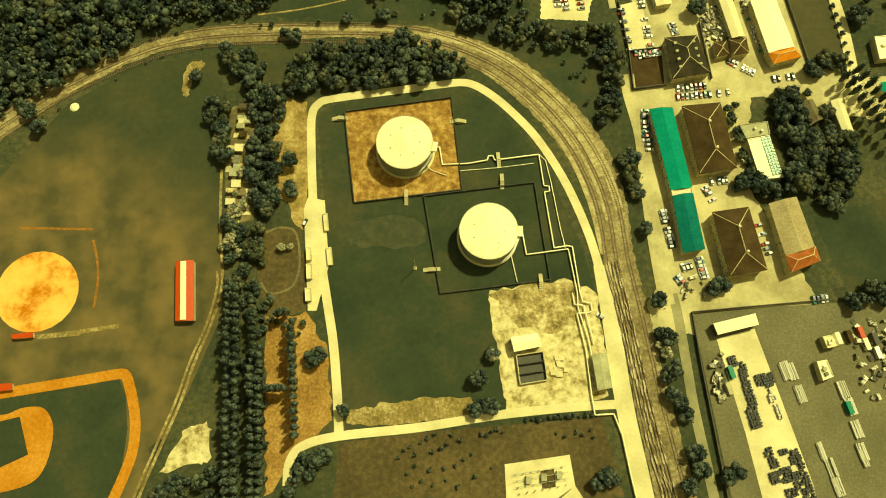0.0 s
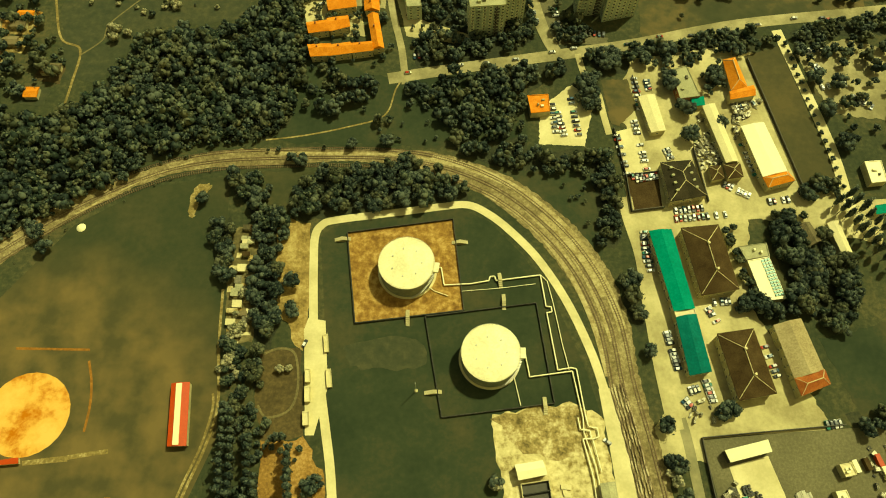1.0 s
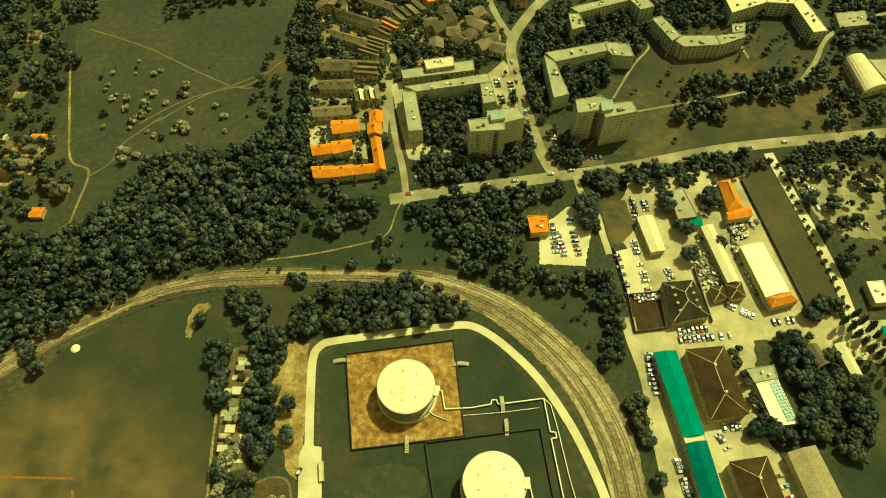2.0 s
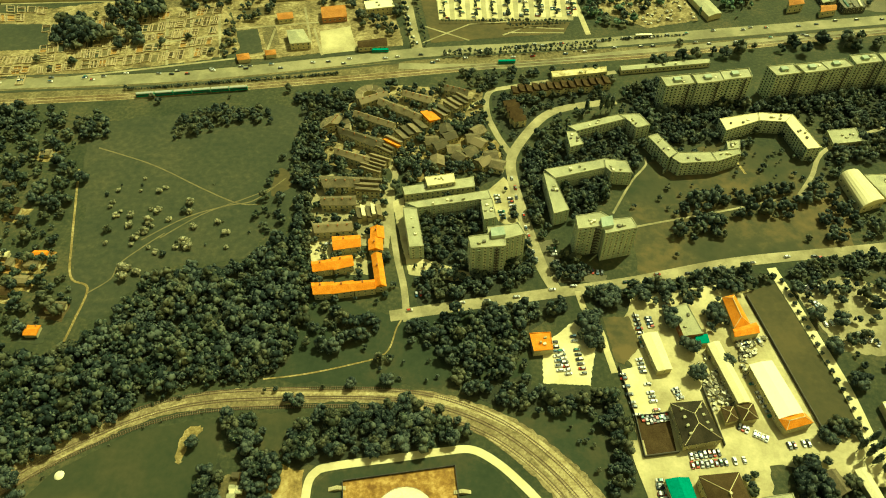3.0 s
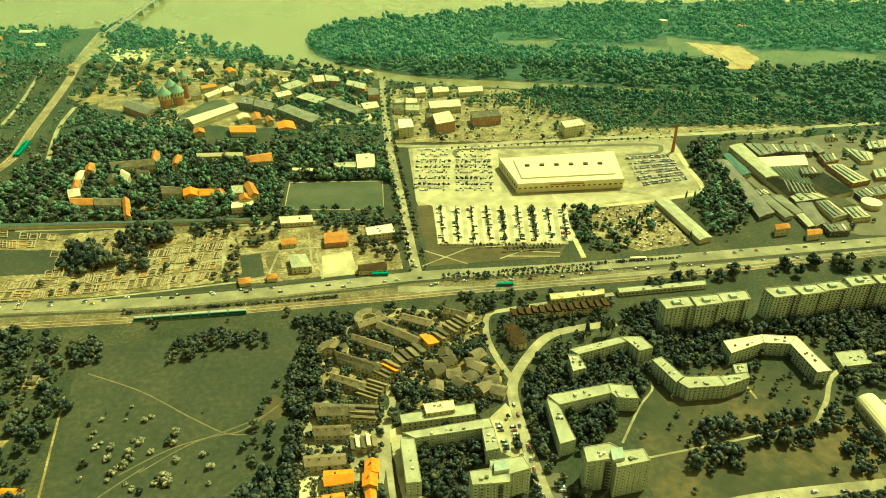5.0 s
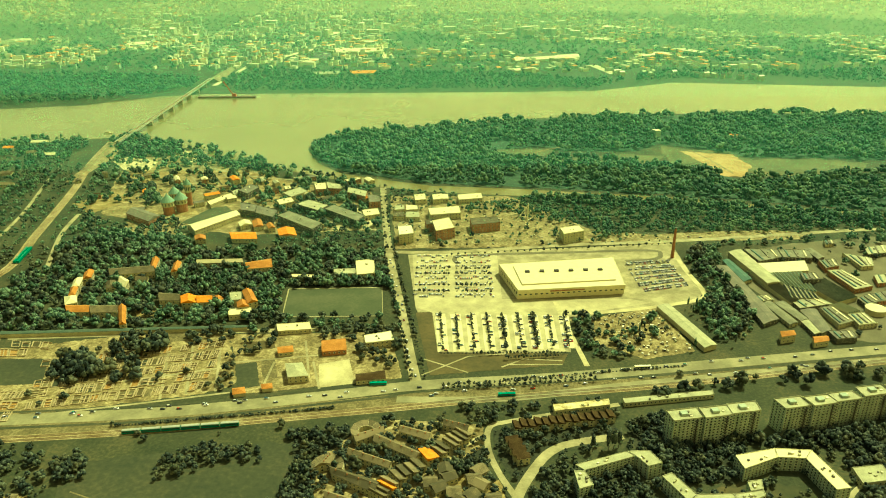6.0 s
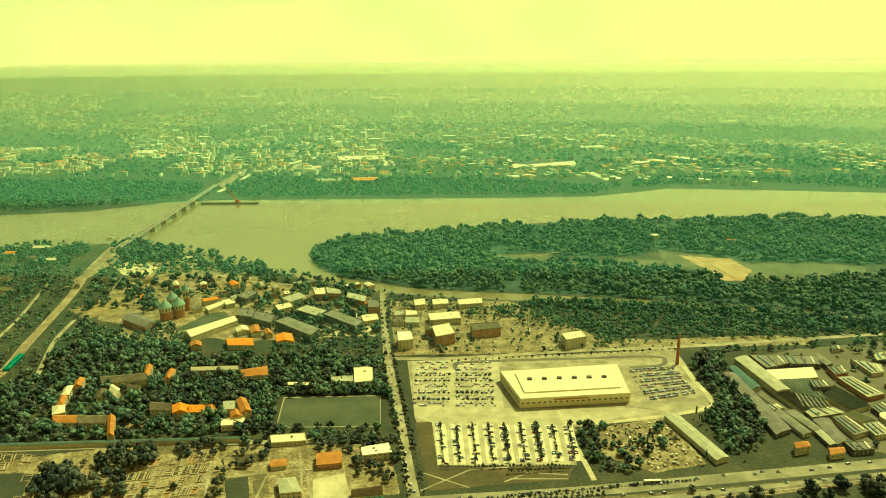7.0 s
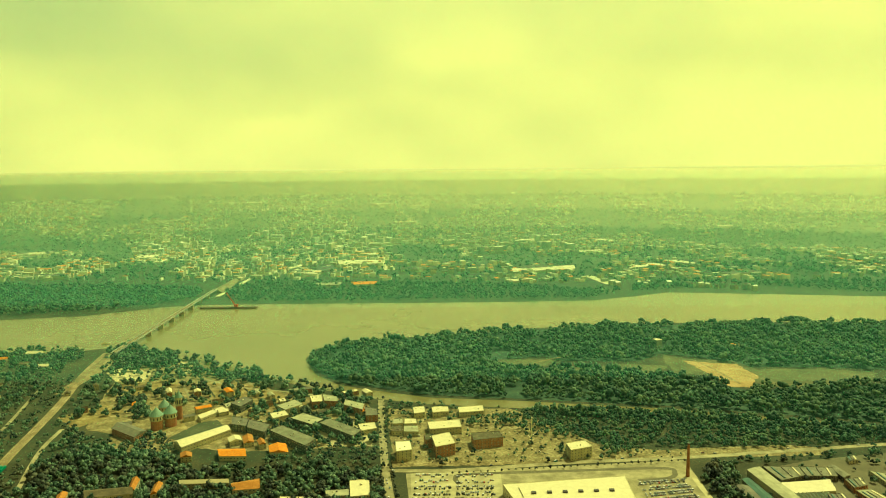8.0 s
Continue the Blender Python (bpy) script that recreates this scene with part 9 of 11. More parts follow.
wood("gasworks_trees", "large trees round the gasworks towers", [(-506.9, 1137.9), (-489.7, 1152.6), (-447.6, 1069.2), (-462, 1051.4)], 9, 5.0, 7.5, MID, LEAF_PARK, gap=1)
wood("gasworks_trees", "row of trees on the river bank", [(-446, 1321.5), (-409.2, 1340.7), (-314.6, 1258.2), (-316.4, 1224.1), (-405.7, 1258.8)], 11, 4.0, 7.0, MID, LEAF_PARK, keep=.75, gap=1)
wood("gasworks_trees", "wood between gasworks and academy", [(-498.6, 849.6), (-515.3, 922.6), (-468.4, 953), (-382.4, 932.5), (-355.9, 922.6), (-346.3, 875.8), (-437.2, 884.7), (-483.7, 875.7)], 8.5, 3.6, 6.4, MID, LEAF_PARK, gap=1)
wood("office_trees", "trees between the office blocks", [(-342, 1109), (-258.4, 1137), (-132, 1151.1), (-99.9, 963.2), (-187.9, 952.8), (-252.6, 963.4), (-316, 1019.5)], 12, 2.4, 4.8, MID, LEAF_PARK, keep=.6, gap=1)
wood("gasworks_trees", "trees behind the offices", [(-242.6, 922.5), (-189.8, 963.3), (-94, 942.5), (-89.5, 894), (-235.6, 894)], 9, 3.0, 4.8, FAR, LEAF_PARK, keep=.8)
wood("railway_trees", "bushes on both sides of the railway line", [(-531.2, 660.5), (-510.4, 764.9), (-532.3, 884.7), (-567.8, 1031.9), (-620.2, 1199.5), (-673.9, 1426.8), (-647, 1417.7), (-606.3, 1232.4), (-546.7, 1031.9), (-500.7, 866.8), (-490.7, 786.4), (-488.7, 639.8)], 9, 1.8, 4.2, FAR, LEAF_PARK, keep=.6, gap=1)
wood("railway_trees", "rough bushes on waste ground by the railway", [(-665.7, 757.5), (-604.6, 849.4), (-639.8, 1032.1), (-714.2, 1285.8), (-684.1, 1267.6), (-609.4, 1008.3), (-562.1, 849.5), (-582.4, 731.1)], 9, 1.6, 3.8, FAR, LEAF_PARK, keep=.6, gap=1)
wood("railway_trees", "thicket between railway and side road", [(-553.6, 771.8), (-589.8, 932.6), (-647.4, 1124.1), (-687.8, 1274.7), (-661.5, 1267.4), (-602.7, 1077.5), (-557.3, 918.7), (-551.1, 866.8), (-526.9, 731.2)], 8.5, 2.0, 4.4, FAR, LEAF_PARK, keep=.75, gap=.4)
wood("railway_trees", "trees and bushes beside the railway bank", [(-703.9, 849.3), (-704.8, 1083), (-800.5, 1427.9), (-765.8, 1473.5), (-686.3, 1232.9), (-639.8, 1032.1), (-611.9, 771.7)], 10, 3.4, 5.6, FAR, LEAF_PARK, keep=.75)
wood("railway_trees", "bushes on the railway bank", [(-523.6, 786.4), (-550.1, 903.3), (-544.6, 963.6), (-530.6, 922.6), (-492.6, 801.4), (-493.5, 758)], 9, 1.6, 3.0, FAR, LEAF_PARK, keep=.4)
wood("railway_trees", "trees on the near river bank", [(-1174.2, 1353.5), (-895.6, 1421.9), (-748.4, 1463.2), (-708.2, 1385.7), (-848.7, 1348.6), (-1079.3, 1245.8)], 11, 4.6, 7.0, FAR, LEAF_HAZED, keep=.8)
wood("railway_trees", "trees on the near river bank", [(-661.9, 1426.5), (-565.5, 1383.4), (-401.2, 1277), (-315, 1252.4), (-308.4, 1226.5), (-475.5, 1288.4), (-598.3, 1384), (-643.6, 1364.8)], 11, 4.0, 6.5, FAR, LEAF_HAZED, keep=.55)
wood("mall_trees", "trees beside the depot yard", [(123.1, 720.7), (143.1, 733.3), (166.1, 674.3), (227.3, 733.6), (225.1, 685.7), (207.7, 663.7), (194, 674.5), (166.3, 628.2), (145.4, 628.1), (127.1, 674.2)], 8, 2.6, 4.4, MID, LEAF_PARK, keep=.7)
wood("mall_trees", "trees between depot and factory", [(292.1, 876.1), (340.4, 903.4), (317.3, 818.2), (320, 697.5), (294, 674.9), (271.8, 674.8), (281, 788.1)], 7.5, 3.2, 5.4, MID, LEAF_PARK, keep=.85, gap=1)
wood("mall_trees", "trees between factory halls", [(341.1, 885.1), (571.8, 932.1), (841.1, 962.4), (608.5, 676.2), (412.3, 659.4), (349.5, 675.1)], 22, 2.4, 4.2, MID, LEAF_PARK, keep=.7, gap=1)
merged("depot_poplars", "tall slim poplars beside the depot", "trees", grow([(252.3, 731.1), (253.5, 723.6), (253.9, 717.5), (258, 721.2), (258.2, 709), (262.5, 711.4), (192.4, 687.8), (193.5, 681.1), (186.8, 674.4), (233.1, 644.2), (265.8, 659.8), (260.8, 699.6), (169.6, 690), (256.3, 674.7), (273.4, 664), (274.1, 651.5)], 1.6, 2.4, (.9, 1.2), 1), POPLAR, LEAF_PARK)
wood("mall_trees", "tall dark trees by the chimney road", [(297.1, 876.2), (322.8, 894.1), (323.5, 870.9), (302.5, 853.8), (293.2, 857.1)], 8, 4.6, 6.4, MID, LEAF_DARK, gap=.5, tall=(1.2, 1.8))
wood("mall_trees", "trees along the access road of the parking ground", [(113, 733.2), (129.1, 720.7), (141.8, 663.5), (147, 623.3), (134.1, 623.2), (121.5, 674.2), (113.4, 714.5)], 7.5, 2.6, 4.6, MID, LEAF_PARK, keep=.8, gap=.6)
wood("mall_trees", "trees and gardens beyond the factory", [(504.2, 930.2), (578.6, 944.1), (837.7, 958.2), (750.5, 850.9), (529.3, 857.4), (508.4, 879.8)], 10, 2.8, 5.0, MID, LEAF_PARK, keep=.6, gap=.8)
wood("mall_trees", "bushes between road and factory", [(316.2, 907.1), (367.7, 918.6), (502.2, 938.1), (494.4, 922.4), (381.6, 897.8), (319.2, 883.3)], 9, 1.8, 4.0, MID, LEAF_PARK, keep=.5, gap=.8)
wood("mall_trees", "trees beside the depot hall", [(263.6, 753.3), (293.3, 733.8), (289.8, 664.1), (260.6, 658.7), (257.1, 697.2)], 8, 3.4, 5.4, MID, LEAF_PARK, keep=.8)
wood("office_trees", "trees between construction site and river arm", [(9.8, 1030.7), (40.1, 1067.9), (119.7, 1093.8), (202.3, 1067.4), (199.2, 963), (156, 984.5), (102.8, 1007.1), (80.2, 1030.6)], 9, 3.4, 5.4, FAR, LEAF_HAZED)
wood("office_trees", "trees beside the road", [(183.8, 963), (216.9, 1054.7), (286.1, 1030.2), (589.2, 962.6), (579.8, 946.1), (304.2, 952.5), (250.7, 952.5), (191.5, 922.5)], 9, 3.6, 5.6, FAR, LEAF_HAZED, keep=.85)
wood("office_trees", "bushes and young trees on the building ground", [(-100.6, 1108.2), (85.7, 1107.5), (191.5, 963), (292.4, 938.2), (277.7, 912.8), (-74.9, 894)], 13, 1.4, 3.4, MID, LEAF_PARK, keep=.6, gap=1)
wood("office_trees", "trees round the offices", [(-103, 1136.4), (-2.9, 1136), (23.2, 1080.9), (-54.8, 1081.1), (-91.9, 1007.4)], 10, 3.0, 4.6, FAR, LEAF_PARK, keep=.6)
wood("bank_wood", "tall trees leaning over the river arm", [(124.5, 1100.3), (329, 1078.6), (590.9, 1010.8), (805.1, 964.9), (785.9, 942.6), (577.4, 988.1), (321.6, 1055), (122.1, 1080.5)], 7.5, 5.0, 7.0, FAR, LEAF_HAZED, gap=0, tall=(1.1, 1.5))
wood("bank_wood", "long belt of trees along the river arm", [(-224.7, 1188.8), (-145.8, 1150.7), (-37.4, 1112.1), (114.9, 1090.4), (326, 1069), (584.7, 1000.3), (700.9, 971.4), (676, 937.8), (561, 960.8), (309.1, 1015.1), (163.3, 1077.7), (81.7, 1095.7), (-37.4, 1112.1), (-163.7, 1150.9)], 9.5, 4.5, 6.5, FAR, LEAF_HAZED, gap=1)
ISLAND = [(-277.2, 1378.8), (-269.9, 1454.8), (-226.3, 1504.7), (-111.9, 1546.8), (122.9, 1627), (386, 1673.1), (651.2, 1691), (990.7, 1677), (1211.2, 1660), (973.9, 1339.8), (768.1, 1306.1), (660.6, 1325.9), (539.5, 1327.7), (461.8, 1399.3), (404.7, 1425.5), (346.2, 1368.9), (209.2, 1371.1), (171.9, 1412.5), (71.3, 1373.3), (98.8, 1315.9), (200.3, 1314.4), (371.4, 1276.7), (431.5, 1252.4), (475.5, 1195.4), (578.4, 1200.2), (701.7, 1223.2), (904.5, 1246.1), (730.9, 1011.8), (610.5, 1043.4), (339.9, 1113.5), (121.5, 1150.6), (-39.4, 1175), (-105.7, 1202.4), (-191.1, 1241), (-241.4, 1302.8)]

surface("wood_floor", ISLAND, 0.08, mat("undergrowth_green", (0.02, 0.045, 0.028), (0.035, 0.07, 0.042), (0.06, 0.1, 0.055), scale=0.03, fine=0.3, rough=0.95), "green undergrowth beneath the island trees", "ground", edge=2)


def glade(p):
    """Below nought where the island wood opens into small glades, which lie north of its middle."""
    return noise.noise(Vector((p[0] / 62, p[1] / 62, 5.3))) + .5 - .24 * min(max((p[1] - 1380) / 120, 0), 1)


stand = [p for p in scatter(ISLAND, 12.2, 1, 1) if glade(p) > 0]
shade = [noise.noise(Vector((x / 48, y / 48, 1.7))) + rnd.uniform(-.25, .25) for x, y in stand]
merged("island_wood", "dense dark wood covering the river island", "trees", grow([p for p, n in zip(stand, shade) if n < .12], 5.6, 10.4, (.8, 1.25), 2), FAR, LEAF_HAZED)
merged("island_wood", "paler clumps of trees in the island wood", "trees", grow([p for p, n in zip(stand, shade) if n >= .12], 5.2, 9.4, (.8, 1.2), 2), FAR, LEAF_HAZED_PALE)
wood("far_bank_wood", "dense wood on the far river bank", [(-1343.6, 1770.2), (-1140.8, 1805.6), (-952.9, 1857.3), (-793.7, 1952.6), (-732.5, 2061.4), (-760.1, 2186.4), (-985.9, 2267.6), (-1446.6, 2283.9), (-1712.3, 2250)], 16, 7, 10, DISTANT, LEAF_HAZED, tall=(.8, 1.2), z=2)
wood("far_bank_wood", "belt of trees on the far river bank", [(-628.1, 1988.8), (-379.6, 1998.3), (152.5, 2007.9), (390.4, 2026.6), (496.5, 2143.9), (335.5, 2179.4), (172, 2258.8), (-296.9, 2332.3), (-618.1, 2367.8), (-690.3, 2184)], 15, 5, 8, DISTANT, LEAF_HAZED, keep=.85, z=1)
wood("far_bank_wood", "belt of trees on the far river bank", [(522.3, 2113.9), (634, 2159), (863.7, 2233.8), (1227.7, 2071.9), (1496.4, 2044.9), (1696, 2314.3), (1380.4, 2326.6), (884.9, 2288), (568.9, 2299.8)], 17, 5, 9, DISTANT, LEAF_HAZED, keep=.85, z=1)

# ---- cars ----


def paint_material(rand, white):
    m = plain("car_paint_" + rand, (0.5, 0.5, 0.5), 0.3)
    t = m.node_tree
    b = t.nodes["Principled BSDF"]
    ramp = t.nodes.new("ShaderNodeValToRGB")
    ramp.color_ramp.interpolation = "CONSTANT"
    e = ramp.color_ramp.elements
    e[0].color, e[1].position, e[1].color = (0.75, 0.74, 0.7, 1), white, (0.42, 0.42, 0.4, 1)
    for p, c in ((0.5, (0.03, 0.03, 0.035)), (0.66, (0.12, 0.13, 0.14)), (0.78, (0.35, 0.03, 0.015)), (0.84, (0.02, 0.07, 0.12)), (0.9, (0.02, 0.16, 0.12)), (0.94, (0.6, 0.56, 0.45))):
        e.new(p).color = (*c, 1)
    src = t.nodes.new("ShaderNodeObjectInfo").outputs["Random"] if rand == "object" else t.nodes.new("ShaderNodeNewGeometry").outputs["Random Per Island"]
    t.links.new(src, ramp.inputs[0])
    t.links.new(ramp.outputs[0], b.inputs["Base Color"])
    return m


PAINT, PAINT_LOT = paint_material("object", .3), paint_material("island", .14)


def loft(sh, sections, m=0):
    """Joins cross-sections (x, half width, z low, z high)."""
    rings = [[(x, -w, lo), (x, w, lo), (x, w * .96, hi), (x, -w * .96, hi)] for x, w, lo, hi in sections]
    n = len(sh.v)
    for rg in rings:
        sh.v += rg
    for i in range(len(rings) - 1):
        for k in range(4):
            a, b = n + i * 4 + k, n + i * 4 + (k + 1) % 4
            sh.f.append((a, b, b + 4, a + 4))
            sh.m.append(m)
    sh.f += [(n + 3, n + 2, n + 1, n), tuple(n + (len(rings) - 1) * 4 + k for k in range(4))]
    sh.m += [m, m]


def car_body():
    sh = Shell()
    loft(sh, [(-2.2, .78, .35, .75), (-2.1, .86, .3, .95), (-1.0, .88, .28, .98), (.9, .88, .28, .95), (1.9, .84, .3, .82), (2.2, .74, .36, .66)])
    return sh


def car_roof():
    sh = Shell()
    loft(sh, [(-1.55, .62, 1.36, 1.44), (-1.2, .68, 1.36, 1.47), (.2, .68, 1.36, 1.47), (.45, .64, 1.36, 1.42)])
    return sh


def car_cabin():
    sh = Shell()
    loft(sh, [(-2.0, .76, .95, .97), (-1.5, .72, .95, 1.37), (.4, .72, .95, 1.37), (1.15, .78, .93, .95)])
    return sh


CAR_MESH = {"body": car_body().mesh("body", PAINT), "roof": car_roof().mesh("roof", PAINT), "cabin": car_cabin().mesh("cabin", GLASS)}
wheel_sh = Shell()
for k in range(8):
    a, b = math.tau * k / 8, math.tau * (k + 1) / 8
    wheel_sh.face([(.32 * math.cos(a), -.1, .32 * math.sin(a)), (.32 * math.cos(b), -.1, .32 * math.sin(b)), (.32 * math.cos(b), .1, .32 * math.sin(b)), (.32 * math.cos(a), .1, .32 * math.sin(a))])
wheel_sh.face([(.32 * math.cos(math.tau * k / 8), -.1, .32 * math.sin(math.tau * k / 8)) for k in range(8)])
wheel_sh.face([(.32 * math.cos(-math.tau * k / 8), .1, .32 * math.sin(-math.tau * k / 8)) for k in range(8)])
CAR_MESH["wheel"] = wheel_sh.mesh("wheel", TYRE)
CARS = 0


def car(x, y, a, z=.14, s=1.0):
    global CARS
    CARS += 1
    t = thing("car", "parked passenger car with dark glass", "car", "parked cars")
    t.matrix_basis = Matrix.Translation((x, y, z)) @ Matrix.Rotation(a, 4, "Z") @ Matrix.Scale(s, 4)
    for n in ("body", "roof", "cabin"):
        o = part(n, CAR_MESH[n], None, t)
    for u, v in ((-1.35, -.8), (-1.35, .8), (1.35, -.8), (1.35, .8)):
        o = part("wheel", CAR_MESH["wheel"], None, t)
        o.location = (u, v, .32)
    return t


def car_row(p0, p1, n, side=math.pi / 2, fill=.85):
    a = math.atan2(p1[1] - p0[1], p1[0] - p0[0]) + side
    for k in range(n):
        if rnd.random() < fill:
            x, y = lerp(p0, p1, (k + .5) / n)
            car(x, y, a + rnd.choice((0, math.pi)) + rnd.uniform(-.06, .06), s=rnd.uniform(.95, 1.08))


for line, n in (([(101.1, 248.6), (105.4, 219.7)], 11), ([(112.6, 259.2), (117.1, 223)], 13), ([(115.6, 291.9), (117.5, 265.6)], 8), ([(123.2, 289.8), (124.3, 280.9)], 4), ([(109.4, 217.1), (123, 220.1)], 7), ([(129.2, 241), (132.2, 231.1)], 5),
                ([(128.9, 191.6), (159.8, 195.1)], 12), ([(160.2, 215.4), (175, 207.1)], 8), ([(184, 203.6), (197.5, 205.7)], 5), ([(111, 184.2), (110.9, 163.6)], 8), ([(175.4, 243.9), (180.9, 220.4)], 8), ([(175.2, 268.9), (191.5, 273.6)], 6),
                ([(110.8, 180.2), (112.5, 158.1)], 8), ([(117, 124.9), (120.9, 103.5)], 11), ([(121.6, 88.9), (125.8, 82.9)], 4), ([(124.5, 92.8), (130.6, 94.5)], 3), ([(133.9, 99.1), (136.7, 87)], 6), ([(167.1, 118.3), (173, 95.1)], 9), ([(188.4, 76.3), (199.4, 78)], 5),
                ([(143.6, 141.4), (157.5, 142.9)], 7), ([(140.3, 138.7), (144.7, 129.8)], 5), ([(106.8, 219), (123.1, 221.1)], 6), ([(129.3, 196.8), (147, 199.2)], 7), ([(227, 313.6), (240.8, 317.7)], 6), ([(229.4, 285.3), (248.1, 288.8)], 9), ([(249.1, 279.1), (260.9, 270.7)], 6),
                ([(230.8, 303.4), (235.7, 296.6)], 4), ([(66.2, 264.6), (70.1, 245.9)], 7), ([(75, 275.6), (78.7, 246.1)], 9), ([(63.1, 271), (65.1, 247.9)], 7), ([(32, 398.9), (37.2, 369.5)], 9), ([(41.9, 396.2), (44.4, 374.7)], 6), ([(68.2, 347.7), (71.2, 327.2)], 7), ([(74.7, 327.3), (100.9, 325.4)], 9), ([(-23.4, 304.9), (0.5, 308.5)], 9), ([(-90.5, 360.3), (-84.4, 345.8)], 4)):
    car_row(*line, n)


def lot(name, label, places):
    """Cars too many to tell apart, in one part."""
    sh = Shell()
    for x, y, a in places:
        for src, m in ((CAR_SHAPES[0], 0), (CAR_SHAPES[1], 1), (CAR_SHAPES[2], 0)):
            n, c, s = len(sh.v), math.cos(a), math.sin(a)
            sh.v += [(x + c * p[0] - s * p[1], y + s * p[0] + c * p[1], .3 + p[2]) for p in src.v]
            sh.f += [tuple(i + n for i in q) for q in src.f]
            sh.m += [m] * len(src.f)
    o = new(name, sh.mesh(name, PAINT_LOT, GLASS))
    tagged(o, label, "cars", "", "stuff")


CAR_SHAPES = (car_body(), car_cabin(), car_roof())
places = []
for r in range(8):
    for x0, x1 in ((-46, -5), (2, 47)):
        for k in range(int((x1 - x0) / 2.6)):
            if rnd.random() < .92:
                places.append((x0 + 2.6 * k + 1.3, 760.5 + r * 15.6 + rnd.choice((-2.6, 2.6)), math.pi / 2 + rnd.uniform(-.05, .05)))
FRONT = [(-14.1, 717.8), (-9.5, 640.1), (116.3, 714.5), (112.9, 647.7)]
for r in range(9):
    a, b = lerp(FRONT[0], FRONT[2], r / 8), lerp(FRONT[1], FRONT[3], r / 8)
    for k in range(24):
        for d in (-2.8, 2.8):
            if rnd.random() < .12 + .03 * r:
                c = lerp(a, b, (k + .5) / 24)
                places.append((c[0] + d, c[1], rnd.uniform(-.06, .06)))
EAST = [(209.9, 847), (268.5, 855.4), (213.4, 773.7), (270.4, 791)]
for r in range(6):
    a, b = lerp(EAST[0], EAST[2], r / 5), lerp(EAST[1], EAST[3], r / 5)
    for k in range(22):
        for d in (-2.6, 2.6):
            if rnd.random() < .8:
                c = lerp(a, b, (k + .5) / 22)
                places.append((c[0], c[1] + d, 1.5 + rnd.uniform(-.06, .06)))
for r in range(9):
    a, b = lerp(FRONT[0], FRONT[2], r / 8), lerp(FRONT[1], FRONT[3], r / 8)
    ribbon("parking_bay", [a, b], 11.0, .2, CONCRETE, "pale concrete parking bays in a row", "parking", curve=False)
lot("parked_cars", "many parked cars in rows at a shopping centre", places)
moving = []
for line, n in (([(-454.1, 522.8), (-97.9, 569.2)], 16), ([(-97.9, 569.2), (410.2, 648.1)], 26), ([(-451.9, 520), (-97.3, 565.1)], 12), ([(-39.5, 564.7), (397.9, 626.4)], 18), ([(-33.5, 586.2), (-80.7, 875.9)], 16), ([(-27.7, 293.1), (268.3, 347)], 14), ([(58.9, 331.3), (45.4, 420.4)], 8), ([(-74.2, 884.9), (591.6, 966.8)], 10)):
    for k in range(n):
        c = lerp(*line, (k + rnd.random()) / n)
        a = math.atan2(line[1][1] - line[0][1], line[1][0] - line[0][0])
        d = rnd.uniform(-2.5, 2.5)
        moving.append((c[0] - math.sin(a) * d, c[1] + math.cos(a) * d, a))
lot("road_cars", "cars standing on the streets", moving)

merged("highway_hedge", "dark hedge of bushes along the highway", "hedge", grow([lerp(*[(-277.1, 522.1), (-100.9, 548.4)], (k + .5) / 70) for k in range(70)] + [lerp(*[(40.9, 591.2), (214.5, 615.7)], (k + .5) / 50) for k in range(50)], .9, 1.7, (.7, 1.1), .2), MID, LEAF_DARK)
# trees of the parking ground
for r in range(9):
    a, b = lerp(FRONT[0], FRONT[2], r / 8), lerp(FRONT[1], FRONT[3], r / 8)
    merged("lot_trees", "row of small trees between parking bays", "trees", grow([lerp(a, b, (k + .5) / 22) for k in range(22)], 1.1, 2.6 if r in (4, 6) else 1.7), MID, LEAF_DARK)
merged("lot_trees", "rows of small trees between parked cars", "trees", grow([(x0 + k * 5.5, y0) for y0 in (768, 784, 815, 830) for x0 in (-44, 4) for k in range(8)], 1.2, 2.0), MID, LEAF_DARK)
merged("avenue_trees", "row of trees along the avenue", "trees", grow([lerp(*[(-25.4, 595), (-75.7, 884.9)], k / 34) for k in range(35)] + [lerp(*[(-37.9, 594.9), (-90.1, 884.9)], k / 30) for k in range(31)] + [lerp(*[(-86.6, 894), (-120.9, 1151)], k / 14) for k in range(15)] + [lerp(*[(-80, 894), (-111.7, 1151)], k / 14) for k in range(15)], 1.4, 2.8), MID, LEAF_DARK)
merged("ring_road_trees", "row of small trees along the road", "trees", grow([lerp(*[(-2.1, 872.4), (284, 909)], k / 34) for k in range(35)], 1.2, 1.8), MID, LEAF_DARK)

merged("median_trees", "rows of small round trees on the highway median", "trees", grow([lerp(*[(-8.5, 575.5), (127.8, 590.6)], k / 30) for k in range(31)] + [lerp(*[(-8.6, 580.5), (128.8, 595.8)], k / 30) for k in range(31)] + [lerp(*[(51.1, 626.6), (104.1, 631.7)], k / 14) for k in range(15)] + [lerp(*[(-12, 634.1), (107.5, 636.7)], k / 34) for k in range(35)], 1.2, 1.9), MID, LEAF_DARK)
wood("roadside_trees", "trees at the corner of the workshops", [(76.7, 286.1), (92.3, 289.9), (92.8, 266.6), (80.9, 261.1)], 5.2, 2.6, 3.8, NEAR, LEAF_DARK, gap=0)
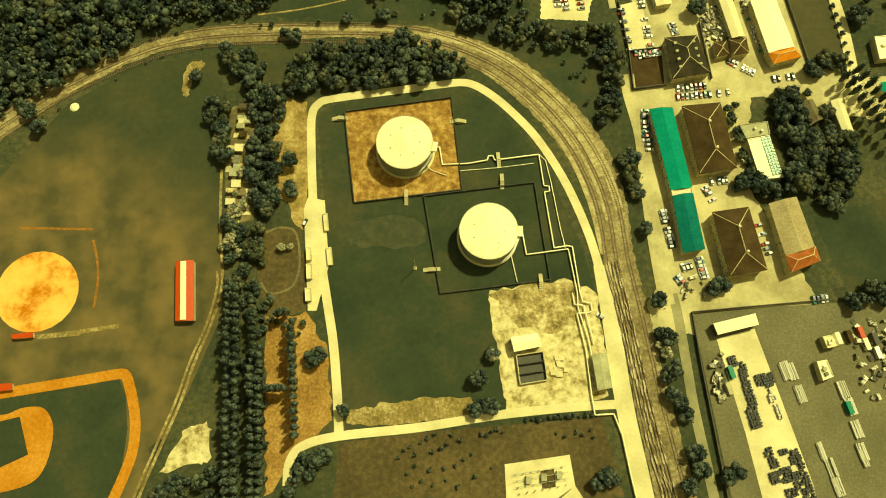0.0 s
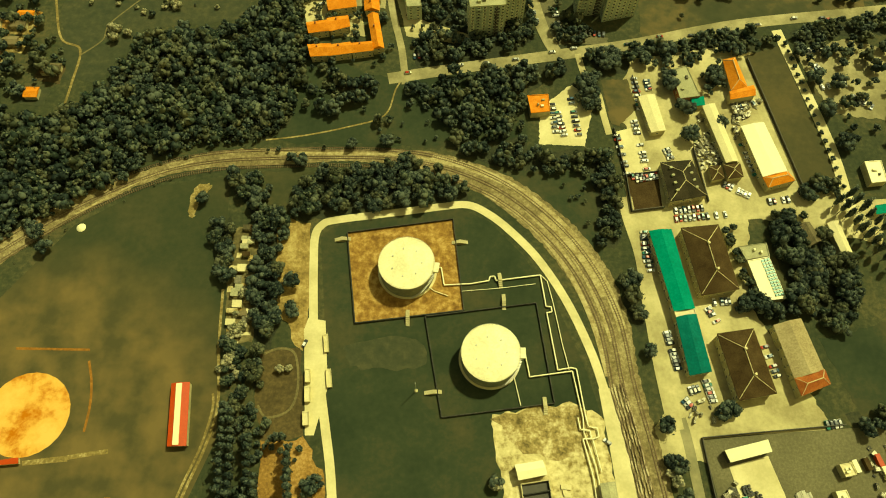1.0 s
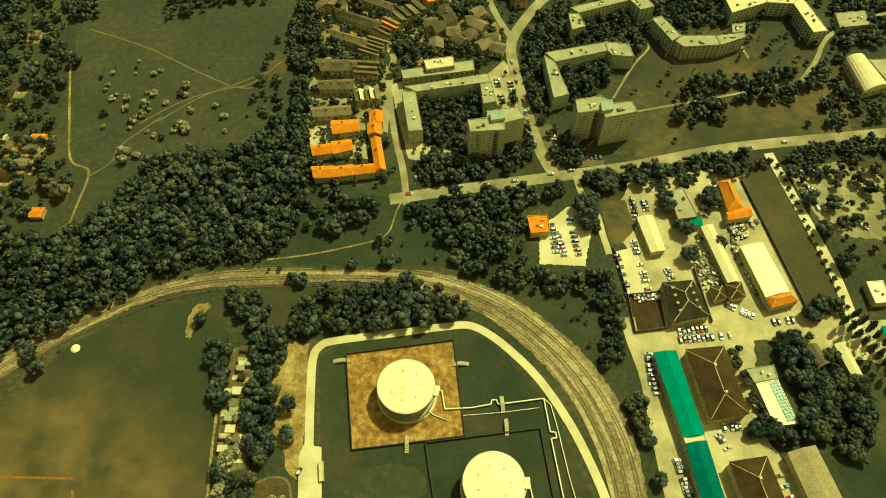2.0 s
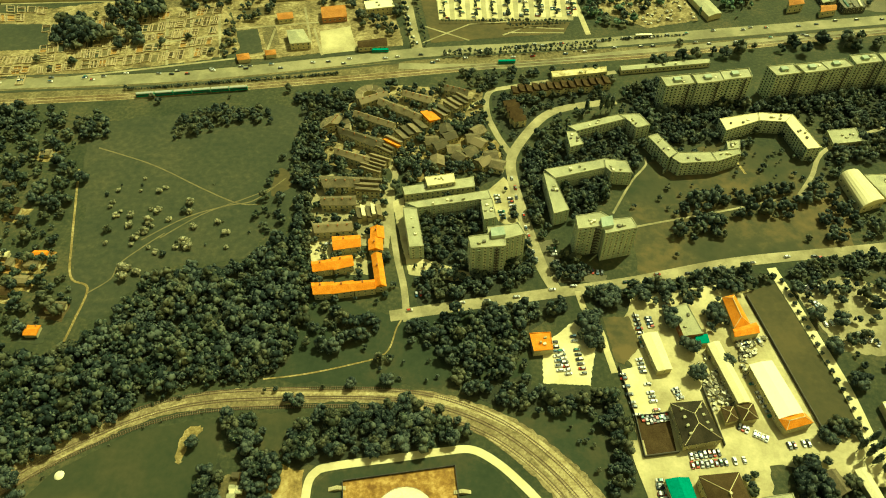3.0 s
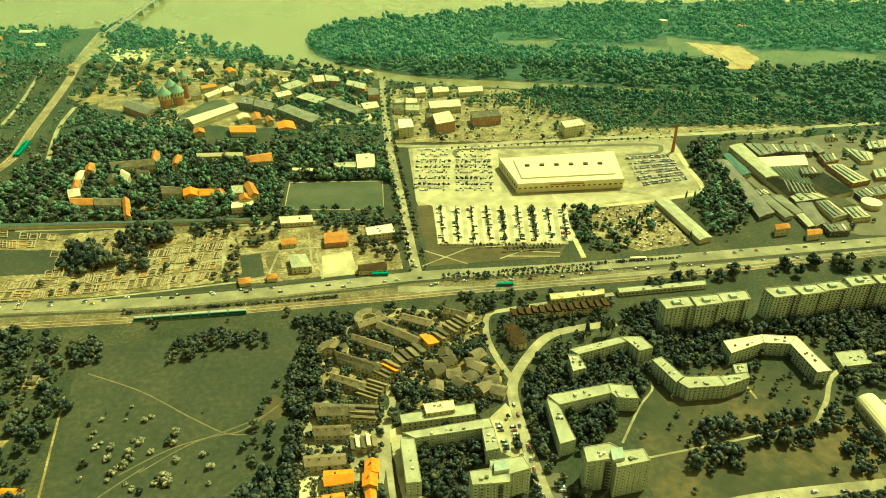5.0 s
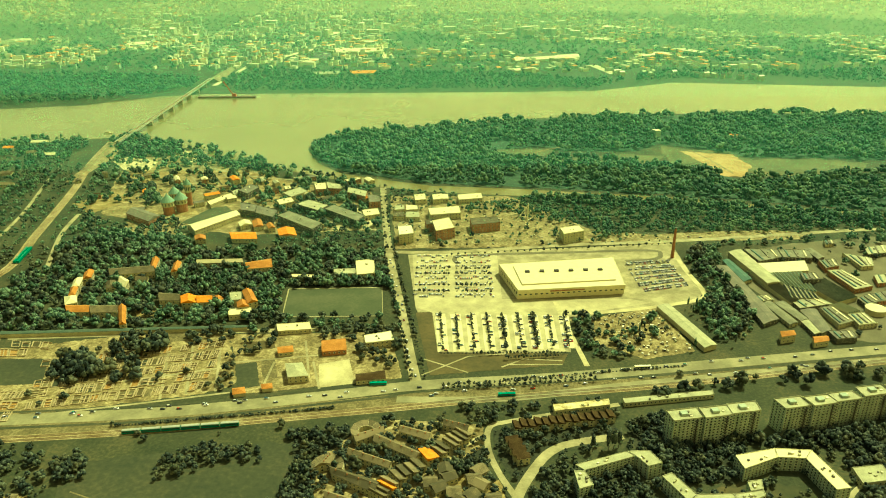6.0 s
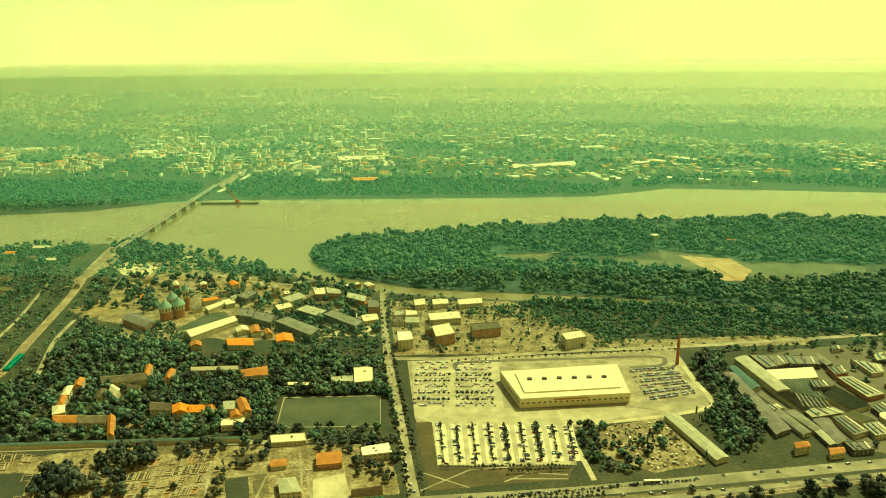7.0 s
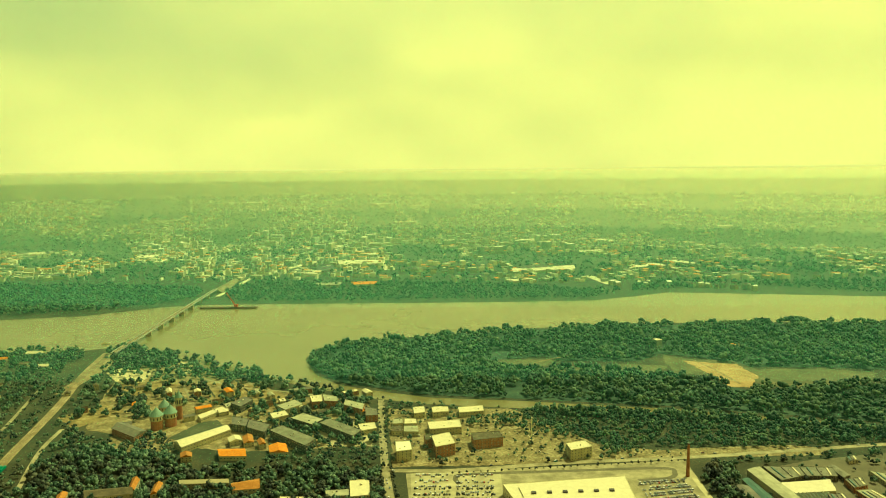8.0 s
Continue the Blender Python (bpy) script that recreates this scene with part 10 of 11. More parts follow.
wood("roadside_trees", "trees beside the car parks", [(114.6, 315.3), (144.5, 318.2), (145.3, 304.2), (135.5, 290.6), (120, 303.8)], 7.5, 2.2, 3.4, MID, LEAF_DARK, gap=.5, keep=.7)
for line in ([(-343.8, 538.1), (-271.3, 553.8), (-196.6, 571)], [(-276.6, 640.8), (-254.8, 560.2)], [(-257.7, 656.4), (-234.7, 568.4)], [(-231.7, 661.8), (-209.8, 572.6)], [(-345.4, 576), (-259.9, 598.1), (-210.7, 612.1)]):
    ribbon("ruin_path", line, 2.4, .16, LOT, "pale gravel path through the ruin field", "path", curve=False)

# ---- ruins ----
STONE = mat("old_stone", (0.2, 0.15, 0.08), (0.32, 0.25, 0.14), (0.45, 0.37, 0.22), scale=.3, fine=1.5)
ruin = thing("ruin_field", "low excavated stone wall foundations in rows", "ruins", "", "stuff")
sh = Shell()
for RQ, nu, nv in (([(-391.5, 622.5), (-226.1, 661.9), (-220.6, 572.5), (-363.8, 540.2)], 20, 5), ([(-415.4, 570.5), (-377.8, 572.8), (-368.6, 526.9), (-410, 523.2)], 5, 3), ([(-464.8, 664), (-397.7, 655.3), (-391.2, 628.8), (-444.8, 626.2)], 6, 2)):
    for i in range(nu):
        for j in range(nv):
            if rnd.random() < .12:
                continue
            u0, u1 = (i + rnd.uniform(.04, .14)) / nu, (i + rnd.uniform(.8, .96)) / nu
            v0, v1 = (j + rnd.uniform(.04, .2)) / nv, (j + rnd.uniform(.72, .95)) / nv
            q = [lerp(lerp(RQ[0], RQ[1], u), lerp(RQ[3], RQ[2], u), v) for u, v in ((u0, v0), (u1, v0), (u1, v1), (u0, v1))]
            walls = list(zip(q, q[1:] + q[:1]))
            for f in sorted(rnd.uniform(.2, .8) for _ in range(rnd.randint(0, 2))):
                walls.append((lerp(q[0], q[1], f), lerp(q[3], q[2], f)))
            for f in sorted(rnd.uniform(.2, .8) for _ in range(rnd.randint(0, 2))):
                walls.append((lerp(q[0], q[3], f), lerp(q[1], q[2], f)))
            for a, b in walls:
                if rnd.random() < .86:
                    c = lerp(a, b, .5)
                    sh.box(c[0], c[1], 0, math.dist(a, b), rnd.uniform(.5, .9), rnd.uniform(.6, 1.4), math.atan2(b[1] - a[1], b[0] - a[0]))
            c = lerp(q[0], q[2], .5)
            surface("ruin_floor", [lerp(p, c, .1) for p in ccw(q)], 0.1, rnd.choice((TURF_BROWN, MEADOW, BROWN, RUINSOIL, TILLED, VERGE)), "grass or soil floor between ruin walls")
part("foundation_wall", sh, STONE, ruin, "", "stuff")
bldg("long_shelter", "very long low building with a narrow green roof", "building", [(-616.1, 662), (-212.7, 684.9), (-210.3, 680.3), (-609.8, 654.5)], 4, "gable", 1.0, PLASTER, mat("faded_green_roof", (.035, .06, .04), (.06, .09, .06), (.09, .12, .085), scale=.1), None, block=True)

# ---- gasworks, chimney, crane, bridge, train ----
COPPER = plain("green_copper", (0.16, 0.26, 0.18), 0.6)


def round_tower(x, y, r, h, cone, label, wall=BRICKRED, top=COPPER):
    t = thing("water_tower", label, "tower", "gasworks towers")
    sh = Shell()
    disc(sh, x, y, r * .9, 0, h * .62, 16, top=False)
    part("shaft", sh, wall, t)
    sh = Shell()
    disc(sh, x, y, r * .9, h * .62, h * .66, 16, r1=r, top=False)
    disc(sh, x, y, r, h * .66, h, 16)
    part("tank_house", sh, PLASTER, t, "plastered upper storey")
    for k in range(12):
        a = math.tau * k / 12
        sh = Shell()
        sh.box(x + r * math.cos(a), y + r * math.sin(a), h * .72, .3, 1.4, h * .18, a)
        part("window", sh, GLASS, t)
    sh = Shell()
    disc(sh, x, y, r * 1.12, h, h + cone, 16, r1=.6, top=False)
    disc(sh, x, y, .6, h + cone, h + cone + 2.5, 8, r1=.3)
    part("cone_roof", sh, top, t, "green copper cone roof")


(x1, y1), (x2, y2), (x3, y3), (x4, y4) = [(-419.2, 1026.8), (-404.4, 1038.9), (-402.3, 1066.5), (-425, 1069.1)]
round_tower(x1, y1, 9, 20, 11, "round brick gasworks tower with a green cone roof")
round_tower(x2, y2, 9, 20, 11, "round brick gasworks tower with a green cone roof")
round_tower(x4, y4, 8, 19, 10, "round brick gasworks tower with a green cone roof")
round_tower(x3, y3, 5, 33, 9, "tall slim brick water tower with a green spire")
t = thing("factory_chimney", "tall tapered brick factory chimney", "chimney")
x, y = [(274.1, 867.4)][0]
sh = Shell()
disc(sh, x, y, 2.2, 0, 40, 14, r1=1.3)
part("shaft", sh, BRICKRED, t)
sh = Shell()
disc(sh, x, y, 1.6, 39, 40.4, 14)
part("rim", sh, DARK_WALL, t)
t = thing("tower_crane", "pale tower crane over a building site", "crane")
x, y = [(103.4, 980.2)][0]
sh = Shell()
sh.tube([(x, y, 0), (x, y, 32)], .8, 4)
part("mast", sh, WHITE, t)
sh = Shell()
sh.tube([(x, y, 30), (x - 17, y - 4, 8)], .5, 4)
part("jib", sh, WHITE, t)
sh = Shell()
sh.box(x, y, 0, 5, 5, .8)
part("base", sh, CONCRETE, t)
t = thing("railway_bridge", "long steel railway bridge on stone piers", "bridge")


def deck(y):
    return -671 - (y - 1577) * 32 / 502


for y in (1590, 1667, 1744, 1821, 1898, 1975, 2052):
    sh = Shell()
    sh.box(deck(y), y, 0, 13, 4.5, 9.5, .06)
    sh.box(deck(y), y, 9.5, 11, 5.5, 1.0, .06)
    part("pier", sh, STONE, t)
for y in range(1400, 2140, 37):
    x = deck(y + 18)
    sh = Shell()
    sh.box(x, y + 18.5, 11, 9.5, 36.9, 1.2, .0637)
    part("deck_plate", sh, BALLAST, t)
    for d in (-4.8, 4.8):
        sh = Shell()
        sh.box(x + d, y + 18.5, 10.4, .6, 36.9, 3.4, .0637)
        part("girder", sh, STEEL, t)
for a, b, za, zb in ((1180, 1400, .6, 11), (2140, 2560, 11, .6)):
    sh = Shell()
    pts = []
    for y, z in ((a, za), (b, zb)):
        x = deck(y)
        pts.append([(x - 6 - z * 1.5, y, 0), (x - 6, y, z), (x + 6, y, z), (x + 6 + z * 1.5, y, 0)])
    for k in range(3):
        sh.face([pts[0][k], pts[1][k], pts[1][k + 1], pts[0][k + 1]])
    sh.face(pts[0][::-1]), sh.face(pts[1])
    part("embankment", sh, BALLAST, t, "stony approach embankment")
t = thing("boat", "small pale boat on the river", "boat")
x, y = [(-735.5, 1524)][0]
sh = Shell()
loft(sh, [(-9, .5, .2, 2), (-7, 2.6, .1, 1.8), (6, 2.6, .1, 1.8), (10, .3, .4, 2.6)])
sh.v = [(x + p[0], y + p[1], p[2]) for p in sh.v]
part("hull", sh, WHITE, t)
sh = Shell()
sh.box(x - 1, y, 1.8, 9, 3.6, 2)
part("cabin", sh, PLASTER, t)
t = thing("barge", "rusty work barge with a red crane at the bank", "barge")
x, y = [(-594.7, 1907.6)][0]
sh = Shell()
sh.box(x, y, .1, 150, 14, 3.5, .02)
part("hull", sh, RUST, t)
sh = Shell()
sh.tube([(x + 20, y, 3.6), (x - 5, y, 42)], 1.3, 4)
part("crane_boom", sh, RED, t, "red crane boom")
sh = Shell()
sh.box(x + 20, y, 3.6, 9, 8, 7)
part("crane_cab", sh, RED, t)

t = thing("suburban_train", "green and white suburban train on the double track", "train")
p0, p1 = [(-267, 512.2), (-174.9, 524.5)]
a = math.atan2(p1[1] - p0[1], p1[0] - p0[0])
for k in range(6):
    c = lerp(p0, p1, (k + .5) / 6)
    sh = Shell()
    sh.box(c[0], c[1], 1.0, math.dist(p0, p1) / 6 - .8, 2.9, 2.6, a)
    w = part("carriage", sh, GREEN_PAINT, t)
    sh = Shell()
    sh.box(c[0], c[1], 3.6, math.dist(p0, p1) / 6 - 1.2, 2.6, .5, a)
    part("carriage_roof", sh, STEEL, w, "pale grey roof")
    sh = Shell()
    sh.box(c[0], c[1], 2.1, math.dist(p0, p1) / 6 - 1.6, 2.98, .9, a)
    part("window_band", sh, GLASS, w)
    for e in (-.33, .33):
        sh = Shell()
        b = (c[0] + math.cos(a) * e * 17, c[1] + math.sin(a) * e * 17)
        sh.box(b[0], b[1], .4, 3.2, 2.2, .65, a)
        part("bogie", sh, TYRE, w)
t = thing("freight_wagons", "teal railway wagons at a halt", "train")
p0, p1 = [(-544.6, 846.1), (-553.7, 893.9)]
for k in range(3):
    for d in (-2.2, 2.2):
        a = math.atan2(p1[1] - p0[1], p1[0] - p0[0])
        c = lerp(p0, p1, (k + .5) / 3)
        sh = Shell()
        sh.box(c[0] - math.sin(a) * d, c[1] + math.cos(a) * d, .9, math.dist(p0, p1) / 3 - 1, 2.8, 3, a)
        part("wagon", sh, GREEN_PAINT, t)
for (x, y), c in zip([(-66.9, 583.5), (46.8, 567.6), (175.3, 612.2)], (TEAL, TEAL, WHITE)):
    t = thing("bus", "city bus standing on the highway", "bus", "buses")
    sh = Shell()
    sh.box(x, y, .6, 15, 2.6, 2.5, .06)
    part("body", sh, c, t)
    sh = Shell()
    sh.box(x, y, 1.7, 14.4, 2.7, .8, .06)
    part("window_band", sh, GLASS, t)
    for u in (-5, 5):
        sh = Shell()
        sh.box(x + u, y, .16, .9, 2.4, .5, .06)
        part("wheel", sh, TYRE, t)


# ---- storage yard ----
REEL = Shell()
disc(REEL, 0, 0, .72, 0, .35, 8, r1=.72, top=False)
disc(REEL, 0, 0, .55, .35, .9, 8, r1=.55, top=False)
disc(REEL, 0, 0, .72, .9, 1.25, 8, r1=.68)
REEL_MESH = {}


def stack(x, y, a, nx, ny, w, d, h, material, label):
    t = thing("goods_stack", label, "stack", "stacks of stored goods")
    c, s = math.cos(a), math.sin(a)
    if material.name not in REEL_MESH:
        REEL_MESH[material.name] = REEL.mesh("reel", material)
    for i in range(nx):
        for j in range(ny):
            if rnd.random() < .88 or i + j == 0:
                u, v = (i - (nx - 1) / 2) * w * 1.14, (j - (ny - 1) / 2) * d * 1.14
                gx, gy = x + c * u - s * v, y + s * u + c * v
                if d > 4:
                    for k in range(3):
                        sh = Shell()
                        sh.box(gx + c * (k - 1) * w * .34, gy + s * (k - 1) * w * .34, .14, w * .28, d * rnd.uniform(.9, 1), h * rnd.uniform(.6, 1.1), a)
                        part("bar", sh, material, t)
                else:
                    o = part("reel", REEL_MESH[material.name], material, t)
                    o.matrix_basis = Matrix.Translation((gx + rnd.uniform(-.12, .12), gy + rnd.uniform(-.12, .12), .14)) @ Matrix.Diagonal((1, 1, rnd.uniform(.8, 1.5), 1))


BLACK_GOODS, GREY_GOODS = plain("dark_drums", (0.035, 0.035, 0.03), .6), plain("pale_bars", (0.5, 0.47, 0.36), .6)
for (x, y), nx, ny, m in zip([(146.5, 44.7), (151.1, 41.9), (152.1, 35.7), (153.6, 28), (154.5, 17.6), (160.1, 35.8), (164.1, 35.9), (163.8, 28.1), (166.1, 24), (167.3, 19.4), (159.7, 1), (161.9, -3.7), (162.2, -10.8), (167.1, 1.1), (172.4, -1), (167.8, -9.4), (173, -12), (175.8, -6.7), (169, -17.7), (176.8, -16.6)], (3, 3, 3, 3, 4, 4, 4, 2, 2, 2, 3, 3, 4, 3, 4, 4, 4, 2, 4, 4), (4, 4, 5, 8, 8, 4, 5, 5, 6, 4, 3, 4, 4, 2, 5, 5, 6, 8, 3, 6), (0, 0, 0, 0, 0, 0, 0, 1, 1, 1, 0, 0, 0, 0, 0, 0, 0, 0, 0, 0)):
    stack(x, y, .25, nx, ny, 1.25, 1.25, 1.6, (BLACK_GOODS, GREY_GOODS)[m], ("dark bundled goods stacked on a pale strip", "pale bundled goods stacked on a pale strip")[m])
for x, y in [(172.5, 40), (175.9, 40), (178.8, 28.9), (186.5, 1.9), (189.6, -6), (191.7, -14.8), (200.3, 31.4), (203.3, 23.2), (204.6, 12.3), (205.8, 1.6), (173.1, 40.8), (206.8, -1)]:
    stack(x, y, .27, 3, 1, 1.3, 9, 1.3, GREY_GOODS, "long pale bars stacked on the asphalt")
for (x, y), m in zip([(145.1, 39), (143.2, 31.1), (201.8, 22.6), (197.2, 55.1), (200.9, 56.9), (206.8, 58.1), (212.9, 60), (214.9, 54.2), (219.7, 57.2), (220, 50)], (GREEN_PAINT, PLASTER, GREEN_PAINT, PLASTER, WHITE, BROWN_TILE, RED, WHITE, DARK_WALL, STEEL)):
    t = thing("container", "metal container standing in a storage yard", "container", "yard containers")
    sh = Shell()
    sh.box(x, y, .12, 2.4, 6.1, 2.6, .27)
    part("body", sh, m, t)
    sh = Shell()
    sh.box(x - .8, y + 3.08, .3, 1.1, .08, 2.2, .27)
    part("door", sh, STEEL, t)
clutter = thing("yard_clutter", "scattered crates and scrap between workshops", "clutter", "", "stuff")
sh = Shell()
for poly, n in (([(147.3, 259.9), (156.7, 264.3), (165.7, 227.9), (154.4, 219.9), (147.3, 227.5)], 90), ([(173.9, 273.2), (193.7, 275.8), (178.1, 258.4), (172, 243.9)], 70), ([(122.5, 85.2), (134.8, 91.5), (136.4, 76.5), (124.5, 73.3)], 10), ([(135.1, 44.5), (141.3, 50.3), (141.5, 22.3), (135.6, 27.7)], 40), ([(207.9, 65.7), (237.4, 69.1), (230, 23.5), (208.3, 28.7)], 80), ([(144.6, 708.6), (216.6, 727.2), (231.1, 643.2), (183.3, 633.1)], 120), ([(-89.6, 1081.2), (284.9, 938.2), (279.4, 918.6), (-75.4, 899.6)], 120)):
    xs, ys = [p[0] for p in poly], [p[1] for p in poly]
    k = 0
    while k < n:
        p = (rnd.uniform(min(xs), max(xs)), rnd.uniform(min(ys), max(ys)))
        if inside(p, poly):
            k += 1
            sh.box(p[0], p[1], .1, rnd.uniform(.8, 3.5), rnd.uniform(.8, 2.2), rnd.uniform(.5, 2.4), rnd.uniform(0, 3))
part("crate", sh, mat("mixed_scrap", (.04, .04, .035), (.25, .22, .14), (.7, .66, .5), scale=.5, fine=2, rand="island", mix=.3), clutter, "", "stuff")


def wall_line(name, pts, h, w, material, label):
    t = thing(name, label, "wall")
    for a, b in zip(pts, pts[1:]):
        n = max(1, round(math.dist(a, b) / 12))
        for k in range(n):
            c = lerp(a, b, (k + .5) / n)
            sh = Shell()
            sh.box(c[0], c[1], 0, math.dist(a, b) / n - .05, w, h, math.atan2(b[1] - a[1], b[0] - a[0]))
            part("wall_panel", sh, material, t)


wall_line("yard_wall", [(138.4, -25.3), (134.1, 11.3), (130.2, 44.4), (128, 69.5), (153.5, 72.3), (200.7, 77.1)], 2.2, .4, DARK_WALL, "dark concrete wall round a storage yard")
wall_line("plot_wall", [(104.1, 219.7), (105.4, 195.8), (124.4, 198.8)], 2.5, .4, DARK_WALL, "dark wall round an earth plot")
wall_line("plot_wall", [(99.8, 252.7), (104.1, 219.7), (123.3, 222.4)], 2.2, .3, DARK_WALL, "dark wall beside a car park")
wall_line("plot_wall", [(123.4, 249), (114.5, 291.9)], 2.2, .3, DARK_WALL, "dark wall beside a car park")
wall_line("plot_wall", [(206.7, 210.3), (189.1, 307.2)], 2.2, .4, DARK_WALL, "dark fence beside a long plot")
wall_line("works_wall", [(145.8, 239.3), (149.9, 202.9)], 2.5, .4, DARK_WALL, "dark wall between workshop yards")

# garden plots
for (x, y), m in zip([(-111.8, 181.1), (-112.5, 174.2), (-110.4, 164.7), (-111.8, 156.3), (-112.7, 149.6), (-113.5, 142), (-111.4, 135.5), (-107.9, 130.1), (-108.6, 173.2), (-113.5, 131.6), (-107.7, 180.1), (-110.7, 172.2), (-111.6, 144.7), (-105.8, 126.9), (-113.5, 125.2), (-112, 169.4), (-106.5, 149.7)], (ROW_TILE, GREY_ROOF, BROWN_TILE, PALE_ROOF, BITUMEN, GREY_ROOF, PALE_ROOF, ROW_TILE, GREY_ROOF, BARE, BROWN_TILE, PALE_ROOF, GREY_ROOF, BITUMEN, PALE_ROOF, GREY_ROOF, ROW_TILE)):
    c, s = rnd.uniform(1.1, 2.4), rnd.uniform(1.0, 2.0)
    bldg("garden_shed", "small garden shed with a pale roof among trees", "shed", [(x - c, y - s), (x + c, y - s), (x + c, y + s), (x - c, y + s)], 2.4, "shed", .6, PLASTER, m, None, group="garden sheds")
for x, y in [(-293.7, 325.3), (-280.1, 310.9), (-275.9, 333.1), (-287.1, 301.4), (-250.9, 288.4), (-256.4, 270.9), (-246.4, 290.7), (-312.8, 437.1), (-326.3, 401.8), (-309.9, 372.7), (-302.6, 332.7), (-278.6, 325.5), (-317.1, 310.3), (-347.6, 350.1), (-346, 389.4), (-325.6, 282.7)]:
    c, s = rnd.uniform(2.5, 5), rnd.uniform(2, 4)
    bldg("garden_house", "small garden house with a pale roof among trees", "house", [(x - c, y - s), (x + c, y - s), (x + c, y + s), (x - c, y + s)], 3, "gable", 1.5, PLASTER, rnd.choice((ORANGE_TILE, PALE_ROOF, ROW_TILE, GREY_ROOF, ROW_TILE, BROWN_TILE)), None, group="garden houses")
    surface("garden_plot", [(x - 9, y - 7), (x + 8, y - 8), (x + 9, y + 5), (x - 8, y + 6)], .1 + rnd.random() * .03, rnd.choice((DRY, TILLED, BROWN, MEADOW)), "bare garden plot between trees", edge=1)

# ---- far side of the river ----
def district(p):
    """Above nought where the far town is built up, below where it is wooded."""
    return noise.noise(Vector((p[0] / 330, p[1] / 520, 3.1))) + .45 * noise.noise(Vector((p[0] / 110, p[1] / 170, 7.7)))


def far_houses(name, label, poly, step, keep, size, h, tops, walls, tall=1.0):
    sh = Shell()
    pts = [p for p in scatter(poly, step, keep, 0, .48) if math.hypot(*p) < 4800 and (p[1] < 2400 or district(p) > -.12)]
    for x, y in pts:
        a = rnd.choice((.2, .2 + math.pi / 2)) + rnd.uniform(-.12, .12) + .3 * math.sin(x / 400)
        w, d = rnd.uniform(*size), rnd.uniform(*size) * .6
        hh = rnd.uniform(*h)
        c, s = math.cos(a), math.sin(a)
        q = [(x + c * u - s * v, y + s * u + c * v) for u, v in ((-w / 2, -d / 2), (w / 2, -d / 2), (w / 2, d / 2), (-w / 2, d / 2))]
        m = rnd.randrange(walls)
        z0 = slope_height(math.hypot(x, y))
        sh.prism(q, z0 - 3, z0 + hh, m, top=False)
        hh += z0
        t = walls + rnd.randrange(tops)
        r0, r1 = lerp(q[0], q[3], .5), lerp(q[1], q[2], .5)
        up = hh + (d * .3 if size[1] < 25 else .3)
        sh.face([(*q[0], hh), (*q[1], hh), (*r1, up), (*r0, up)], t)
        sh.face([(*q[2], hh), (*q[3], hh), (*r0, up), (*r1, up)], t)
        sh.face([(*q[1], hh), (*q[2], hh), (*r1, up)], m)
        sh.face([(*q[3], hh), (*q[0], hh), (*r0, up)], m)
    o = new(name, sh.mesh(name, PLASTER, PANEL_WALL_SHADED, WHITE, ROW_TILE, PALE_ROOF, ORANGE_TILE, GREY_ROOF, ROW_TILE))
    tagged(o, label, "houses", "", "stuff")
    return len(pts)


FAR_ALL = [(-1858.7, 2390.7), (-818.1, 2351.8), (-621.3, 2379.9), (-301.4, 2367.7), (173.7, 2280.8), (574.6, 2322.5), (893.7, 2310.4), (1401.4, 2361.4), (1738.9, 2348.1), (3286.6, 4415.2), (2667.8, 4472.1), (-7.6, 4766.6), (-3189.6, 5010.8), (-3883.6, 4972.2)]
TINY = [crown(90 + s, 3, 8, .36, fine=False) for s in range(5)]
far_houses("far_houses", "distant town houses with tiled roofs", [(-1828.1, 2426.1), (-849.9, 2388.7), (-1412.6, 3957.7), (-3084.3, 4078.6)], 34, .74, (10, 24), (6, 13), 4, 3)
far_houses("far_houses", "distant town houses with pale roofs", FAR_ALL, 35, .66, (12, 32), (8, 17), 4, 3)
far_houses("far_estates", "distant rows of high apartment blocks", [(-1457.7, 3065.8), (-1012, 3042.4), (-1014.3, 3368), (-512.4, 3223.2), (-109.8, 3313.8), (220.6, 2885.1), (572.8, 2958.9), (567.5, 3662.9), (-122.8, 3710.4), (-1139.2, 3780.4), (-1689, 3671.1)], 95, .6, (26, 60), (22, 36), 2, 2)
far_houses("far_estates", "distant row of riverside apartment blocks", [(493.1, 2280.1), (909.9, 2179.8), (889.1, 2130.6), (479, 2215.7)], 34, .8, (13, 22), (9, 15), 2, 2)
far_houses("far_halls", "distant broad pale halls", FAR_ALL, 230, .4, (60, 140), (8, 14), 2, 3)
far_houses("island_houses", "small pale houses in the island wood", [(-110.3, 1376.2), (356.5, 1547.6), (937.1, 1587.7), (850.7, 1443.8), (324.1, 1409.9), (-3.2, 1299.4)], 130, .5, (12, 26), (12, 18), 4, 3)
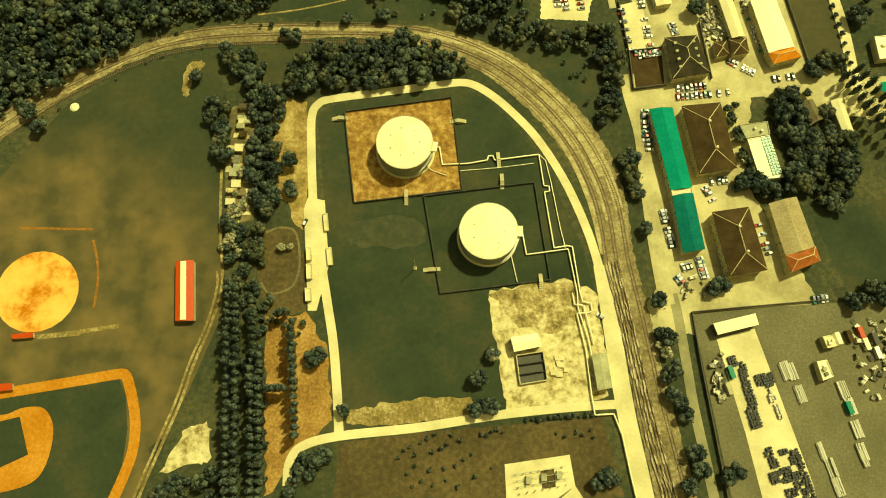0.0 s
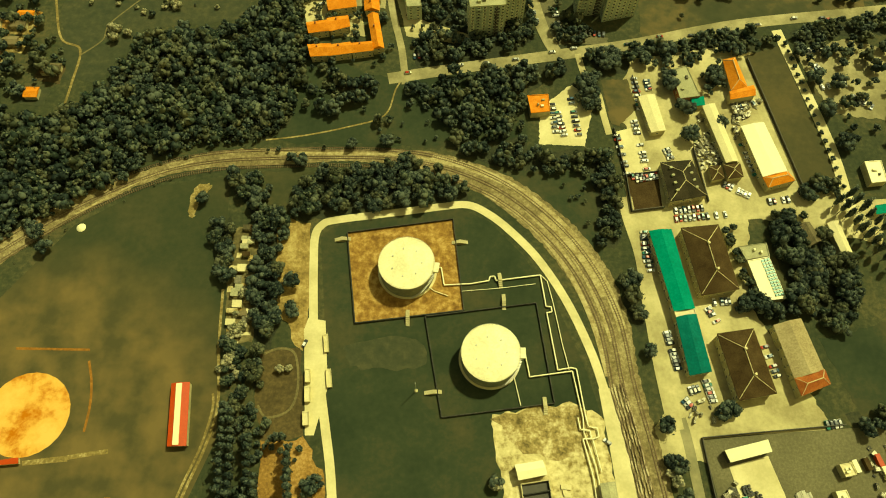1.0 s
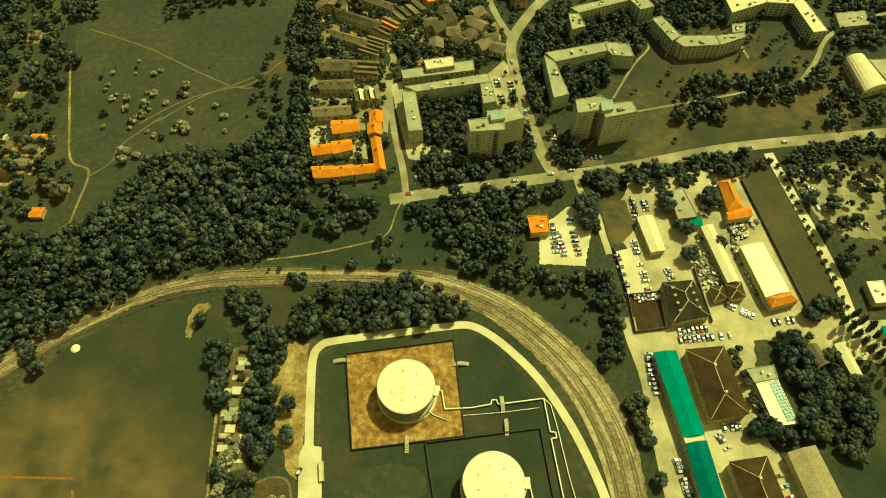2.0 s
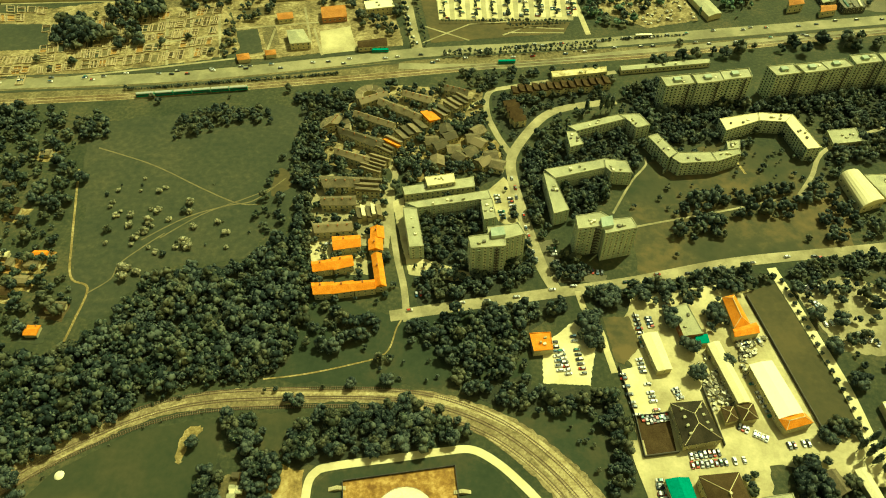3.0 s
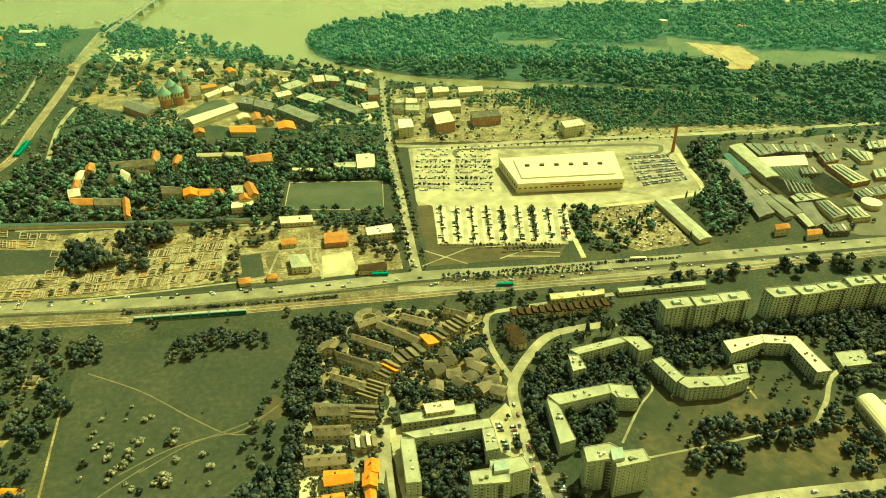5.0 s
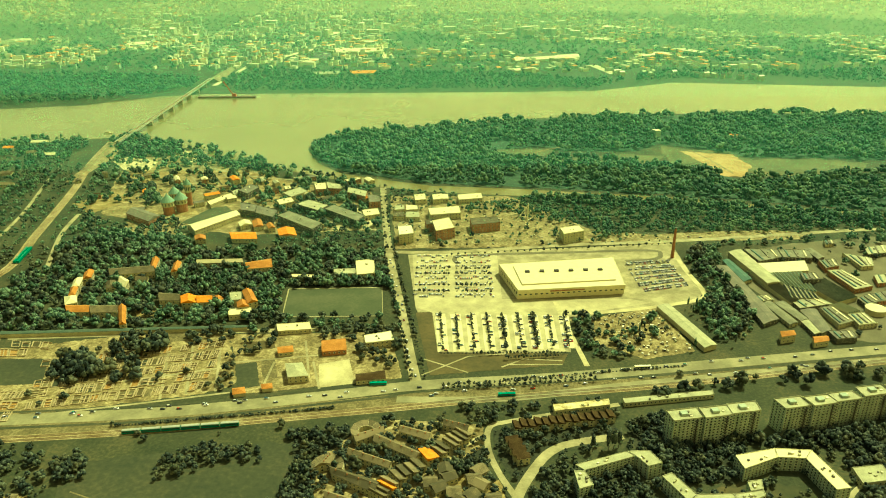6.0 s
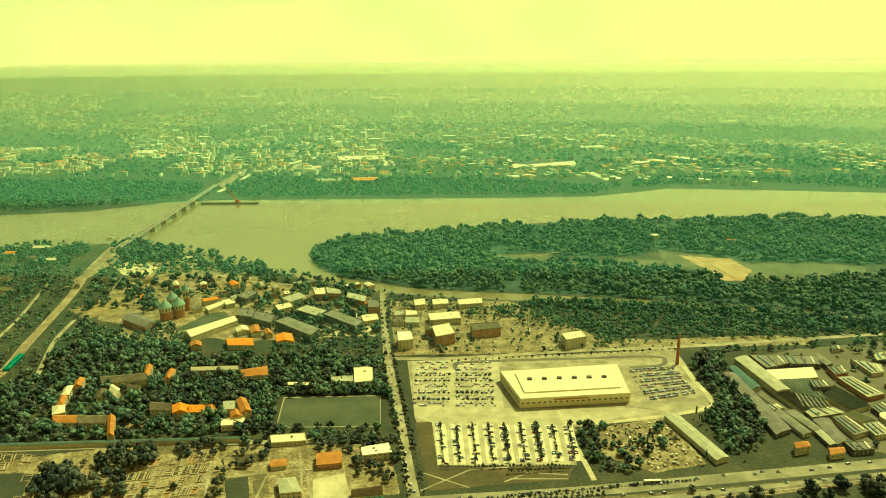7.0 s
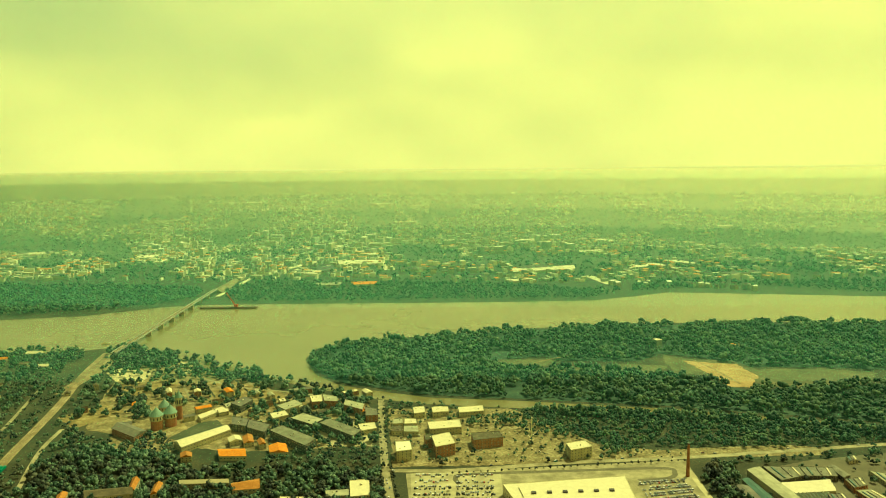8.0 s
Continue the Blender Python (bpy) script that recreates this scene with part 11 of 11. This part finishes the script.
for q, top, label in (([(-323.4, 2288.2), (-241.7, 2296.6), (-234, 2240.2), (-313.7, 2232.2)], ORANGE_TILE, "long hall with an orange roof on the far bank"), ([(-434.9, 2269.8), (-354.1, 2278), (-345.4, 2233.4), (-424.5, 2225.4)], GREY_ROOF, "long hall with a grey roof on the far bank"), ([(-455.4, 2826.9), (-289.7, 2836.1), (-261.9, 2731.7), (-429.6, 2707)], PALE_ROOF, "broad pale hall beyond the river"), ([(-512.1, 2691.9), (-453.4, 2721), (-418.9, 2539.1), (-474, 2513.7)], DARK_WALL, "dark glazed building beyond the river"), ([(206.1, 2568.9), (439.8, 2648.7), (430.6, 2558.8), (205, 2484.2)], PALE_ROOF, "long pale building beyond the river")):
    bldg("far_hall", label, "hall", q, 9, "gable", 3, PLASTER, top, None)
merged("far_town_trees", "distant trees between town houses", "trees", grow([p for p in scatter(FAR_ALL, 31, .62, 1) if district(p) < rnd.uniform(-.25, .3)], 6, 13, (.7, 1.0), 1), TINY, LEAF_HAZED)
merged("far_town_wood", "distant dark wood beyond the town", "trees", grow(scatter([(-1784.8, 4783.7), (-786.6, 4941), (-639.1, 4458.1), (-1551.7, 4251.6)], 30, .9, 1) + scatter([(999.5, 3783.2), (1857.5, 3983.7), (1660.9, 3451.2), (935.2, 3345.9)], 30, .9, 1) + scatter([(730.2, 2693), (1651.7, 2778.6), (1430.3, 2409.6), (861.2, 2471.7)], 36, .6, 1), 8, 14, (.7, 1.0), 1), TINY, LEAF_HAZED)
# far ground raised, its specks flattened, to fill the camera's view below the horizon
sh = Shell()
for i in range(44):
    for j in range(10):
        quad = []
        for di, dj in ((0, 0), (1, 0), (1, 1), (0, 1)):
            a, r = radians(136 - 92 * (i + di) / 44), 3650 + 1220 * (j + dj) / 10
            quad.append((r * math.cos(a), r * math.sin(a), slope_height(r) + (.05 if r > 3660 else -.5)))
        sh.face(quad)
tagged(new("hillside", sh.mesh("hillside", GROUND)), "green far ground raised to fit the camera view", "hills", "", "structure")
SLOPE = [(r * math.cos(a), r * math.sin(a)) for r, a in [(3700, radians(128 - 76 * k / 12)) for k in range(13)] + [(4840, radians(52 + 76 * k / 12)) for k in range(13)]]
SPECK = [crown(120 + s, 2, 3, .5) for s in range(5)]
far_houses("far_houses", "very distant pale houses on the hillside", SLOPE, 52, .42, (10, 30), (5, 10), 4, 3)
merged("far_town_trees", "very distant dark clumps of trees on the hillside", "trees", grow([p for p in scatter(SLOPE, 34, .7, 1) if district(p) < rnd.uniform(-.2, .25)], 7, 17, (.45, .65), 1), SPECK, LEAF_HAZED)
for line, w in (([(-1598.1, 3240.7), (-2382.7, 4837.4)], 26), ([(-861.9, 2516.5), (-1012, 3042.4)], 26), ([(-230.4, 2615.6), (-303.7, 3064.1)], 40), ([(-681.3, 2495.7), (-410.1, 3217.4), (-127.9, 3864.7)], 30), ([(-683.9, 2469.7), (-684.1, 2087.2)], 14), ([(454, 2449.4), (490.7, 2269.1)], 30)):
    ribbon("far_street", line, w, .2, CONCRETE, "distant pale street through the town", curve=False)
surface("far_field", [(275.1, 2310.8), (444.6, 2399.4), (493.1, 2280.1), (342, 2220.6)], .15, MEADOW, "distant grass field on the far bank")

# far haze painted on a glowing backdrop at the world's edge, up to the horizon
PAINTED_HAZE = bpy.data.materials.new("distance")
PAINTED_HAZE.use_nodes = True
ht = PAINTED_HAZE.node_tree
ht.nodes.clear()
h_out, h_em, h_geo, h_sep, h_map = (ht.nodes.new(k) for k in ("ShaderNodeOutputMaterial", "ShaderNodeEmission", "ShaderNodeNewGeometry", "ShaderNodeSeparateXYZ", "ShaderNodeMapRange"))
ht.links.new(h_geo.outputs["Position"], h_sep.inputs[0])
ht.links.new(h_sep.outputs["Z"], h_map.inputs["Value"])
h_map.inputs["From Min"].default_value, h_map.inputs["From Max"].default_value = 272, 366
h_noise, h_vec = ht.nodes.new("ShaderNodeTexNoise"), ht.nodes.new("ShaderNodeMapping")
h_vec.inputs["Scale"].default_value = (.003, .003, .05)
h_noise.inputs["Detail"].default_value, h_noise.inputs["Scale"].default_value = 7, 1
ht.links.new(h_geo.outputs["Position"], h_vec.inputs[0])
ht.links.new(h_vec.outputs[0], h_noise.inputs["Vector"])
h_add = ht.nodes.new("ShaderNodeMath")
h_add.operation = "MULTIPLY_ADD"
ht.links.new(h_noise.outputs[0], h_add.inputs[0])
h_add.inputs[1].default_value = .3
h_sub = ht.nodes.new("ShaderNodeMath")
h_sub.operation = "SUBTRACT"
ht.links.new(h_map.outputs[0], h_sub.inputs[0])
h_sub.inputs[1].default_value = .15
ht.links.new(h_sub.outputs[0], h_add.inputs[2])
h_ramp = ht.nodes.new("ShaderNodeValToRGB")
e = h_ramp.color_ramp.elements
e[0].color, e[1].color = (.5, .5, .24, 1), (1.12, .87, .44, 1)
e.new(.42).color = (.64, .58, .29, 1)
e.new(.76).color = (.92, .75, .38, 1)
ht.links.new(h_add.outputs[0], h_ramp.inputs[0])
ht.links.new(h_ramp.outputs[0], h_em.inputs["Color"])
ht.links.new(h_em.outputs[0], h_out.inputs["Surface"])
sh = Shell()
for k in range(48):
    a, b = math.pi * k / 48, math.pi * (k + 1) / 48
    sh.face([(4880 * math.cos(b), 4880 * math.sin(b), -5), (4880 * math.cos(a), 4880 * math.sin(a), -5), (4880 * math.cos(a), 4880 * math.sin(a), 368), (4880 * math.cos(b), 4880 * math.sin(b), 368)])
tagged(new("backdrop", sh.mesh("backdrop", PAINTED_HAZE)), "glowing backdrop with painted green haze fading into a bright sky", "backdrop", "", "structure")

# tinted sheets added to imitate haze between districts; they scatter a little daylight


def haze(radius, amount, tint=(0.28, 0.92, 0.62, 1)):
    m = bpy.data.materials.new("haze_sheet")
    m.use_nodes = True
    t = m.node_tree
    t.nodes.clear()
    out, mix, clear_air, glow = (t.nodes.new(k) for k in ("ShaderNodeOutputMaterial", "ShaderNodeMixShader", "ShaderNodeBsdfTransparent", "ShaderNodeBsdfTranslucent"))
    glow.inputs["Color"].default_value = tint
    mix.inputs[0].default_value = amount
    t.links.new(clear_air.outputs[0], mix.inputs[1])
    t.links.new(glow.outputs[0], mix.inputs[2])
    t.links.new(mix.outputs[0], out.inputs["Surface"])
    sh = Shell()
    # far sheet tops end just under the camera's horizon line
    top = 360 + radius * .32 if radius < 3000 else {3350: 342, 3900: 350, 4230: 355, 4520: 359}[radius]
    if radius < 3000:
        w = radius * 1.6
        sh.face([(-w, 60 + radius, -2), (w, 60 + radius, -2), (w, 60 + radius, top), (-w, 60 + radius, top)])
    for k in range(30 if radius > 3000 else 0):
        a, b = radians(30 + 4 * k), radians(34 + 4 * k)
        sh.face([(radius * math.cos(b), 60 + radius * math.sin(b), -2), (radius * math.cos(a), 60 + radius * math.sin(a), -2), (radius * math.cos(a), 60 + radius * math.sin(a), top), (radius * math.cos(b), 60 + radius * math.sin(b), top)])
    tagged(new("backdrop", sh.mesh("backdrop", m)), "upright translucent sheet added to imitate haze over the town", "haze", "", "structure")


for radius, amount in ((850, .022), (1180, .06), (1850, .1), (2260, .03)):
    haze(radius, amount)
# farther sheets tinted yellower, imitating thicker haze
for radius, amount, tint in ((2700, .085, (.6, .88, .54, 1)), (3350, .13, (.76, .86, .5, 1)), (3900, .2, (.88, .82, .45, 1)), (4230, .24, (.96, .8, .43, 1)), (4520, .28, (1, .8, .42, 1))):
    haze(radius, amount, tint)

# ---- substation on its pad ----
surface("pad_notch", [(48.6, -9.5), (55.2, -8.4), (56, -16.7), (49.5, -17.8)], .16, TILLED, "square of bare brown soil in the substation pad")
plant(BUSHES, [lerp(*[(40.5, 14.1), (78.8, 17.8)], (k + .5) / 13) for k in range(13)], .9, 1.5)
station = thing("substation", "small open substation with steel posts and boxes", "substation")
SQ = [(34.6, -10), (60.7, -5.7), (63.1, -16.6), (37.2, -21.6)]
for i in range(7):
    for j in range(4):
        x, y = lerp(lerp(SQ[0], SQ[1], (i + .5) / 7), lerp(SQ[3], SQ[2], (i + .5) / 7), (j + .5) / 4)
        sh = Shell()
        sh.box(x, y, .1, .4, .4, rnd.uniform(1.0, 2.6))
        part("post", sh, STEEL, station)
    if i % 2:
        x, y = lerp(lerp(SQ[0], SQ[1], (i + .5) / 7), lerp(SQ[3], SQ[2], (i + .5) / 7), .4)
        sh = Shell()
        sh.box(x + 1.5, y, .1, 2.6, 3.4, 2.2)
        part("transformer", sh, GREY_ROOF, station)
for k in range(3):
    a, b = lerp(SQ[0], SQ[3], (k + .5) / 4), lerp(SQ[1], SQ[2], (k + .5) / 4)
    sh = Shell()
    sh.tube([(*a, 2.4), (*b, 2.4)], .1, 4)
    part("busbar", sh, STEEL, station)
x, y = [(-206.1, 180.3)][0]
t = thing("covered_pile", "low pile under a pale tarpaulin beside the field", "pile")
sh = Shell()
disc(sh, x, y, 2.7, 0, .5, 14, r1=2.3, top=False)
disc(sh, x, y, 2.3, .5, 1.1, 14, r1=1.0)
part("tarpaulin", sh, WHITE, t)
for x, y in [(-73.4, 114.7), (81.1, 66.8)]:
    car(x, y, rnd.uniform(0, 3), .2)
